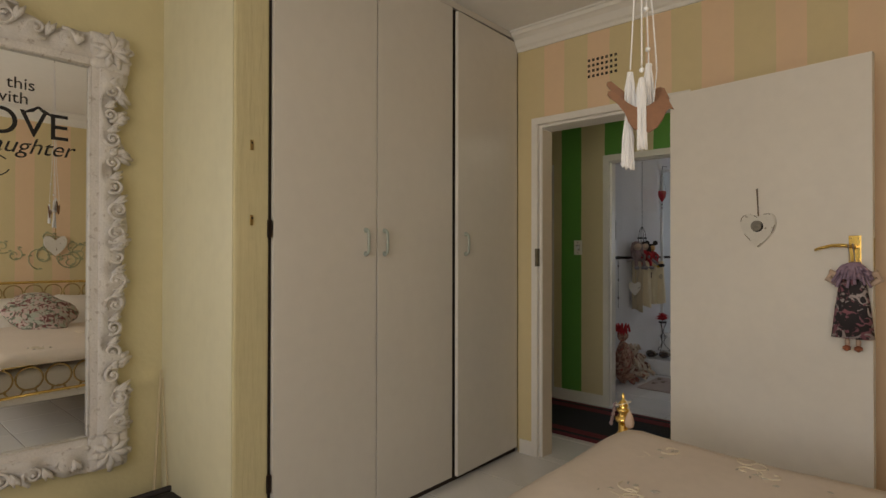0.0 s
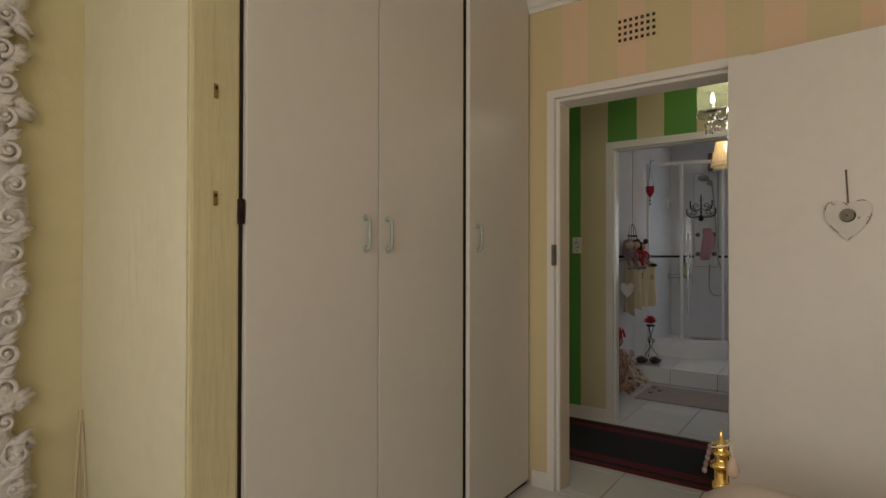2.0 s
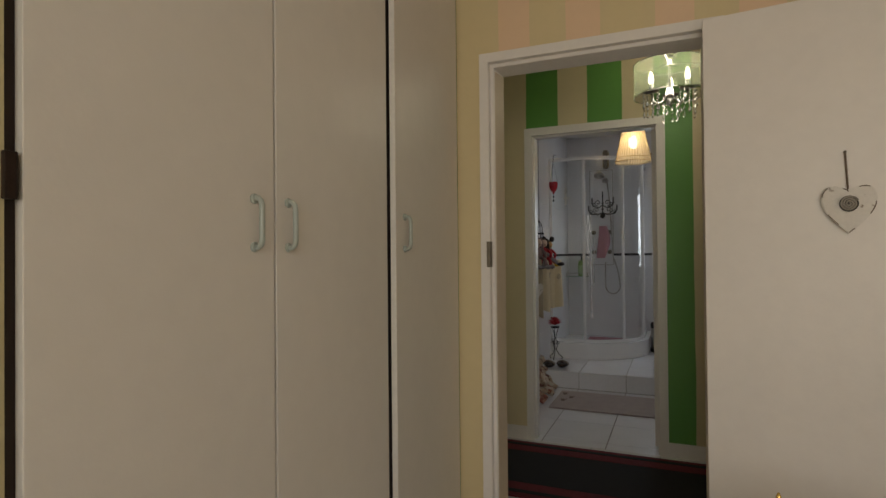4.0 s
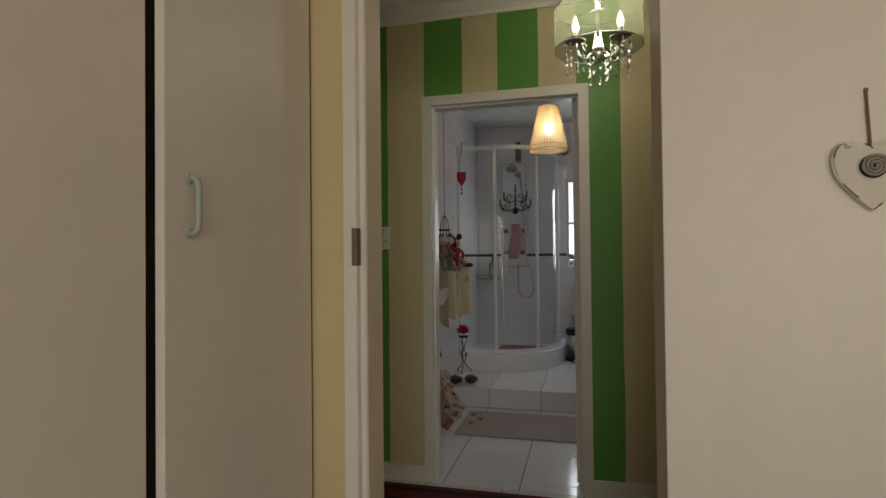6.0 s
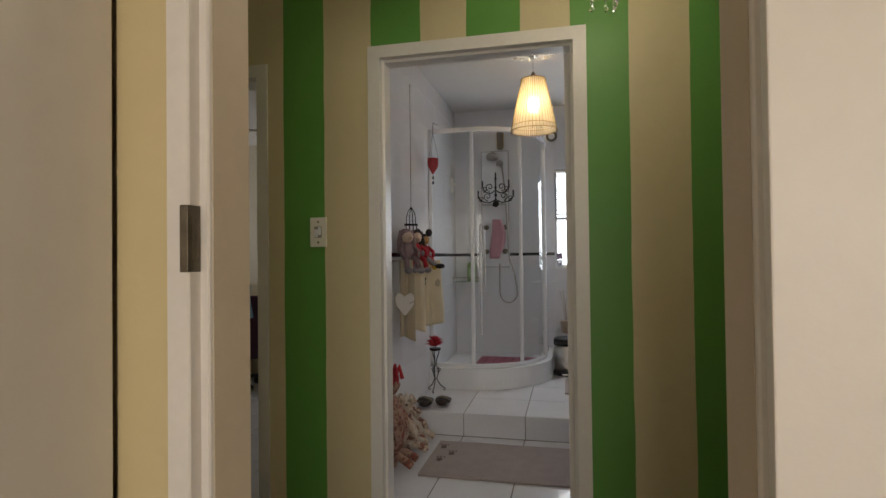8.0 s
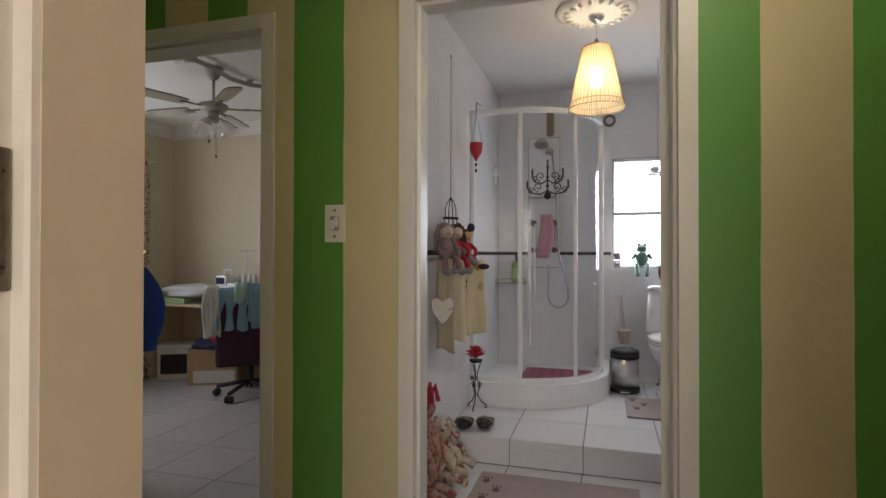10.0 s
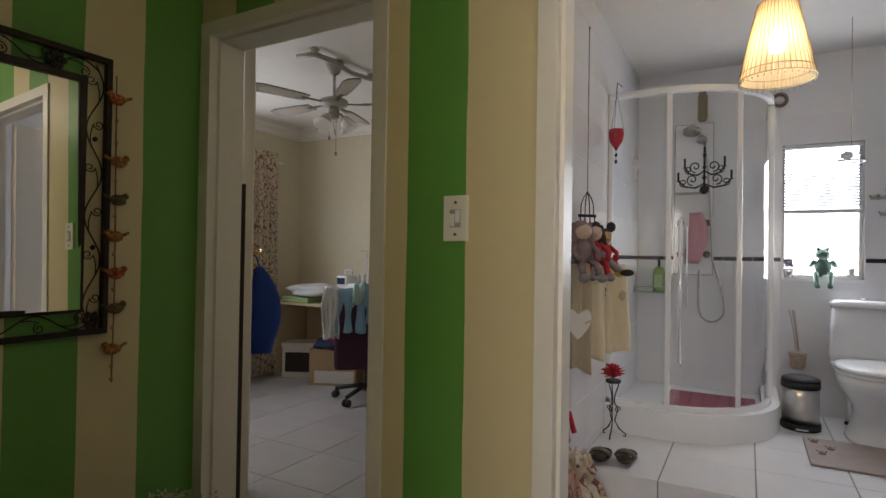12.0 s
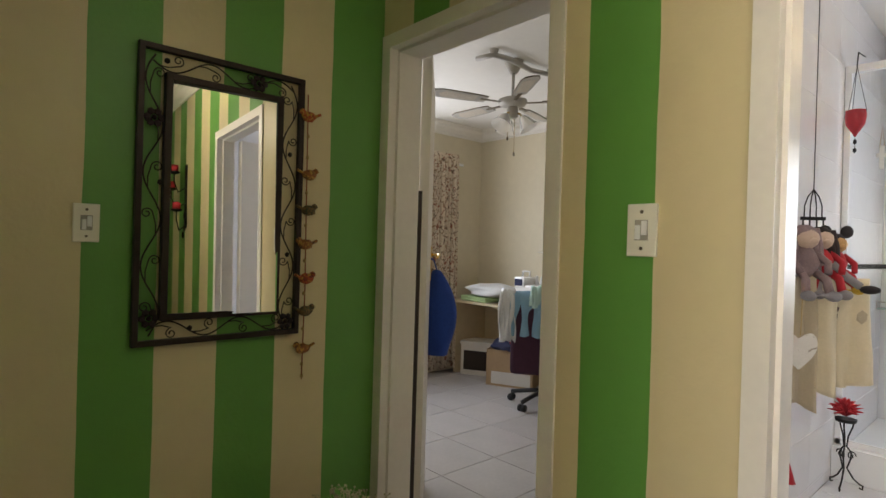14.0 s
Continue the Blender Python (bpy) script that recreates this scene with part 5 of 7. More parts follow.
part("crossbar", box(0.001, 0.009, -0.05, 0.05, 0.05, 0.075, 0.002), M_whitewood, t)
part("cord", tube([(0.005, -0.012, 0.11), (0.005, 0, 0.24), (0.005, 0.012, 0.11)], 0.002, 4), M_oldbrass, t)


# ---- towel rail with towels and plush dolls ----
rail = thing("towel_rail", (XB, 5.57, 1.18), "curved metal towel hook bar on the tiled wall", "towel rail")
part("bar", tube([(0, 0, 0), (0.05, 0, 0.01), (0.06, 0.08, 0.012), (0.06, 0.62, 0.012), (0.05, 0.7, 0.01), (0, 0.7, 0)], 0.007, 8), M_silver, rail, "", True)


def towel(name, y0, y1, z0, z1, x, mat, label, waves=5.0, seed=0, turn=0):
    t = thing(name, (x, (y0 + y1) / 2, z1), label, "towel", "towels on the rail", turn)
    bm = bmesh.new()
    nu, nv = 16, 22
    rows = []
    for j in range(nv + 1):
        v = j / nv
        row = []
        for i in range(nu + 1):
            u = i / nu
            w = (y1 - y0) * (0.82 + 0.18 * v)
            row.append(bm.verts.new((0.018 * math.sin(u * waves * 2 + seed) * (0.3 + v) + 0.01 * noise.noise(Vector((u * 4, v * 3, seed))), -w / 2 + w * u, -(z1 - z0) * v * (1 - 0.05 * math.sin(u * 3 + seed)))))
        rows.append(row)
    for a, b_ in zip(rows, rows[1:]):
        for i in range(nu):
            bm.faces.new((a[i], a[i + 1], b_[i + 1], b_[i]))
    ob_ = part("cloth", bm, mat, t, "", True)
    ob_.modifiers.new("thick", "SOLIDIFY").thickness = 0.014
    return t


towel("towel", 5.59, 5.72, 0.67, 1.19, XB + 0.065, M_taupe, "taupe hand towel hanging on the rail", 3, 1, -38)
towel("towel", 5.71, 5.87, 0.72, 1.2, XB + 0.1, M_cream, "cream fringed towel hanging on the rail", 4, 2, -42)
tw = towel("towel", 5.84, 6.06, 0.745, 1.18, XB + 0.14, M_cream, "cream bath towel with an embroidered motif", 6, 3, -45)
bm = blob(0.006, 0.018, 0.016, (0.03, -0.05, -0.13), None, 1)
blob(0.006, 0.012, 0.02, (0.03, -0.05, -0.16), bm, 1)
part("motif", bm, M_matdark, tw, "dark embroidered rose")
part("motif_leaf", blob(0.006, 0.025, 0.03, (0.028, 0.06, -0.16), None, 1), M_taupe, tw)
h = thing("heart_plaque", (XB + 0.085, 5.56, 0.905), "white wooden heart hanging beside the towels", "ornament")
part("heart", slab(heart(0.12, 0.14, 36, 2.0), 0.014, pose(0, 0, 0, 90, 0, 22), None, 0.004), M_whitewood, h)
part("cord", tube([(0.006, 0, 0.06), (0.004, 0.02, 0.28)], 0.002, 4), M_oldbrass, h)


def plush(place, mats, s, label, turn=0, ears=False, locks=0):
    """A seated plush doll as one soft mesh; mats are body, face, hair and feet."""
    bm = bmesh.new()
    marks = []

    def close(k):
        marks.append((len(bm.faces), k))
    blob(0.038 * s, 0.04 * s, 0.055 * s, (0, 0, 0.05 * s), bm, 2, 0.25, 1)
    for y in (-1, 1):
        tube([(0.0, y * 0.03 * s, 0.085 * s), (0.03 * s, y * 0.058 * s, 0.05 * s), (0.05 * s, y * 0.045 * s, 0.015 * s)], 0.012 * s, 6, bm=bm)
        tube([(0.02 * s, y * 0.025 * s, 0.015 * s), (0.055 * s, y * 0.035 * s, -0.005 * s), (0.066 * s, y * 0.04 * s, -0.05 * s)], 0.014 * s, 6, bm=bm)
    close(0)
    blob(0.034 * s, 0.036 * s, 0.036 * s, (0.008 * s, 0, 0.13 * s), bm, 2, 0.1, 2)
    blob(0.016 * s, 0.016 * s, 0.012 * s, (0.04 * s, 0, 0.122 * s), bm, 1)
    close(1)
    blob(0.036 * s, 0.041 * s, 0.034 * s, (-0.008 * s, 0, 0.145 * s), bm, 2, 0.25, 4)
    if ears:
        for y in (-1, 1):
            blob(0.012 * s, 0.028 * s, 0.028 * s, (-0.004 * s, y * 0.045 * s, 0.185 * s), bm, 2)
    for k in range(locks):
        y = -0.045 + 0.09 * k / max(1, locks - 1)
        tube([(0.0, y * 0.8 * s, 0.165 * s), (-0.002, y * 1.15 * s, 0.11 * s), (0.006, y * (1.2 + 0.1 * (k % 2)) * s, 0.04 * s)], 0.011 * s, 5, bm=bm)
    close(2)
    for y in (-1, 1):
        blob(0.03 * s, 0.02 * s, 0.018 * s, (0.08 * s, y * 0.042 * s, -0.058 * s), bm, 2)
    close(3)
    bm.faces.ensure_lookup_table()
    for i, f_ in enumerate(bm.faces):
        f_.material_index = next(k for n_, k in marks if i < n_)
    weld(bm)
    ob_ = part("plush_doll", bm, mats[0], None, "", True)
    for mt in mats[1:]:
        ob_.data.materials.append(mt)
    ob_.matrix_world = pose(*place, 0, 0, turn)
    return tagged(ob_, label, "doll", "plush dolls on the towel rail")


M_facewarm = material("warm_face_cloth", (0.56, 0.33, 0.14), 0.9, vary=0.1)
M_fadedpink = material("faded_pink_cloth", (0.27, 0.19, 0.19), 0.95, vary=0.25, scale=30, bump=0.5, bump_scale=150)
M_darkhair = material("dark_brown_wool", (0.04, 0.026, 0.024), 0.95, vary=0.3, scale=30, bump=0.6, bump_scale=150)
plush((XB + 0.08, 5.63, 1.185), (M_fadedpink, M_skin, M_fadedpink, M_greycloth), 1.15, "faded grey and pink plush doll sitting on the towel rail", -40, locks=7)
plush((XB + 0.09, 5.80, 1.185), (M_red, M_skin, M_darkhair, M_greycloth), 1.15, "dark-haired plush doll in red sitting on the towel rail", -50, locks=9)
plush((XB + 0.11, 5.95, 1.19), (M_red, M_facewarm, M_darkcloth, M_yellowcloth), 1.0, "plush doll in red with yellow feet on the rail", -45, ears=True)
leg = thing("striped_stocking", (XB + 0.13, 5.80, 1.19), "grey striped plush leg with a black shoe draped over the towels", "stocking")
part("sock", tube([(0, 0, 0.05), (0.04, 0.04, 0.0), (0.085, 0.06, -0.04)], 0.016, 8), M_greycloth, leg, "", True)
part("shoe", blob(0.036, 0.022, 0.018, (0.115, 0.065, -0.05)), M_darkcloth, leg, "black shoe", True)


# ---- floor things in the bathroom ----
def candle_stand():
    s = thing("candle_stand", (-2.289, 6.365, STEP_Z), "black wrought-iron candle stand with a red feathery flower", "candle stand")
    s.scale = (0.82, 0.82, 0.95)
    for k in range(3):
        a = 0.5 + 2.094 * k
        ca, sa = math.cos(a), math.sin(a)
        prof = [(0.075, 0.018), (0.09, 0.012), (0.093, 0.03), (0.078, 0.035), (0.045, 0.06), (0.012, 0.11), (0.03, 0.16), (0.032, 0.19), (0.008, 0.22), (0.014, 0.27), (0.035, 0.32), (0.04, 0.345)]
        part("leg", tube([(r * ca, r * sa, z) for r, z in prof], 0.0045, 6), M_black, s, "", True)
        part("scroll", tube([((0.02 + a_) * ca, (0.02 + a_) * sa, b_) for a_, b_ in spiral(0.012, 0.175, 0.024, 0.004, 0, 1.3, 12)], 0.0035, 5), M_black, s, "", True)
    part("plate", lathe([(0.03, 0.34), (0.052, 0.345), (0.055, 0.36), (0.05, 0.36)], 20), M_black, s, "", True)
    return s


candle_stand()
fl = thing("red_flower", (-2.289, 6.365, STEP_Z + 0.342), "red feathery artificial flower lying on the candle stand", "flower")
rng = random.Random(8)
for k in range(80):
    a, e = rng.uniform(0, 6.28), rng.uniform(-0.1, 1.5)
    L = rng.uniform(0.045, 0.08)
    tip = (L * math.cos(a) * math.cos(e), L * math.sin(a) * math.cos(e), 0.03 + L * 0.95 * math.sin(e))
    part("petal", tube([(0, 0, 0.012), (tip[0] * 0.5, tip[1] * 0.5, tip[2] * 0.7 + 0.012), tip], lambda t: 0.0075 * math.sin(0.35 + 2.6 * t), 5), M_red, fl, "", True)
sg = thing("shoe_pair", (-2.205, 6.0, STEP_Z), "pair of shiny dark brown clogs side by side on the step", "shoes")
M_clog = material("polished_dark_wood", (0.03, 0.018, 0.014), 0.15, vary=0.4, scale=15)
for y, x in ((-0.02, -0.06), (0.02, 0.06)):
    bm = blob(0.052, 0.105, 0.034, (x, y, 0.034), None, 3)
    for v in bm.verts:
        if v.co.z > 0.04 and v.co.y > y + 0.02:
            v.co.z -= 0.022
    cl = part("clog", bm, M_clog, sg, "", True)
    part("band", tube([(x - 0.05, y - 0.03, 0.035), (x - 0.035, y - 0.034, 0.058), (x, y - 0.036, 0.069), (x + 0.035, y - 0.034, 0.058), (x + 0.05, y - 0.03, 0.035)], 0.011, 8), M_pewter, cl, "shiny grey band", True)


def rag_doll(place, h, body, label, turn=0):
    bm = blob(0.075, 0.07, h * 0.34, (0, 0, h * 0.33), None, 2, 0.3, 5)
    blob(0.055, 0.055, 0.065, (0, 0, h * 0.78), bm, 2, 0.15, 3)
    for k in range(9):
        a = 0.7 * k
        tube([(0.03 * math.cos(a), 0.03 * math.sin(a), h * 0.86), (0.055 * math.cos(a), 0.055 * math.sin(a), h * 0.95), (0.07 * math.cos(a), 0.07 * math.sin(a), h * 0.84)], 0.012, 5, bm=bm)
    for s in (-1, 1):
        tube([(0, s * 0.06, h * 0.62), (0.05, s * 0.1, h * 0.45), (0.07, s * 0.08, h * 0.3)], 0.02, 6, bm=bm)
        tube([(0.02, s * 0.035, h * 0.15), (0.09, s * 0.05, 0.06), (0.14, s * 0.055, 0.03)], 0.022, 6, bm=bm)
    ob_ = part("rag_doll", bm, body, None, "", True)
    ob_.data.materials.append(M_red)
    for f_ in ob_.data.polygons:
        f_.material_index = 1 if h > 0.5 and f_.center.z > h * 0.8 else 0
    ob_.matrix_world = pose(*place, 0, 0, turn)
    return tagged(ob_, label, "doll", "rag dolls on the bathroom floor")


M_rag1 = patterned("red_and_rust_rag", (0.46, 0.30, 0.22), [(0.30, 0.07, 0.05), (0.40, 0.22, 0.16), (0.22, 0.10, 0.07)], 14, amount=0.5)
M_rag2 = patterned("cream_and_brown_rag", (0.56, 0.44, 0.33), [(0.30, 0.12, 0.08), (0.20, 0.09, 0.07), (0.66, 0.58, 0.48)], 9, amount=0.46)
rag_doll((-2.28, 5.25, 0.0), 0.60, M_rag1, "red and rust-brown rag doll leaning on the wall", 0)
rag_doll((-2.27, 5.48, 0.0), 0.36, M_rag2, "cream and brown patchwork rag doll on the floor", 15)
rag_doll((-2.29, 5.68, 0.0), 0.22, M_rag2, "small cream rag doll beside the step", -10)


def bath_mat(name, place, w, d, label, motif=True):
    m_ = thing(name, place, label, "bath mat")
    part("mat_body", box(-w / 2, w / 2, -d / 2, d / 2, 0, 0.014, 0.006), M_mat, m_)
    if motif:
        for x, y in ((-w / 2 + 0.07, -0.05), (-w / 2 + 0.12, 0.06), (-w / 2 + 0.05, 0.16)):
            bm_ = blob(0.022, 0.03, 0.004, (x, y, 0.0145), None, 1)
            for k in range(3):
                blob(0.008, 0.01, 0.003, (x + 0.02 * (k - 1), y + 0.04, 0.0145), bm_, 1)
            part("motif", bm_, M_matdark, m_, "dark brown paw-like motif")


bath_mat("bath_mat", (-1.685, 5.42, 0.0), 0.82, 0.56, "grey-brown bath mat lying before the step")
bath_mat("toilet_mat", (-1.03, 6.72, STEP_Z), 0.56, 0.50, "grey-brown mat round the toilet foot")


def pedal_bin():
    b_ = thing("pedal_bin", (-1.303, 7.215, STEP_Z), "small chrome pedal bin with a black lid", "bin")
    b_.scale = (1.13, 1.13, 1.12)
    part("body", lathe([(0.092, 0.03), (0.092, 0.235)], 32), M_steel, b_, "shiny steel body", True)
    part("base", lathe([(0.098, 0), (0.1, 0.012), (0.098, 0.035), (0.092, 0.036)], 32), M_rubber, b_, "black plastic base", True)
    part("rim", lathe([(0.096, 0.232), (0.096, 0.262), (0.09, 0.266)], 32), M_rubber, b_, "", True)
    part("lid", lathe([(0.095, 0.267), (0.093, 0.28), (0.07, 0.292), (0.03, 0.298), (0.004, 0.299)], 32), M_rubber, b_, "black domed lid", True)
    part("pedal", box(-0.03, 0.03, -0.125, -0.09, 0.012, 0.022, 0.003), M_chrome, b_)


pedal_bin()
b = thing("reed_pot", (-1.30, 7.5, 0.475), "small wicker wall pot with a few thin dried reeds", "plant pot")
part("pot", lathe([(0.032, 0), (0.045, 0.02), (0.05, 0.09), (0.055, 0.115), (0.045, 0.118)], 18), M_wicker, b, "", True)
part("bracket", box(-0.01, 0.01, 0.04, 0.1, 0.05, 0.07), M_wicker, b)
for k in range(5):
    a = 1.3 * k
    part("reed", tube([(0.01 * math.cos(a), 0.01 * math.sin(a), 0.1), (-0.02 + 0.012 * math.cos(a), 0.015 * math.sin(a), 0.28), (-0.04 + 0.02 * math.cos(a), 0.02 * math.sin(a), 0.40)], 0.0022, 4), M_wicker, b)


# ---- window sill and wall ornaments ----
def frog_figure():
    bm_ = blob(0.04, 0.035, 0.055, (0, 0, 0.06), None, 2, 0.2, 4)
    blob(0.036, 0.034, 0.032, (0, -0.01, 0.135), bm_, 2, 0.15, 6)
    for s in (-1, 1):
        blob(0.012, 0.012, 0.012, (s * 0.02, -0.015, 0.165), bm_, 1)
        tube([(s * 0.03, -0.01, 0.03), (s * 0.035, -0.06, 0.03), (s * 0.03, -0.075, -0.03), (s * 0.028, -0.095, -0.045)], 0.013, 6, bm=bm_)
        tube([(s * 0.035, -0.005, 0.09), (s * 0.06, -0.03, 0.07), (s * 0.04, -0.05, 0.1)], 0.011, 6, bm=bm_)
    ob_ = part("frog_figure", bm_, M_frog, None, "", True)
    ob_.matrix_world = pose(-1.155, YB + 0.005, WIN[2] + 0.004) @ Matrix.Diagonal((1.25, 1.0, 1.22, 1.0))
    tagged(ob_, "green glazed frog figure sitting on the window sill", "figurine")


frog_figure()
pt = thing("flower_pot", (-1.352, YB + 0.02, WIN[2] + 0.004), "tiny white pot with a grey heart and lilac flowers", "flower pot")
part("pot", lathe([(0.024, 0), (0.03, 0.06), (0.032, 0.065), (0.028, 0.066)], 16), M_white, pt, "", True)
part("heart", slab(heart(0.03, 0.032), 0.003, pose(0, -0.034, 0.03, 90, 0, 0)), M_greycloth, pt, "grey heart")
for k in range(9):
    a = 0.7 * k
    part("flower", blob(0.016, 0.016, 0.014, (0.018 * math.cos(a), 0.018 * math.sin(a), 0.085 + 0.018 * (k % 3)), None, 1, 0.3, k), M_lilac, pt, "", True)
wo = thing("white_ornament", (-0.995, YB + 0.02, WIN[2] + 0.004), "small white china ornament on the window sill", "ornament")
part("base", box(-0.04, 0.04, -0.02, 0.02, 0, 0.03, 0.006), M_white, wo)
part("top", blob(0.02, 0.018, 0.026, (0.005, 0, 0.05), None, 2, 0.2), M_white, wo, "", True)
hb = thing("hanging_bird", (-1.078, 7.0, 1.80), "white bird on a metal ring hanging by a string", "hanging ornament")
part("string", tube([(0, 0, 0.1), (0, 0, C_BATH - 1.80)], 0.0022, 5), M_silver, hb)
part("ring", tube([(0.065 * math.cos(2 * math.pi * k / 24), 0.065 * math.sin(2 * math.pi * k / 24), 0.0) for k in range(24)], 0.004, 5, close=True), M_silver, hb)
for s in (-1, 1):
    part("hanger", tube([(0, 0, 0.1), (0.065 * s, 0, 0)], 0.002, 4), M_silver, hb)
part("bird", blob(0.032, 0.018, 0.024, (-0.02, 0, 0.035), None, 2, 0.2), M_white, hb, "small white bird", True)
rg = thing("wreath_ring", (-1.413, YB, 2.353), "small dark ring ornament on the bathroom wall", "ornament")
part("ring", tube([(0.042 * math.cos(2 * math.pi * k / 24), -0.012, 0.042 * math.sin(2 * math.pi * k / 24)) for k in range(24)], 0.012, 7, close=True), M_pewter, rg, "", True)
for dx, dz in ((0.0, 0.02), (0.045, 0.06), (0.01, -0.09), (0.055, -0.18), (-0.04, 0.02)):
    bf = thing("wall_butterfly", (-0.835 + dx, YB, 1.62 + dz), "small grey metal butterfly on the tiled wall", "ornament", "metal butterflies on the wall")
    part("body", tube([(0, -0.006, -0.015), (0, -0.006, 0.018)], 0.003, 5), M_silver, bf)
    for s in (-1, 1):
        part("wing", slab([(0, 0.0), (s * 0.025, 0.022), (s * 0.03, 0.006), (s * 0.018, -0.004), (s * 0.022, -0.018), (0, -0.008)], 0.002, pose(0, -0.004, 0, 90, 0, 0)), M_silver, bf)
rh = thing("red_heart", (-1.188, 5.08, 1.118), "red felt heart with a white centre hanging on the door handle", "ornament")
part("heart", slab(heart(0.105, 0.105), 0.014, pose(0, 0, 0, 90, 0, 25), None, 0.003), M_red, rh)
part("inner_heart", slab(heart(0.042, 0.047), 0.02, pose(0, -0.003, 0.005, 90, 0, 25)), M_whitewood, rh)
part("ribbon", tube([(0, 0, 0.06), (0.01, 0.005, 0.16)], 0.0035, 5), M_oldbrass, rh)


# ---- passage ----
def light_switch(place, turn, label, k=1.0):
    s = thing("light_switch", place, label, "switch", "light switches", turn)
    s.scale = (k, 1, k)
    # local x along the wall, y out of the wall towards -y
    part("plate", box(-0.037, 0.037, -0.009, 0, -0.062, 0.062, 0.003), M_plastic, s, "cream plastic plate")
    part("recess", box(-0.0165, 0.0165, -0.011, -0.008, -0.024, 0.024, 0.001), M_rockergap, s, "grey gap round the rockers")
    part("rocker", box(-0.0145, -0.001, -0.015, -0.01, -0.022, 0.012, 0.002), M_white, s, "white rocker")
    part("rocker", box(0.001, 0.0145, -0.014, -0.01, -0.012, 0.022, 0.002), M_white, s, "white rocker")
    for z in (-0.043, 0.043):
        bm_ = lathe([(0.0045, 0), (0.004, 0.002)], 10)
        bmesh.ops.transform(bm_, matrix=pose(0, -0.009, z, 90, 0, 0), verts=bm_.verts)
        part("screw", bm_, M_pewter, s, "dark screw")
    return s


light_switch((-2.292, Y2, 1.313), 0, "cream plastic light switch on a green stripe")
light_switch((XW, 3.418, 1.296), 90, "cream plastic light switch beside the iron mirror", 0.82)


def iron_mirror():
    m_ = thing("iron_mirror", (XW, 0, 0), "rectangular mirror in a dark wrought-iron scroll frame", "mirror")
    ya, yb, za, zb = 3.535, 4.019, 0.964, 1.798
    yc, yd, zc, zd = 3.606, 3.942, 1.036, 1.722
    gl = part("mirror_glass", box(-0.002, 0.002, yc - 3.77, yd - 3.77, zc - 1.38, zd - 1.38), M_mirror, m_)
    gl.matrix_basis = pose(0.02, 3.77, 1.38, 0, -1.1, -1.7)
    for nm, (a, b_, c_, d_), w, x in (("outer_frame", (ya, yb, za, zb), 0.0085, 0.026), ("inner_frame", (yc, yd, zc, zd), 0.010, 0.030)):
        fr_ = part(nm, box(0.004, x, a - w, a + w, c_ - w, d_ + w, 0.003), M_brownblack, m_)
        for r in ((0.004, x, b_ - w, b_ + w, c_ - w, d_ + w), (0.0045, x - 0.0005, a, b_, c_ - w, c_ + w), (0.0045, x - 0.0005, a, b_, d_ - w, d_ + w)):
            part("bar", box(*r, 0.003), M_brownblack, fr_)
    x = 0.016

    def vine(p0, p1, inner, n):
        """A wavy iron vine with curls between two corners of the frame."""
        p0, p1 = Vector(p0), Vector(p1)
        d = (p1 - p0)
        nrm = Vector(inner)
        pts = []
        for i in range(n * 10 + 1):
            t_ = i / (n * 10)
            q = p0 + d * t_ + nrm * (0.024 * math.sin(t_ * n * math.pi))
            pts.append((x, q.x, q.y))
        v_ = part("vine", tube(pts, 0.0024, 5), M_brownblack, m_, "dark iron vine", True)
        for k in range(n):
            t_ = (k + 0.5) / n
            s = 1 if k % 2 == 0 else -1
            q = p0 + d * (t_ + 0.12 / n) - nrm * (0.012 * s)
            a0 = math.atan2(nrm.y, nrm.x)
            sp = spiral(q.x, q.y, 0.016, 0.004, a0 if s > 0 else a0 + math.pi, 1.35 * s, 16)
            root = p0 + d * (t_ - 0.34 / n) + nrm * (0.024 * math.sin((t_ - 0.34 / n) * n * math.pi))
            sp = [(root.x, root.y), ((root.x + sp[0][0]) / 2 + 0.004 * s * nrm.x, (root.y + sp[0][1]) / 2 + 0.004 * s * nrm.y)] + sp
            part("curl", tube([(x, a, b_) for a, b_ in sp], 0.0019, 5), M_brownblack, v_, "", True)
    yi, yo = (ya + yc) / 2, (yb + yd) / 2
    zi, zo = (za + zc) / 2, (zb + zd) / 2
    vine((yi, za + 0.02), (yi, zb - 0.02), (1, 0), 6)
    vine((yo, za + 0.02), (yo, zb - 0.02), (-1, 0), 6)
    vine((ya + 0.03, zi), (yb - 0.03, zi), (0, 1), 4)
    vine((ya + 0.03, zo), (yb - 0.03, zo), (0, -1), 4)
    for y, z in ((yi, 1.60), (yi, 1.035), (yo, 1.00), (yi + 0.30, zo)):
        bm_ = bmesh.new()
        for k in range(6):
            a = 1.0472 * k
            blob(0.004, 0.011, 0.011, (x + 0.004, y + 0.018 * math.cos(a), z + 0.018 * math.sin(a)), bm_, 1)
        blob(0.007, 0.008, 0.008, (x + 0.006, y, z), bm_, 1)
        part("flower", bm_, M_brownblack, m_, "iron flower")
    for y, z in ((yi + 0.02, 1.42), (yo, 1.55), (yo, 1.22), (3.68, zi), (3.60, zo + 0.005)):
        part("berry", blob(0.006, 0.009, 0.009, (x + 0.004, y, z), None, 1), M_brownblack, m_, "", True)


iron_mirror()


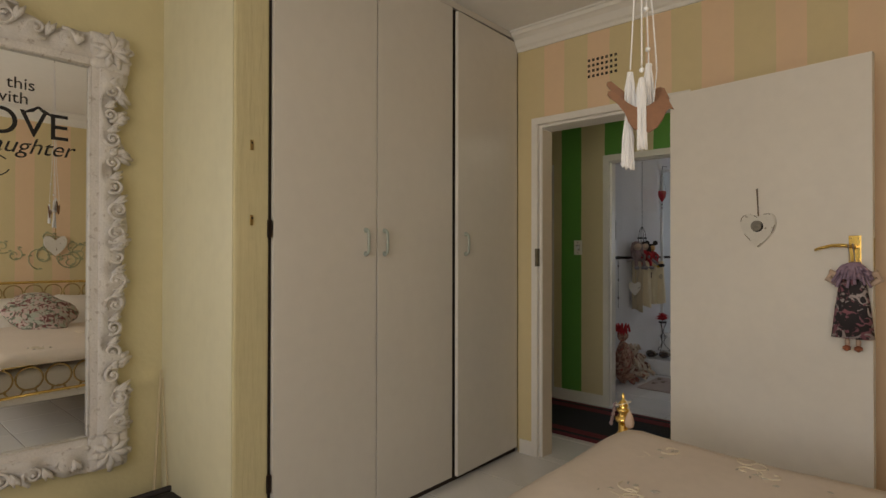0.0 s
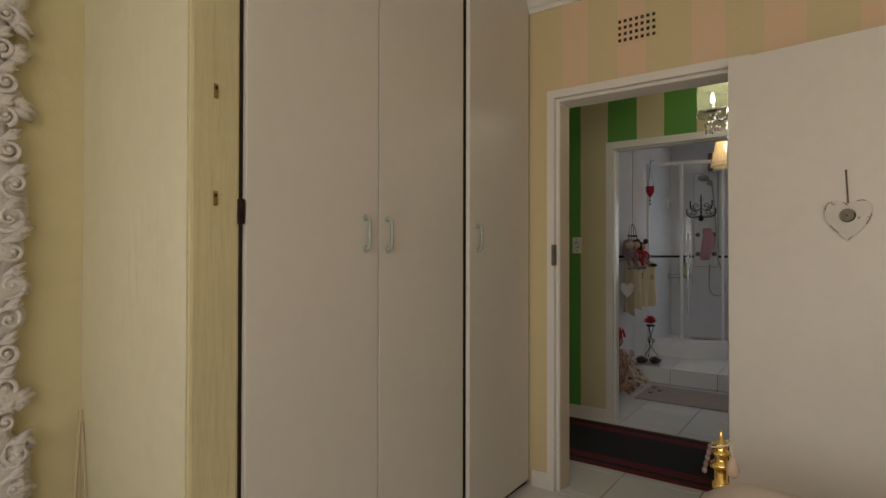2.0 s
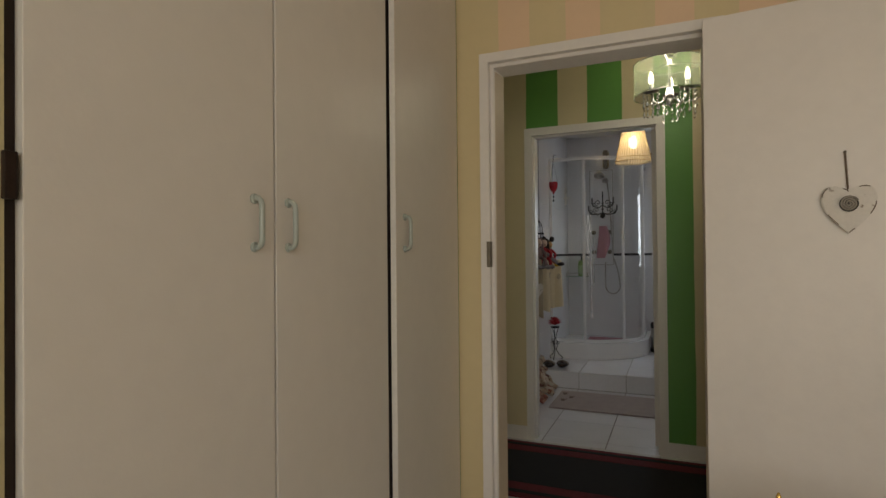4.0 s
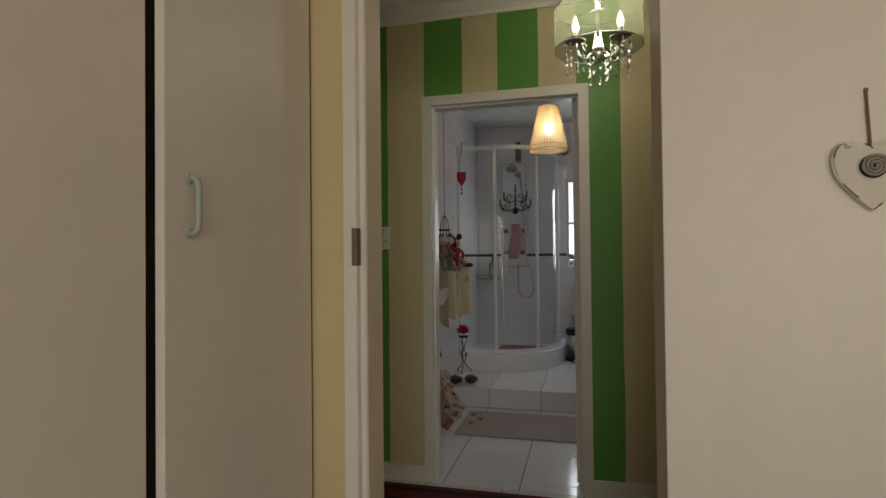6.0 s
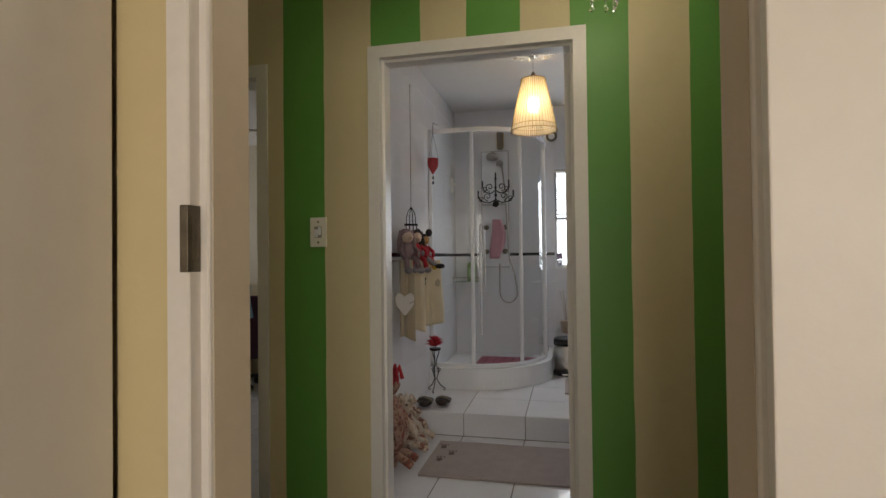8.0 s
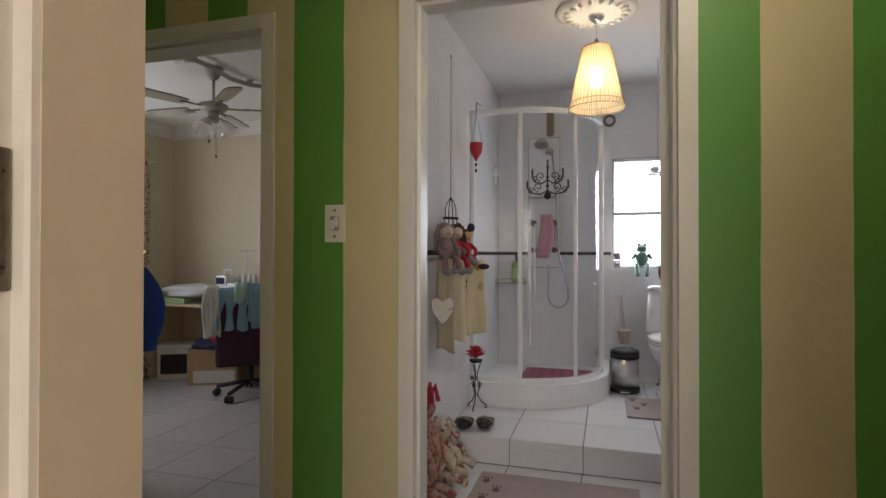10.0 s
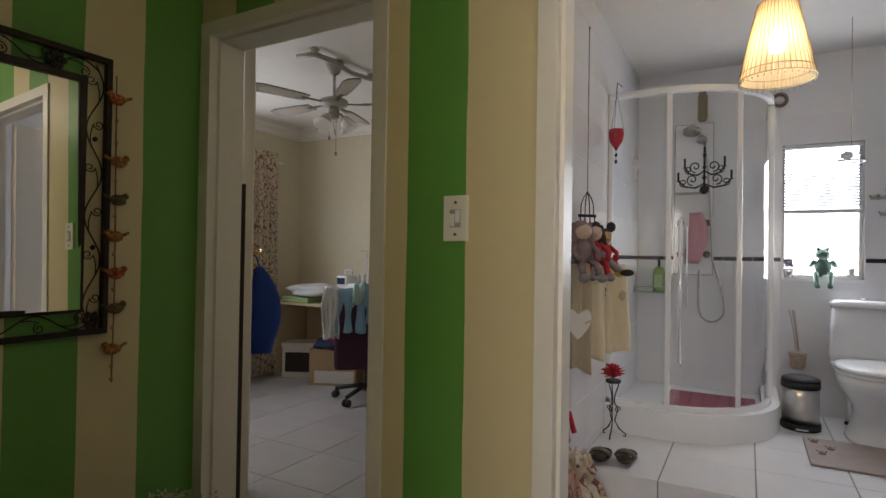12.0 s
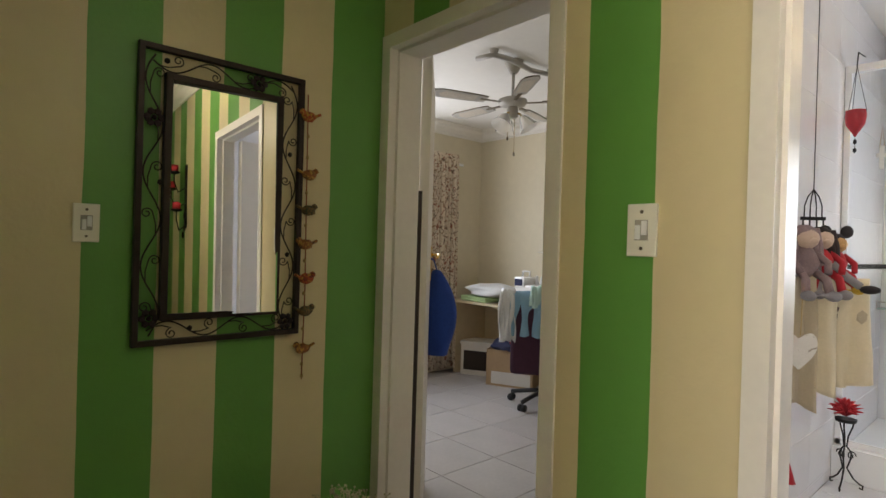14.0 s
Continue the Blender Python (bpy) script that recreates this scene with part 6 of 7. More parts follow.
def bird_garland():
    g_ = thing("bird_garland", (XW + 0.02, 4.045, 0.80), "string of small fabric birds hanging beside the mirror", "garland")
    part("string", tube([(0, 0, 0), (0, 0.004, 0.3), (0, 0, 0.6), (0, -0.004, 0.96)], 0.0022, 5), M_rust, g_)
    rng_ = random.Random(2)
    cols = (M_bird1, M_birddark, M_bird2, M_bird1, M_birddark, M_bird1, M_bird2)
    for k, z in enumerate((0.105, 0.23, 0.34, 0.455, 0.57, 0.69, 0.885)):
        s = 1 if k % 3 else -1
        bm_ = blob(0.013, 0.027, 0.018, (0.008, 0.004 * s, z), None, 2, 0.2, k)
        blob(0.010, 0.012, 0.012, (0.008, 0.026 * s, z + 0.013), bm_, 1)
        tube([(0.008, 0.031 * s, z + 0.011), (0.008, 0.041 * s, z + 0.012)], lambda t: 0.003 * (1 - t) + 0.0006, 5, bm=bm_)
        tube([(0.008, -0.016 * s, z + 0.002), (0.008, -0.04 * s, z + 0.014)], 0.005, 5, bm=bm_)
        part("bird", bm_, cols[k], g_, "small patterned fabric bird", True)
    for z in (0.01, 0.05, 0.17, 0.29, 0.4, 0.52, 0.63, 0.75, 0.82):
        part("bead", blob(0.006, 0.006, 0.008, (0, 0, z), None, 1), M_oldbrass, g_, "", True)


M_birddark = patterned("dark_green_brown_cloth", (0.10, 0.07, 0.03), [(0.05, 0.06, 0.03), (0.20, 0.12, 0.04)], 60)
M_bird1 = patterned("orange_brown_cloth", (0.28, 0.10, 0.03), [(0.12, 0.06, 0.03), (0.45, 0.25, 0.05)], 60)
M_bird2 = patterned("red_orange_cloth", (0.42, 0.08, 0.03), [(0.2, 0.04, 0.03), (0.5, 0.25, 0.05)], 60)
bird_garland()


def dried_flowers():
    v_ = thing("dried_flowers", (-3.16, 4.13, 0), "bunch of pale dried grasses in a dark vase", "plant")
    part("vase", lathe([(0.06, 0), (0.085, 0.05), (0.09, 0.16), (0.05, 0.25), (0.06, 0.28), (0.05, 0.282)], 24), M_brownblack, v_, "dark glazed vase", True)
    rng_ = random.Random(21)
    for grp in range(5):
        bm_ = bmesh.new()
        for k in range(26):
            a, sp = rng_.uniform(0, 6.28), rng_.uniform(0.02, 0.15)
            hgt = rng_.uniform(0.38, 0.47) - sp * 0.35
            tip = Vector((sp * math.cos(a), sp * math.sin(a), hgt))
            tube([(0.02 * math.cos(a), 0.02 * math.sin(a), 0.25), tuple(tip * 0.6 + Vector((0, 0, 0.13))), tuple(tip)], 0.0012, 3, bm=bm_)
            for q in range(3):
                o = Vector((rng_.uniform(-0.02, 0.02), rng_.uniform(-0.02, 0.02), rng_.uniform(-0.012, 0.02)))
                tube([tuple(tip), tuple(tip + o)], 0.0011, 3, bm=bm_)
                blob(0.004, 0.004, 0.004, tuple(tip + o), bm_, 1)
        part("grass_bunch", bm_, M_straw, v_, "", kind="stuff")


M_straw = material("pale_straw", (0.52, 0.50, 0.34), 0.9, vary=0.25, scale=40)
dried_flowers()


def candle_sconce():
    s = thing("candle_sconce", (-0.42, Y2, 1.46), "dark iron wall sconce with red candles", "sconce")
    part("back_plate", box(-0.03, 0.03, -0.008, 0, 0, 0.5, 0.003), M_black, s)
    for x, z in ((-0.09, 0.12), (0.0, 0.42), (0.09, 0.30)):
        arm = part("arm", tube([(0, -0.006, z - 0.1), (x * 0.5, -0.06, z - 0.14), (x, -0.09, z - 0.06), (x, -0.09, z)], 0.005, 6), M_black, s, "", True)
        part("cup", lathe([(0.015, z), (0.04, z + 0.01), (0.042, z + 0.02)], 16, (x, -0.09, 0)), M_black, arm, "", True)
        part("candle", lathe([(0.03, z + 0.012), (0.03, z + 0.07), (0.01, z + 0.075)], 16, (x, -0.09, 0)), M_red, arm, "red candle", True)
    for k in range(4):
        part("leaf", blob(0.02, 0.006, 0.03, (0.04 * math.cos(k * 1.6), -0.012, -0.05 + 0.05 * k), None, 1), M_brownblack, s, "", True)


candle_sconce()

# ---- study ----
M_beech = material("beech_top", (0.55, 0.45, 0.28), 0.5, vary=0.08, scale=12)
M_card = material("brown_cardboard", (0.40, 0.27, 0.15), 0.85, vary=0.08, scale=10, bump=0.2)
M_cardlight = material("white_carton", (0.66, 0.62, 0.56), 0.8, vary=0.05)
M_blue = material("bright_blue_cloth", (0.015, 0.06, 0.34), 0.8, vary=0.2, scale=10, bump=0.4, bump_scale=150)
M_shirt = material("light_blue_shirt", (0.22, 0.38, 0.52), 0.9, vary=0.15, scale=14, bump=0.4, bump_scale=180)
M_shirtwhite = material("white_shirt", (0.66, 0.66, 0.66), 0.9, vary=0.08, scale=10, bump=0.3)
M_purple = material("dark_purple_seat", (0.045, 0.012, 0.03), 0.85, vary=0.2, scale=20, bump=0.3)
M_navy = material("navy_cloth", (0.03, 0.035, 0.08), 0.9, vary=0.2, scale=14)
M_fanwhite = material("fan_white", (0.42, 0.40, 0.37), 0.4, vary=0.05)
M_cane = material("cane_blade", (0.56, 0.50, 0.42), 0.6, vary=0.15, scale=60)
M_curtain = patterned("floral_curtain", (0.70, 0.60, 0.46), [(0.36, 0.24, 0.15), (0.34, 0.14, 0.09), (0.20, 0.14, 0.09)], 17, amount=0.43)
M_mint = material("mint_shirt", (0.40, 0.56, 0.52), 0.9, vary=0.12, scale=14)
M_frost = bpy.data.materials.new("frosted_lampglass")
M_frost.use_nodes = True
_b = M_frost.node_tree.nodes["Principled BSDF"]
_b.inputs["Base Color"].default_value = (0.9, 0.88, 0.86, 1)
_b.inputs["Roughness"].default_value, _b.inputs["Transmission Weight"].default_value, _b.inputs["IOR"].default_value = 0.35, 0.7, 1.2


def ceiling_fan():
    f_ = thing("ceiling_fan", (-4.08, 5.93, C_STUDY), "white ceiling fan with cane blades and frosted glass lamps", "fan")
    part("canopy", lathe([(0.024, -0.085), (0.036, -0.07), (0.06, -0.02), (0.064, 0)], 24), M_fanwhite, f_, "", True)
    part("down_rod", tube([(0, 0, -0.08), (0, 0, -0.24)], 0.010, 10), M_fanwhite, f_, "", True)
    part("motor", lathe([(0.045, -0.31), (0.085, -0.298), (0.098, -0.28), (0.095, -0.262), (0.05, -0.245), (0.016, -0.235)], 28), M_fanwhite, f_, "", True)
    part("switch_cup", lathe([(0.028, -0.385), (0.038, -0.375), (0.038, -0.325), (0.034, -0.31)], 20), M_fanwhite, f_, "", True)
    for k in range(5):
        a = math.radians(34 + 72 * k)
        arm = part("blade_arm", box(0.08, 0.24, -0.014, 0.014, -0.288, -0.282, 0.003, m=pose(0, 0, 0, 0, 0, math.degrees(a))), M_pewter, f_)
        o = [(0.2, -0.04), (0.3, -0.05), (0.52, -0.056), (0.57, -0.04), (0.58, 0.0), (0.57, 0.04), (0.52, 0.056), (0.3, 0.05), (0.2, 0.04)]
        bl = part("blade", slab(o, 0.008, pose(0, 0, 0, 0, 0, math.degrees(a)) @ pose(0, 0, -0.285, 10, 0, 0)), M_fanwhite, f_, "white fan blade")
        o2 = [(0.27, -0.035), (0.5, -0.04), (0.53, 0.0), (0.5, 0.04), (0.27, 0.035)]
        part("blade_edge", tube([(*p, 0.0) for p in o], 0.0045, 5, close=True), M_pewter, bl, "dark blade edging").matrix_basis = pose(0, 0, 0, 0, 0, math.degrees(a)) @ pose(0, 0, -0.281, 10, 0, 0)
        part("cane_inset", slab(o2, 0.011, pose(0, 0, 0, 0, 0, math.degrees(a)) @ pose(0, 0, -0.2865, 10, 0, 0)), M_cane, bl, "woven cane inset")
    for k in range(3):
        a = 0.6 + 2.094 * k
        ca, sa = math.cos(a), math.sin(a)
        arm = part("lamp_arm", tube([(0.02 * ca, 0.02 * sa, -0.355), (0.05 * ca, 0.05 * sa, -0.355), (0.066 * ca, 0.066 * sa, -0.375)], 0.007, 8), M_oldbrass, f_, "", True)
        bm_ = lathe([(0.018, 0), (0.03, -0.015), (0.05, -0.06), (0.07, -0.095)], 20, cap=False)
        bmesh.ops.transform(bm_, matrix=pose(0.066 * ca, 0.066 * sa, -0.372, 0, 0, math.degrees(a)) @ pose(0, 0, 0, 0, -32, 0), verts=bm_.verts)
        part("lamp_shade", bm_, M_frost, arm, "frosted glass tulip shade", True)
    for x, L in ((-0.02, 0.10), (0.04, 0.21)):
        part("pull_chain", tube([(x, -0.02, -0.4), (x, -0.02, -0.41 - L)], 0.0022, 5), M_oldbrass, f_)
        part("chain_knob", blob(0.008, 0.008, 0.016, (x, -0.02, -0.42 - L), None, 1), M_pewter, f_, "", True)


ceiling_fan()
cb = thing("ceiling_light_bar", (-4.01, 5.82, C_STUDY), "curved white spotlight bar fixed to the ceiling", "ceiling lamp")
BAR = [(-0.15, -0.16, -0.035), (-0.02, -0.14, -0.035), (0.00, 0.00, -0.035), (-0.04, 0.25, -0.035), (0.00, 0.42, -0.035), (0.11, 0.52, -0.035)]
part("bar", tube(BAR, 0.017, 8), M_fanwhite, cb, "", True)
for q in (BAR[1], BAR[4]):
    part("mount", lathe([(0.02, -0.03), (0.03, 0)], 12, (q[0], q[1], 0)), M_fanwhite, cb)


def curtain():
    c_ = thing("curtain", (-5.7, 6.78, 0), "floor-length floral curtain with a gathered heading", "curtain")
    bm_ = bmesh.new()
    rows = []
    n = 60
    for z in (0.05, 0.5, 1.0, 1.5, 1.95, 2.07, 2.12, 2.2):
        fl_ = 0.05 if z < 2 else 0.022
        sp = 1.0 if z < 2 else 0.98
        rows.append([bm_.verts.new((fl_ * math.sin(i * 1.05) + 0.012 * math.sin(i * 0.37 + z), (-0.28 + 0.5 * i / n) * sp, z)) for i in range(n + 1)])
    for a, b_ in zip(rows, rows[1:]):
        for i in range(n):
            bm_.faces.new((a[i], a[i + 1], b_[i + 1], b_[i]))
    o = part("drape", bm_, M_curtain, c_, "", True)
    o.modifiers.new("thick", "SOLIDIFY").thickness = 0.004
    part("rail", box(-0.045, -0.025, -1.8, 0.3, 2.1, 2.125, 0.003), M_white, c_, "white curtain rail")


curtain()
w3 = tagged(new("window_2"), "white framed study window behind the curtain", "window", "", "structure")
for r in ((-5.87, -5.84, 5.0, 5.05, 0.85, 2.15), (-5.87, -5.84, 6.45, 6.5, 0.85, 2.15), (-5.87, -5.84, 5.05, 6.45, 0.85, 0.9), (-5.87, -5.84, 5.05, 6.45, 2.1, 2.15), (-5.87, -5.84, 5.72, 5.78, 0.9, 2.1)):
    part("window_frame", box(*r, 0.003), M_white, w3)
w4 = tagged(new("window_3"), "wide white framed bedroom window", "window", "", "structure")
for r in ((-1.55, -1.5, -1.65, -1.61, 0.85, 2.25), (1.2, 1.25, -1.65, -1.61, 0.85, 2.25), (-1.5, 1.2, -1.65, -1.61, 0.85, 0.9), (-1.5, 1.2, -1.65, -1.61, 2.2, 2.25), (-0.18, -0.12, -1.65, -1.61, 0.9, 2.2)):
    part("window_frame", box(*r, 0.003), M_white, w4)

tb = thing("work_table", (-4.75, 7.16, 0), "long pale wooden work table against the study wall", "table")
part("tabletop", box(-0.95, 1.2, -0.24, 0.25, 0.715, 0.74, 0.003), M_beech, tb, "pale beech tabletop")
for x in (-0.92, 0.2, 1.14):
    part("panel_leg", box(x, x + 0.025, -0.2, 0.24, 0, 0.715, 0.002), M_beech, tb)
part("back_panel", box(-0.92, 1.14, 0.225, 0.24, 0.2, 0.715), M_beech, tb)


def folded(name, place, w, d, n, mat, label, seed):
    f_ = thing(name, place, label, "linen")
    for k in range(n):
        bm_ = box(-w / 2, w / 2, -d / 2, d / 2, 0.028 * k, 0.028 * k + 0.027, 0.011)
        for v in bm_.verts:
            v.co.z += 0.012 * noise.noise(Vector((v.co.x * 5, v.co.y * 5, seed + k)))
        part("fold", bm_, mat, f_, "", True)


folded("folded_towels", (-5.40, 7.08, 0.74), 0.34, 0.28, 2, M_lime, "pale green folded towels on the table", 1)
pl = thing("bed_pillow", (-5.27, 7.1, 0.80), "rumpled white pillow lying on folded towels", "pillow")
part("pillow", blob(0.31, 0.2, 0.068, (0, 0, 0.05), None, 3, 0.35, 7), M_shirtwhite, pl, "", True)
pm = thing("sewing_machine", (-4.79, 7.12, 0.74), "white overlocker sewing machine with thread cones", "sewing machine")
part("body", box(-0.16, 0.12, -0.09, 0.09, 0, 0.2, 0.02), M_white, pm)
part("head", box(-0.16, -0.04, -0.1, 0.09, 0.17, 0.27, 0.015), M_white, pm)
part("thread_stand", tube([(0.06, 0.06, 0.18), (0.06, 0.06, 0.50)], 0.006, 6), M_white, pm)
part("thread_guide", tube([(-0.02, 0.06, 0.5), (0.18, 0.06, 0.5)], 0.004, 6), M_chrome, pm)
part("carry_handle", tube([(-0.14, 0, 0.27), (-0.14, 0, 0.32), (-0.06, 0, 0.32), (-0.06, 0, 0.27)], 0.01, 6), M_white, pm, "", True)
for x in (0.0, 0.06, 0.12, 0.18):
    part("thread_cone", lathe([(0.022, 0.2), (0.012, 0.28), (0.004, 0.285)], 12, (x, 0.03, 0)), M_shirtwhite, pm, "", True)
part("dial", box(-0.15, -0.06, -0.104, -0.099, 0.19, 0.25, 0.002), M_navy, pm)


def carton(place, w, d, h, turn, mat, label, dark=False):
    c_ = thing("storage_box", place, label, "box", "", turn)
    t_ = 0.006
    for r in ((-w / 2, w / 2, -d / 2, -d / 2 + t_, 0, h), (-w / 2, w / 2, d / 2 - t_, d / 2, 0, h), (-w / 2, -w / 2 + t_, -d / 2 + t_, d / 2 - t_, 0, h), (w / 2 - t_, w / 2, -d / 2 + t_, d / 2 - t_, 0, h), (-w / 2 + t_, w / 2 - t_, -d / 2 + t_, d / 2 - t_, 0, t_)):
        part("side", box(*r), mat, c_)
    if dark:
        part("front_opening", box(-w / 2 + 0.03, w / 2 - 0.05, -d / 2 - 0.004, -d / 2 - 0.001, 0.05, h - 0.06), M_dark, c_, "black front panel")
        part("lid", box(-w / 2 - 0.01, w / 2 + 0.01, -d / 2 - 0.01, d / 2 + 0.01, h + 0.001, h + 0.03, 0.004), mat, c_)
    else:
        part("label_panel", box(-w / 2 + 0.05, w / 2 - 0.02, -d / 2 - 0.003, -d / 2 - 0.001, 0.02, h * 0.4), M_cardlight, c_, "white printed band")
    return c_


carton((-4.99, 7.1, 0), 0.44, 0.3, 0.33, 24, M_card, "open brown cardboard box full of clothes under the table")
carton((-5.50, 7.17, 0), 0.32, 0.26, 0.3, 28, M_cardlight, "white box with a black front under the table", True)
for nm, mat, pos, r, lab in (("red_garment", M_red, (-4.93, 7.1, 0.36), (0.19, 0.14, 0.11), "bundled red garment on top of the box"), ("navy_garment", M_navy, (-5.0, 7.04, 0.32), (0.2, 0.13, 0.06), "bundled navy garment on the box")):
    g_ = thing(nm, pos, lab, "clothes")
    part("bundle", blob(*r, (0, 0, r[2] * 0.6), None, 3, 0.5, 3), mat, g_, "", True)


def office_chair():
    c_ = thing("office_chair", (-4.375, 6.76, 0), "dark purple swivel office chair draped with shirts", "chair", "", 38)
    part("seat", box(-0.26, 0.26, -0.22, 0.24, 0.37, 0.49, 0.04), M_purple, c_, "", True)
    bm_ = box(-0.27, 0.27, -0.30, -0.22, 0.30, 0.87, 0.035)
    part("backrest", bm_, M_purple, c_, "dark purple upholstered back", True)
    part("back_bar", box(-0.03, 0.03, -0.25, -0.22, 0.4, 0.55, 0.005), M_rubber, c_)
    part("gas_lift", lathe([(0.03, 0.1), (0.03, 0.3), (0.02, 0.3), (0.02, 0.44)], 14), M_rubber, c_)
    for k in range(5):
        a = 2 * math.pi * k / 5 + 0.3
        ca, sa = math.cos(a), math.sin(a)
        lg = part("leg", tube([(0.03 * ca, 0.03 * sa, 0.12), (0.16 * ca, 0.16 * sa, 0.1), (0.28 * ca, 0.28 * sa, 0.075)], 0.018, 8), M_rubber, c_, "", True)
        wh = bmesh.new()
        for s in (-0.018, 0.018):
            l2 = lathe([(0.028, -0.01), (0.03, 0), (0.028, 0.01)], 14)
            bmesh.ops.transform(l2, matrix=pose(0.28 * ca - s * sa, 0.28 * sa + s * ca, 0.03, 90, 0, math.degrees(a)), verts=l2.verts)
            me_ = bpy.data.meshes.new("t")
            l2.to_mesh(me_)
            l2.free()
            wh.from_mesh(me_)
            bpy.data.meshes.remove(me_)
        part("castor", wh, M_rubber, lg, "", True)


office_chair()


def draped(name, place, w, h, d, mat, label, seed, turn):
    t_ = thing(name, place, label, "shirt", "shirts over the chair", turn)
    bm_ = bmesh.new()
    prof = []
    for i in range(23):
        u = i / 22
        if u < 0.42:
            prof.append((-d, -h * (1 - u / 0.42)))
        elif u > 0.58:
            prof.append((d, -h * 0.8 * ((u - 0.58) / 0.42)))
        else:
            a = (u - 0.42) / 0.16 * math.pi
            prof.append((-d * math.cos(a), d * math.sin(a)))
    rows = []
    for y, z in prof:
        rows.append([bm_.verts.new((-w / 2 + w * j / 18 + 0.012 * math.sin(z * 14 + j), y + 0.022 * math.sin(j * 1.3 + seed) * min(1, abs(z) * 5 + 0.2) * (1 if y > 0 else -1), z + 0.03 * noise.noise(Vector((j * 0.35, z * 2, seed))))) for j in range(19)])
    for a, b_ in zip(rows, rows[1:]):
        for j in range(18):
            bm_.faces.new((a[j], a[j + 1], b_[j + 1], b_[j]))
    o = part("shirt", bm_, mat, t_, "", True)
    o.modifiers.new("thick", "SOLIDIFY").thickness = 0.006


cpose = pose(-4.375, 6.76, 0, 0, 0, 38)
for dx, z, w, h, mat, lab, sd in ((-0.09, 0.895, 0.36, 0.29, M_shirt, "light blue shirt draped over the chair back", 1), (-0.30, 0.90, 0.12, 0.34, M_shirtwhite, "white shirt draped over the chair back", 2), (0.07, 0.915, 0.22, 0.25, M_shirt, "blue chequered shirt draped over the chair back", 3), (-0.08, 0.925, 0.1, 0.1, M_mint, "pale mint shirt draped over the chair back", 5)):
    q = cpose @ Vector((dx, -0.26, z))
    draped("draped_shirt", tuple(q), w, h, 0.05, mat, lab, sd, 38)

# blue garment hanging on the open study door
gm = thing("blue_garment", (-3.805, 5.055, 1.14), "bright blue garment bag hanging on the study door", "clothes")
bm = bmesh.new()
rows = []
for i in range(15):
    t = i / 14
    w = 0.02 + 0.115 * math.sin(t ** 0.9 * 2.6)
    rows.append([bm.verts.new((w * math.cos(a) * (1 + 0.06 * math.sin(5 * a + t * 3)), 0.7 * w * math.sin(a), -0.41 * t - 0.03 * (t > 0.99))) for a in [2 * math.pi * k / 18 for k in range(18)]])
for a, b_ in zip(rows, rows[1:]):
    for i in range(18):
        bm.faces.new((a[i], a[(i + 1) % 18], b_[(i + 1) % 18], b_[i]))
bm.faces.new(rows[0])
bm.faces.new(rows[-1][::-1])
part("cloth", bm, M_blue, gm, "", True)
part("loop", tube([(0, 0, 0), (0.02, -0.04, 0.05), (0.01, -0.07, 0.07)], 0.004, 5), M_blue, gm)

# ---- bedroom: smaller things ----
vent = thing("wall_vent", (-1.445, Y1, 2.336), "painted wall vent with rows of small square holes", "vent")
part("vent_plate", box(-0.105, 0.105, -0.004, 0, -0.066, 0.066, 0.001), M_bedN, vent)
for i in range(7):
    for j in range(4):
        x, z = -0.081 + 0.027 * i, -0.0465 + 0.031 * j
        # no real opening: a near-black block paints the shade inside each hole
        part("hole", box(x - 0.0072, x + 0.0072, -0.0055, -0.0035, z - 0.0075, z + 0.0075), M_dark, vent)

M_wornbrown = material("worn_brown_edge", (0.17, 0.12, 0.08), 0.8, vary=0.3, scale=60)
M_rosegrey = material("grey_carved_wood", (0.30, 0.27, 0.23), 0.7, vary=0.25, scale=50)
# heart plaque on the bedroom door: built in the door's own frame
hp = thing("heart_plaque", (0, 0, 0), "distressed white wooden heart with a carved rose on the door", "ornament")
hp.matrix_world = pose(-1.036, 2.948, 0.008, 0, 0, -7.5) @ pose(0.413, -0.021, 1.361)
part("heart", slab(heart(0.146, 0.15, 36, 4.0), 0.018, pose(0, 0, 0, 90, 0, 0), None, 0.004), M_whitewood, hp)
rim_ = heart(0.140, 0.144, 60, 4.0)
for k in range(0, 60, 10):
    part("worn_edge", tube([(x, -0.018 - 0.0006 * (i % 2), z) for i, (x, z) in enumerate(rim_[k:k + 5])], 0.0015, 5), M_wornbrown, hp, "dark worn edge")
bm = lathe([(0.025, 0.018), (0.025, 0.022), (0.021, 0.026)], 24)
bmesh.ops.transform(bm, matrix=pose(0, 0, 0.018, 90, 0, 0), verts=bm.verts)
rose = part("rose", bm, M_black, hp, "grey carved rose", True)
part("petals", tube([(a, -0.028 - 0.003 * (i / 40), b_ + 0.018) for i, (a, b_) in enumerate(spiral(0, 0, 0.024, 0.002, 0.4, 3.2, 40))], 0.0036, 5), M_rosegrey, rose, "", True)
part("cord", tube([(0, -0.004, 0.06), (-0.006, -0.004, 0.182)], 0.003, 6), M_wornbrown, hp, "brown cord")
part("nail", blob(0.005, 0.006, 0.005, (-0.006, -0.004, 0.185), None, 1), M_pewter, hp)

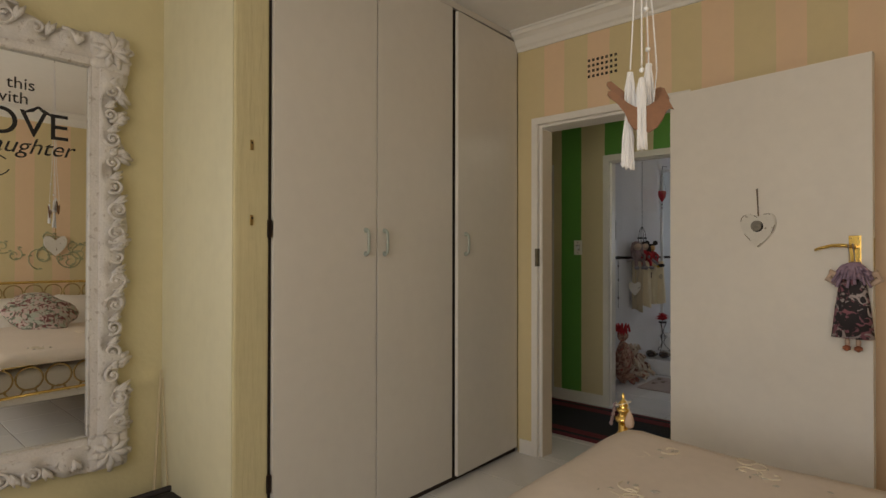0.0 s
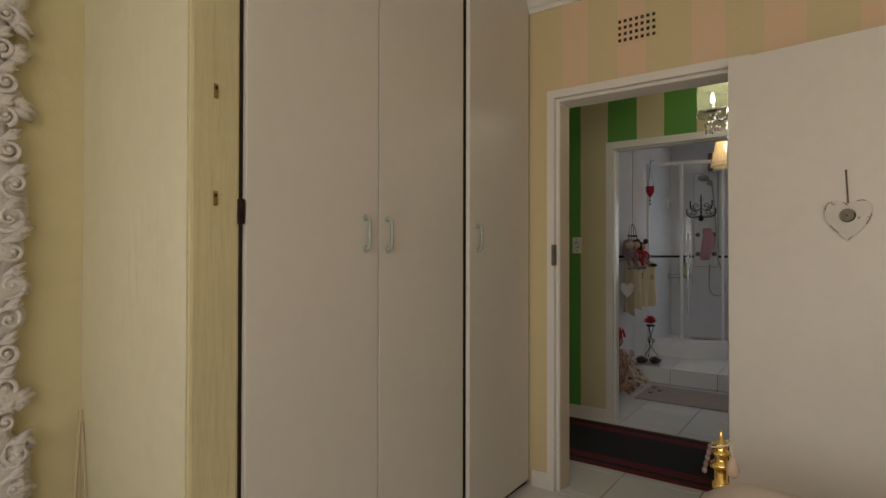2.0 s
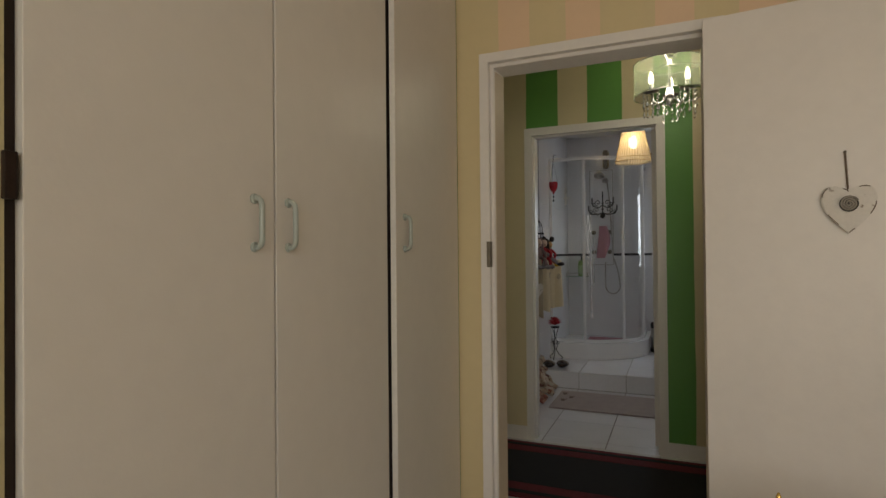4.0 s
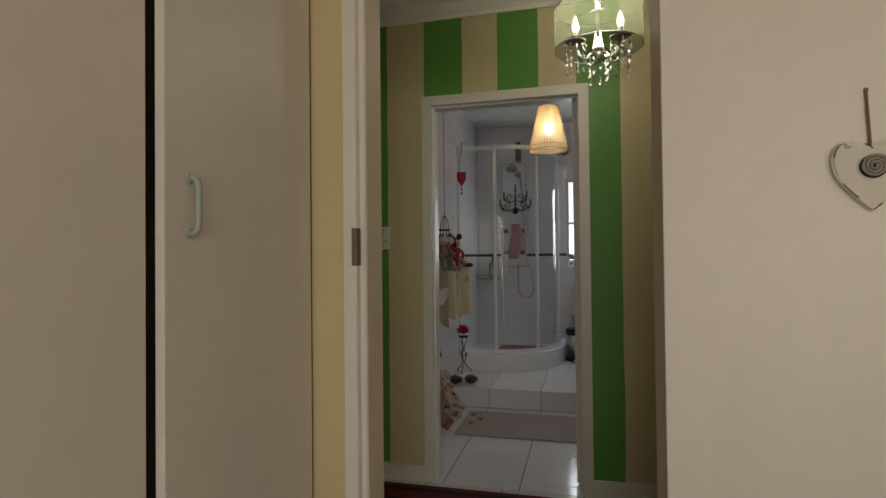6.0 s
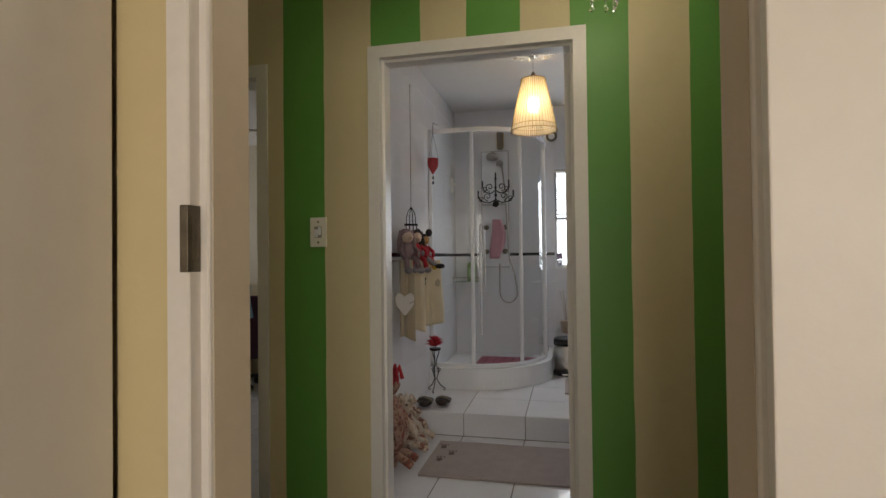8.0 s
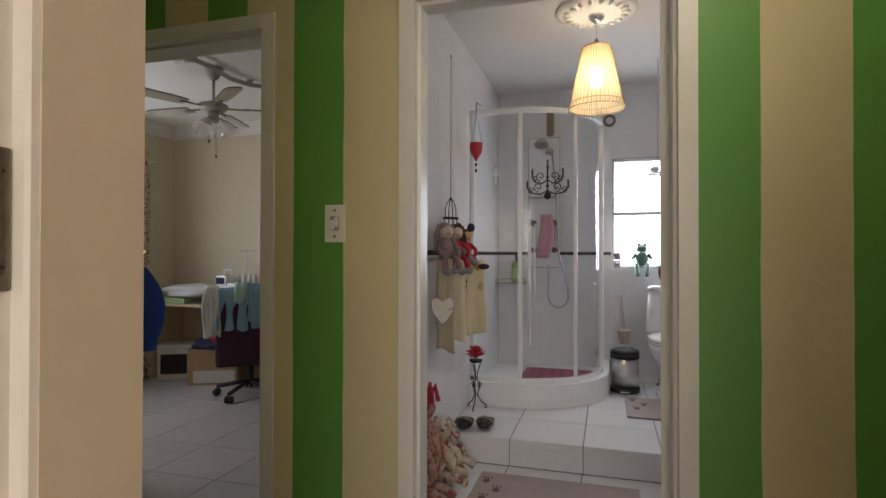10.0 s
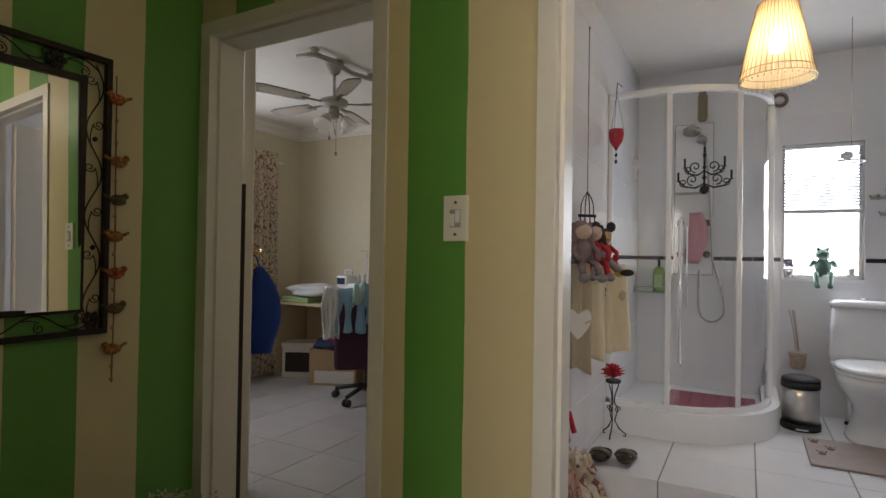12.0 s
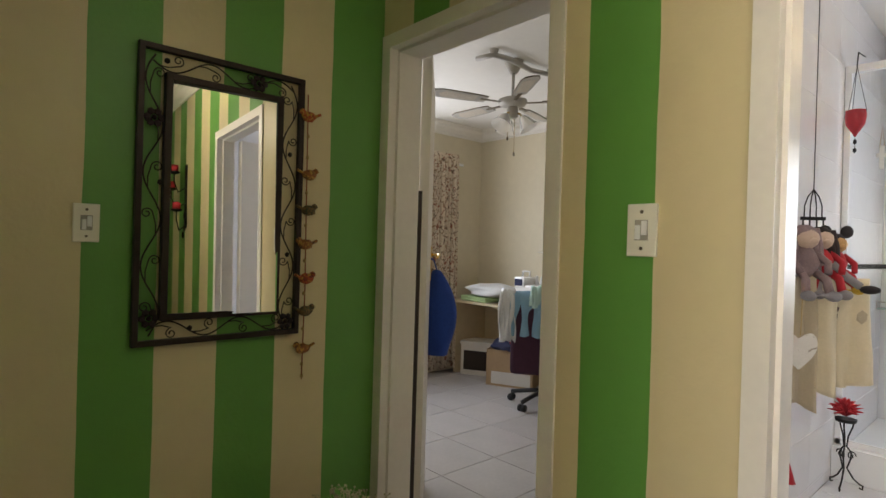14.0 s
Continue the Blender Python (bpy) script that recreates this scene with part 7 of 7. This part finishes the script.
# rag doll hung on the door lever, one soft shape
M_fairy = patterned("black_floral_dress", (0.03, 0.025, 0.03), [(0.42, 0.36, 0.36), (0.25, 0.10, 0.13)], 26, amount=0.47)
bm = bmesh.new()
rows = []
for t, w, d in ((0, 0.035, 0.02), (0.1, 0.045, 0.025), (0.5, 0.058, 0.03), (1.0, 0.07, 0.034)):
    rows.append([bm.verts.new((w * math.cos(a) * (1 + 0.05 * math.sin(6 * a)), d * math.sin(a) - 0.03, -0.1 - 0.235 * t)) for a in [2 * math.pi * k / 20 for k in range(20)]])
for a, b_ in zip(rows, rows[1:]):
    for i in range(20):
        bm.faces.new((a[i], a[(i + 1) % 20], b_[(i + 1) % 20], b_[i]))
bm.faces.new(rows[0])
bm.faces.new(rows[-1][::-1])
nd = len(bm.faces)
rng = random.Random(5)
for k in range(70):
    a, e = rng.uniform(0, 6.28), rng.uniform(-0.6, 1.2)
    r = 0.045
    p0 = (r * math.cos(a) * math.cos(e), -0.03 + 0.6 * r * math.sin(a) * math.cos(e), -0.07 + r * 0.8 * math.sin(e))
    p1 = (p0[0] * 1.5, -0.03 + (p0[1] + 0.03) * 1.5, p0[2] - 0.03 + rng.uniform(-0.02, 0.015))
    tube([p0, p1], 0.006, 4, bm=bm)
blob(0.045, 0.03, 0.04, (0, -0.03, -0.07), bm, 2, 0.2)
nh = len(bm.faces)
for s in (-1, 1):
    tube([(s * 0.018, -0.03, -0.335), (s * 0.018, -0.032, -0.365)], 0.008, 6, bm=bm)
    tube([(s * 0.03, -0.02, -0.09), (s * 0.075, -0.018, -0.075), (s * 0.085, -0.018, -0.1), (s * 0.05, -0.02, -0.125)], lambda t: 0.016 * math.sin(0.4 + 2.3 * t), 6, bm=bm)
nl = len(bm.faces)
for s in (-1, 1):
    blob(0.016, 0.022, 0.014, (s * 0.019, -0.036, -0.375), bm, 1)
bm.faces.ensure_lookup_table()
for i, f_ in enumerate(bm.faces):
    f_.material_index = 0 if i < nd else 1 if i < nh else 2 if i < nl else 3
hd = part("hanging_doll", bm, M_fairy, None, "", True)
for mt in (M_wool, M_skin, M_rust):
    hd.data.materials.append(mt)
hd.matrix_world = pose(-1.036, 2.948, 0.008, 0, 0, -7.5) @ pose(0.768, -0.03, 1.255)
tagged(hd, "rag doll in a black floral dress hanging from the door lever", "doll")
hs = thing("doll_string", (0, 0, 0), "thin grey string loop over the brass lever", "string")
hs.matrix_world = pose(-1.036, 2.948, 0.008, 0, 0, -7.5) @ pose(0.768, -0.03, 1.255)
part("loop", tube([(-0.008, -0.02, -0.05), (-0.012, -0.045, 0.04), (0.004, -0.045, 0.042), (0.008, -0.02, -0.05)], 0.0018, 5), M_greycloth, hs)


def bird_mobile():
    """Two flat wooden birds with white thread tassels hung between them."""
    b_ = thing("bird_mobile", (-0.5, 1.174, C_BED), "wooden bird mobile with white thread tassels hanging from the ceiling", "mobile", "", 22)
    zc = 1.552 - C_BED
    o = [(-0.075, 0.045), (-0.073, 0.053), (-0.064, 0.054), (-0.055, 0.045), (-0.032, 0.022), (-0.015, 0.011), (0.004, 0.008), (0.018, 0.013), (0.028, 0.022), (0.036, 0.028), (0.046, 0.03), (0.055, 0.026), (0.06, 0.014), (0.067, 0.001), (0.058, 0.004), (0.052, 0.0), (0.045, -0.018), (0.033, -0.036), (0.016, -0.046), (0.0, -0.046), (-0.018, -0.036), (-0.03, -0.018), (-0.036, 0.002), (-0.05, 0.022), (-0.07, 0.038)]
    o = [(a * 0.88, b * 0.9) for a, b in o]
    for y, dz, dx in ((-0.02, -0.006, 0.0), (0.03, 0.028, -0.004)):
        part("wooden_bird", slab(o, 0.006, pose(dx, y, zc + dz, 90, 0, 0), None, 0.0015), M_birdwood, b_, "flat reddish-brown wooden bird")

    def tassel(x, y, zt, zb, r, nm="tassel", n=46):
        bm_ = bmesh.new()
        rg_ = random.Random(int(abs(x * 1000 + y * 77)) + 5)
        for k in range(n):
            a = rg_.uniform(0, 6.28)
            q = r * math.sqrt(rg_.uniform(0, 1))
            w = rg_.uniform(-0.003, 0.003)
            tube([(x + 0.4 * q * math.cos(a), y + 0.4 * q * math.sin(a), zt), (x + 0.75 * q * math.cos(a) + w, y + 0.75 * q * math.sin(a), zt * 0.6 + zb * 0.4), (x + 1.15 * q * math.cos(a), y + 1.15 * q * math.sin(a), zb + rg_.uniform(-0.008, 0.004))], 0.0017, 4, bm=bm_)
        for z in (zt - 0.004, zt - 0.018):
            lathe([(r * 0.5, z - 0.004), (r * 0.56, z), (r * 0.5, z + 0.004)], 8, (x, y, 0), bm=bm_)
        return part(nm, bm_, M_thread2, b_, "white thread tassel")
    tassel(-0.022, 0.006, zc + 0.085, zc + 0.005, 0.011)
    tassel(0.014, 0.01, zc + 0.10, zc + 0.005, 0.012)
    tassel(0.0, -0.026, zc + 0.06, zc - 0.075, 0.0085)
    tassel(-0.026, 0.008, zc - 0.005, zc - 0.108, 0.0125)
    tassel(0.0, 0.002, zc + 0.07, zc + 0.01, 0.01)
    for x, y in ((-0.022, 0.006), (0.014, 0.01), (0.0, -0.026), (0.0, 0.002), (0.03, 0.028)):
        part("cord", tube([(x, y, zc + 0.09), (x * 0.5, y * 0.5, zc + 0.3), (0, 0, -0.03)], 0.0016, 5), M_thread2, b_)
    part("cord", tube([(0.03, 0.028, zc + 0.09), (0.022, -0.02, zc + 0.012)], 0.0012, 4), M_thread2, b_)
    for x, y, z in ((0.012, -0.004, 0.125), (0.0, -0.024, 0.078), (0.008, -0.02, 0.2), (0.004, 0.0, 0.27)):
        part("bead", blob(0.006, 0.006, 0.006, (x, y, zc + z), None, 1), M_white, b_, "small white bead", True)
    part("hook", tube([(0, 0, 0), (0, 0, -0.035)], 0.004, 6), M_chrome, b_)


M_birdwood = material("reddish_wood", (0.20, 0.082, 0.03), 0.55, vary=0.15, scale=14, bump=0.2)
M_thread2 = material("white_thread", (0.80, 0.78, 0.78), 0.8, vary=0.05)
bird_mobile()

def post_charms():
    c_ = thing("bedpost_charms", (-0.94, 2.115, 0.70), "pale shells and a pink glass drop tied round the bedpost", "ornament")
    loop = [(0.03 * math.cos(2 * math.pi * k / 16), 0.03 * math.sin(2 * math.pi * k / 16), -0.012 + 0.01 * math.cos(2 * math.pi * k / 16)) for k in range(16)]
    part("loop", tube(loop, 0.002, 5, close=True), M_thread, c_)
    part("drop_cord", tube([(0.018, -0.02, 0.01), (0.03, -0.022, -0.012), (0.034, -0.022, -0.035)], 0.0016, 5), M_thread, c_)
    part("glass_drop", lathe([(0.002, -0.098), (0.014, -0.09), (0.018, -0.075), (0.013, -0.052), (0.004, -0.034)], 14, (0.034, -0.022, 0)), M_skin, c_, "pale pink glass drop", True)
    for k in range(5):
        part("shell", blob(0.007, 0.009, 0.010, (-0.026 - 0.004 * k, -0.014, -0.02 - 0.018 * k), None, 2, 0.3, k), M_fadedpink, c_, "small pale shell", True)
    part("shell_cord", tube([(-0.02, -0.014, -0.006), (-0.034, -0.014, -0.055), (-0.043, -0.014, -0.1)], 0.0014, 4), M_thread, c_)


post_charms()

# thin sticks leaning in the corner, and the dark box below the mirror
st = thing("bamboo_sticks", (-2.632, 1.082, 0), "two thin bamboo sticks leaning in the corner", "stick")
part("stick", tube([(0.03, -0.05, 0.0), (0.0, 0.0, 0.74)], lambda t: 0.007 - 0.002 * t, 6), M_beech, st)
part("stick", tube([(0.09, 0.004, 0.0), (0.0, 0.005, 0.70)], 0.003, 6), M_beech, st)
M_throw = material("dark_brown_throw", (0.035, 0.028, 0.026), 0.95, vary=0.3, scale=20, bump=0.6)
bx = thing("dark_basket", (-2.42, 0.93, 0), "low dark brown fabric basket below the mirror", "basket")
part("basket", box(-0.15, 0.15, -0.2, 0.2, 0, 0.22, 0.03), M_throw, bx, "", True)
part("rim", tube([(-0.14, -0.19, 0.225), (0.14, -0.19, 0.235), (0.14, 0.19, 0.222), (-0.14, 0.19, 0.23)], 0.014, 8, close=True), M_throw, bx, "", True)

# pillows at the bed head, seen in the mirror
M_floral = patterned("floral_pillow", (0.42, 0.44, 0.36), [(0.14, 0.15, 0.11), (0.18, 0.06, 0.06), (0.52, 0.40, 0.36)], 14, amount=0.5)
for nm, pos, mat, lab, tilt in (("pillow", (0.95, 1.75, 0.66), M_sheet, "white pillow propped at the bed head", 60), ("pillow", (0.95, 1.08, 0.66), M_sheet, "white pillow propped at the bed head", 60), ("cushion", (0.60, 1.35, 0.74), M_floral, "floral printed cushion lying against the pillows", 62)):
    c = thing(nm, pos, lab, "pillow")
    bm = blob(0.27 if nm == "pillow" else 0.22, 0.31 if nm == "pillow" else 0.24, 0.08, (0, 0, 0), None, 3, 0.12, len(lab))
    for v in bm.verts:
        k = 1 + 0.35 * abs(v.co.x * v.co.y) / 0.06
        v.co.x, v.co.y = v.co.x * k, v.co.y * k
    bmesh.ops.transform(bm, matrix=pose(0, 0, 0, 0, -tilt * 0.6, 0) @ pose(0, 0, 0, 0, 0, 0 if nm == "pillow" else 40), verts=bm.verts)
    part("filling", bm, mat, c, "", True)

# painted vine and a heart on the wall over the bed
M_vine = material("faded_green_decal", (0.40, 0.40, 0.25), 0.7, vary=0.15)
vd = thing("wall_decal", (1.348, 1.35, 1.0), "faded green flowering vine sticker on the striped wall", "decal")
rng = random.Random(9)
for k in range(16):
    y, z = rng.uniform(-0.75, 0.55), rng.uniform(0.15, 0.6)
    sp = spiral(y, z, rng.uniform(0.06, 0.13), 0.015, rng.uniform(0, 6.28), rng.choice((-1, 1)) * 1.2, 16)
    v = part("tendril", tube([(-0.002, a, b_) for a, b_ in sp], 0.005, 4), M_vine, vd)
    for q in range(4):
        a, b_ = sp[3 * q]
        part("leaf", blob(0.002, 0.018, 0.01, (-0.003, a + 0.015, b_ + 0.012), None, 1), M_vine, v)
wh = thing("wall_heart", (1.33, 1.62, 1.33), "pale wooden heart hanging on the wall over the bed", "ornament")
part("heart", slab(heart(0.2, 0.2), 0.014, pose(0, 0, 0, 90, 0, -90), None, 0.004), M_whitewood, wh)
part("cord", tube([(-0.004, 0, 0.07), (-0.004, 0, 0.2)], 0.003, 5), M_oldbrass, wh)

# ---- floor and wall tiles, last ----
floor_tiles(bed_floor, -2.7, 1.35, -1.55, YM1, -1.65, 3.42)
floor_tiles(hall_floor, XW, 2.6, YM1, Y2N - 0.1, -1.65, 3.42)
floor_tiles(bath_floor, XB, 0.1, Y2N - 0.1, STEP_Y, -1.565, 4.87, mat=M_bathtile)
floor_tiles(bath_step, XB, 0.1, STEP_Y, YB, -1.56, STEP_Y + 0.41, z=STEP_Z, mat=M_bathtile)
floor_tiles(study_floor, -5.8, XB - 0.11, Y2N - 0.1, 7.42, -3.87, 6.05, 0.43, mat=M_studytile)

riser_mesh = {}


def tile_row(parent, rows, axis, plane, mat, thick=0.008, gap=0.0015, hole=None):
    """Wall tiles: rows of (z0, z1, cuts) on the plane x = plane (axis 0) or y = plane (axis 1)."""
    for z0, z1, cuts in rows:
        for a, b_ in zip(cuts, cuts[1:]):
            if hole and hole(a, b_, z0, z1):
                continue
            w, h_ = round(b_ - a - gap, 3), round(z1 - z0 - gap, 3)
            if w < 0.02 or h_ < 0.01:
                continue
            key = (w, h_, axis, mat.name)
            if key not in riser_mesh:
                bm_ = box(-0.5 * thick, 0.5 * thick, -w / 2, w / 2, -h_ / 2, h_ / 2) if axis == 0 else box(-w / 2, w / 2, -0.5 * thick, 0.5 * thick, -h_ / 2, h_ / 2)
                face = [f_ for f_ in bm_.faces if (f_.normal.x > 0.5 if axis == 0 else f_.normal.y < -0.5)]
                bmesh.ops.bevel(bm_, geom=list({e for f_ in face for e in f_.edges}), offset=0.0008, segments=1, affect="EDGES")
                bmesh.ops.recalc_face_normals(bm_, faces=bm_.faces)
                me = bpy.data.meshes.new("tile")
                bm_.to_mesh(me)
                bm_.free()
                me.materials.append(mat)
                riser_mesh[key] = me
            t = new("tile", riser_mesh[key])
            c_, z = (a + b_) / 2, (z0 + z1) / 2
            t.location = (plane - 0.5 * thick, c_, z) if axis == 0 else (c_, plane + 0.5 * thick, z)
            t.parent = parent


def even(a, b_, start, pitch):
    out, k = [a], math.ceil((a - start) / pitch)
    while start + k * pitch < b_ - 0.01:
        if start + k * pitch > a + 0.01:
            out.append(start + k * pitch)
        k += 1
    return out + [b_]


ZR = even(0.0, 1.205, 1.205, 0.25)
ZU = even(1.235, C_BATH, 1.235, 0.25)
rows_z = list(zip(ZR, ZR[1:])) + list(zip(ZU, ZU[1:]))
wl, wn_ = bpy.data.objects["wall_bathroom_west"], bpy.data.objects["wall_bathroom_north"]
tile_row(wl, [(a, b_, even(Y2N, YB, Y2N, 0.33)) for a, b_ in rows_z], 0, XB, M_walltile)
tile_row(wl, [(1.205, 1.235, even(Y2N, YB, Y2N, 0.2))], 0, XB + 0.001, M_band, 0.009, 0.002)
cols = sorted(set(even(XB, WIN[0], XB, 0.33)[:-1] + [WIN[0], WIN[1]] + even(WIN[1], 0.1, XB, 0.33)[1:]))
zs = sorted(set(ZR + ZU + [WIN[2], WIN[3]]))
rows_n = [(a, b_, cols) for a, b_ in zip(zs, zs[1:]) if not (a > 1.2 and b_ < 1.24)]
inwin = lambda a, b_, z0, z1: a > WIN[0] - 0.01 and b_ < WIN[1] + 0.01 and z0 > WIN[2] - 0.01 and z1 < WIN[3] + 0.01
tile_row(wn_, rows_n, 1, YB, M_walltile, hole=inwin)
tile_row(wn_, [(1.205, 1.235, sorted(set(even(XB, WIN[0], XB, 0.2) + even(WIN[1], 0.1, WIN[1], 0.2))))], 1, YB - 0.001, M_band, 0.009, 0.002, hole=inwin)
tile_row(bath_step, [(0.0, STEP_Z - 0.004, even(XB, 0.1, -1.56, 0.41))], 1, STEP_Y, M_bathtile, 0.008, 0.005)
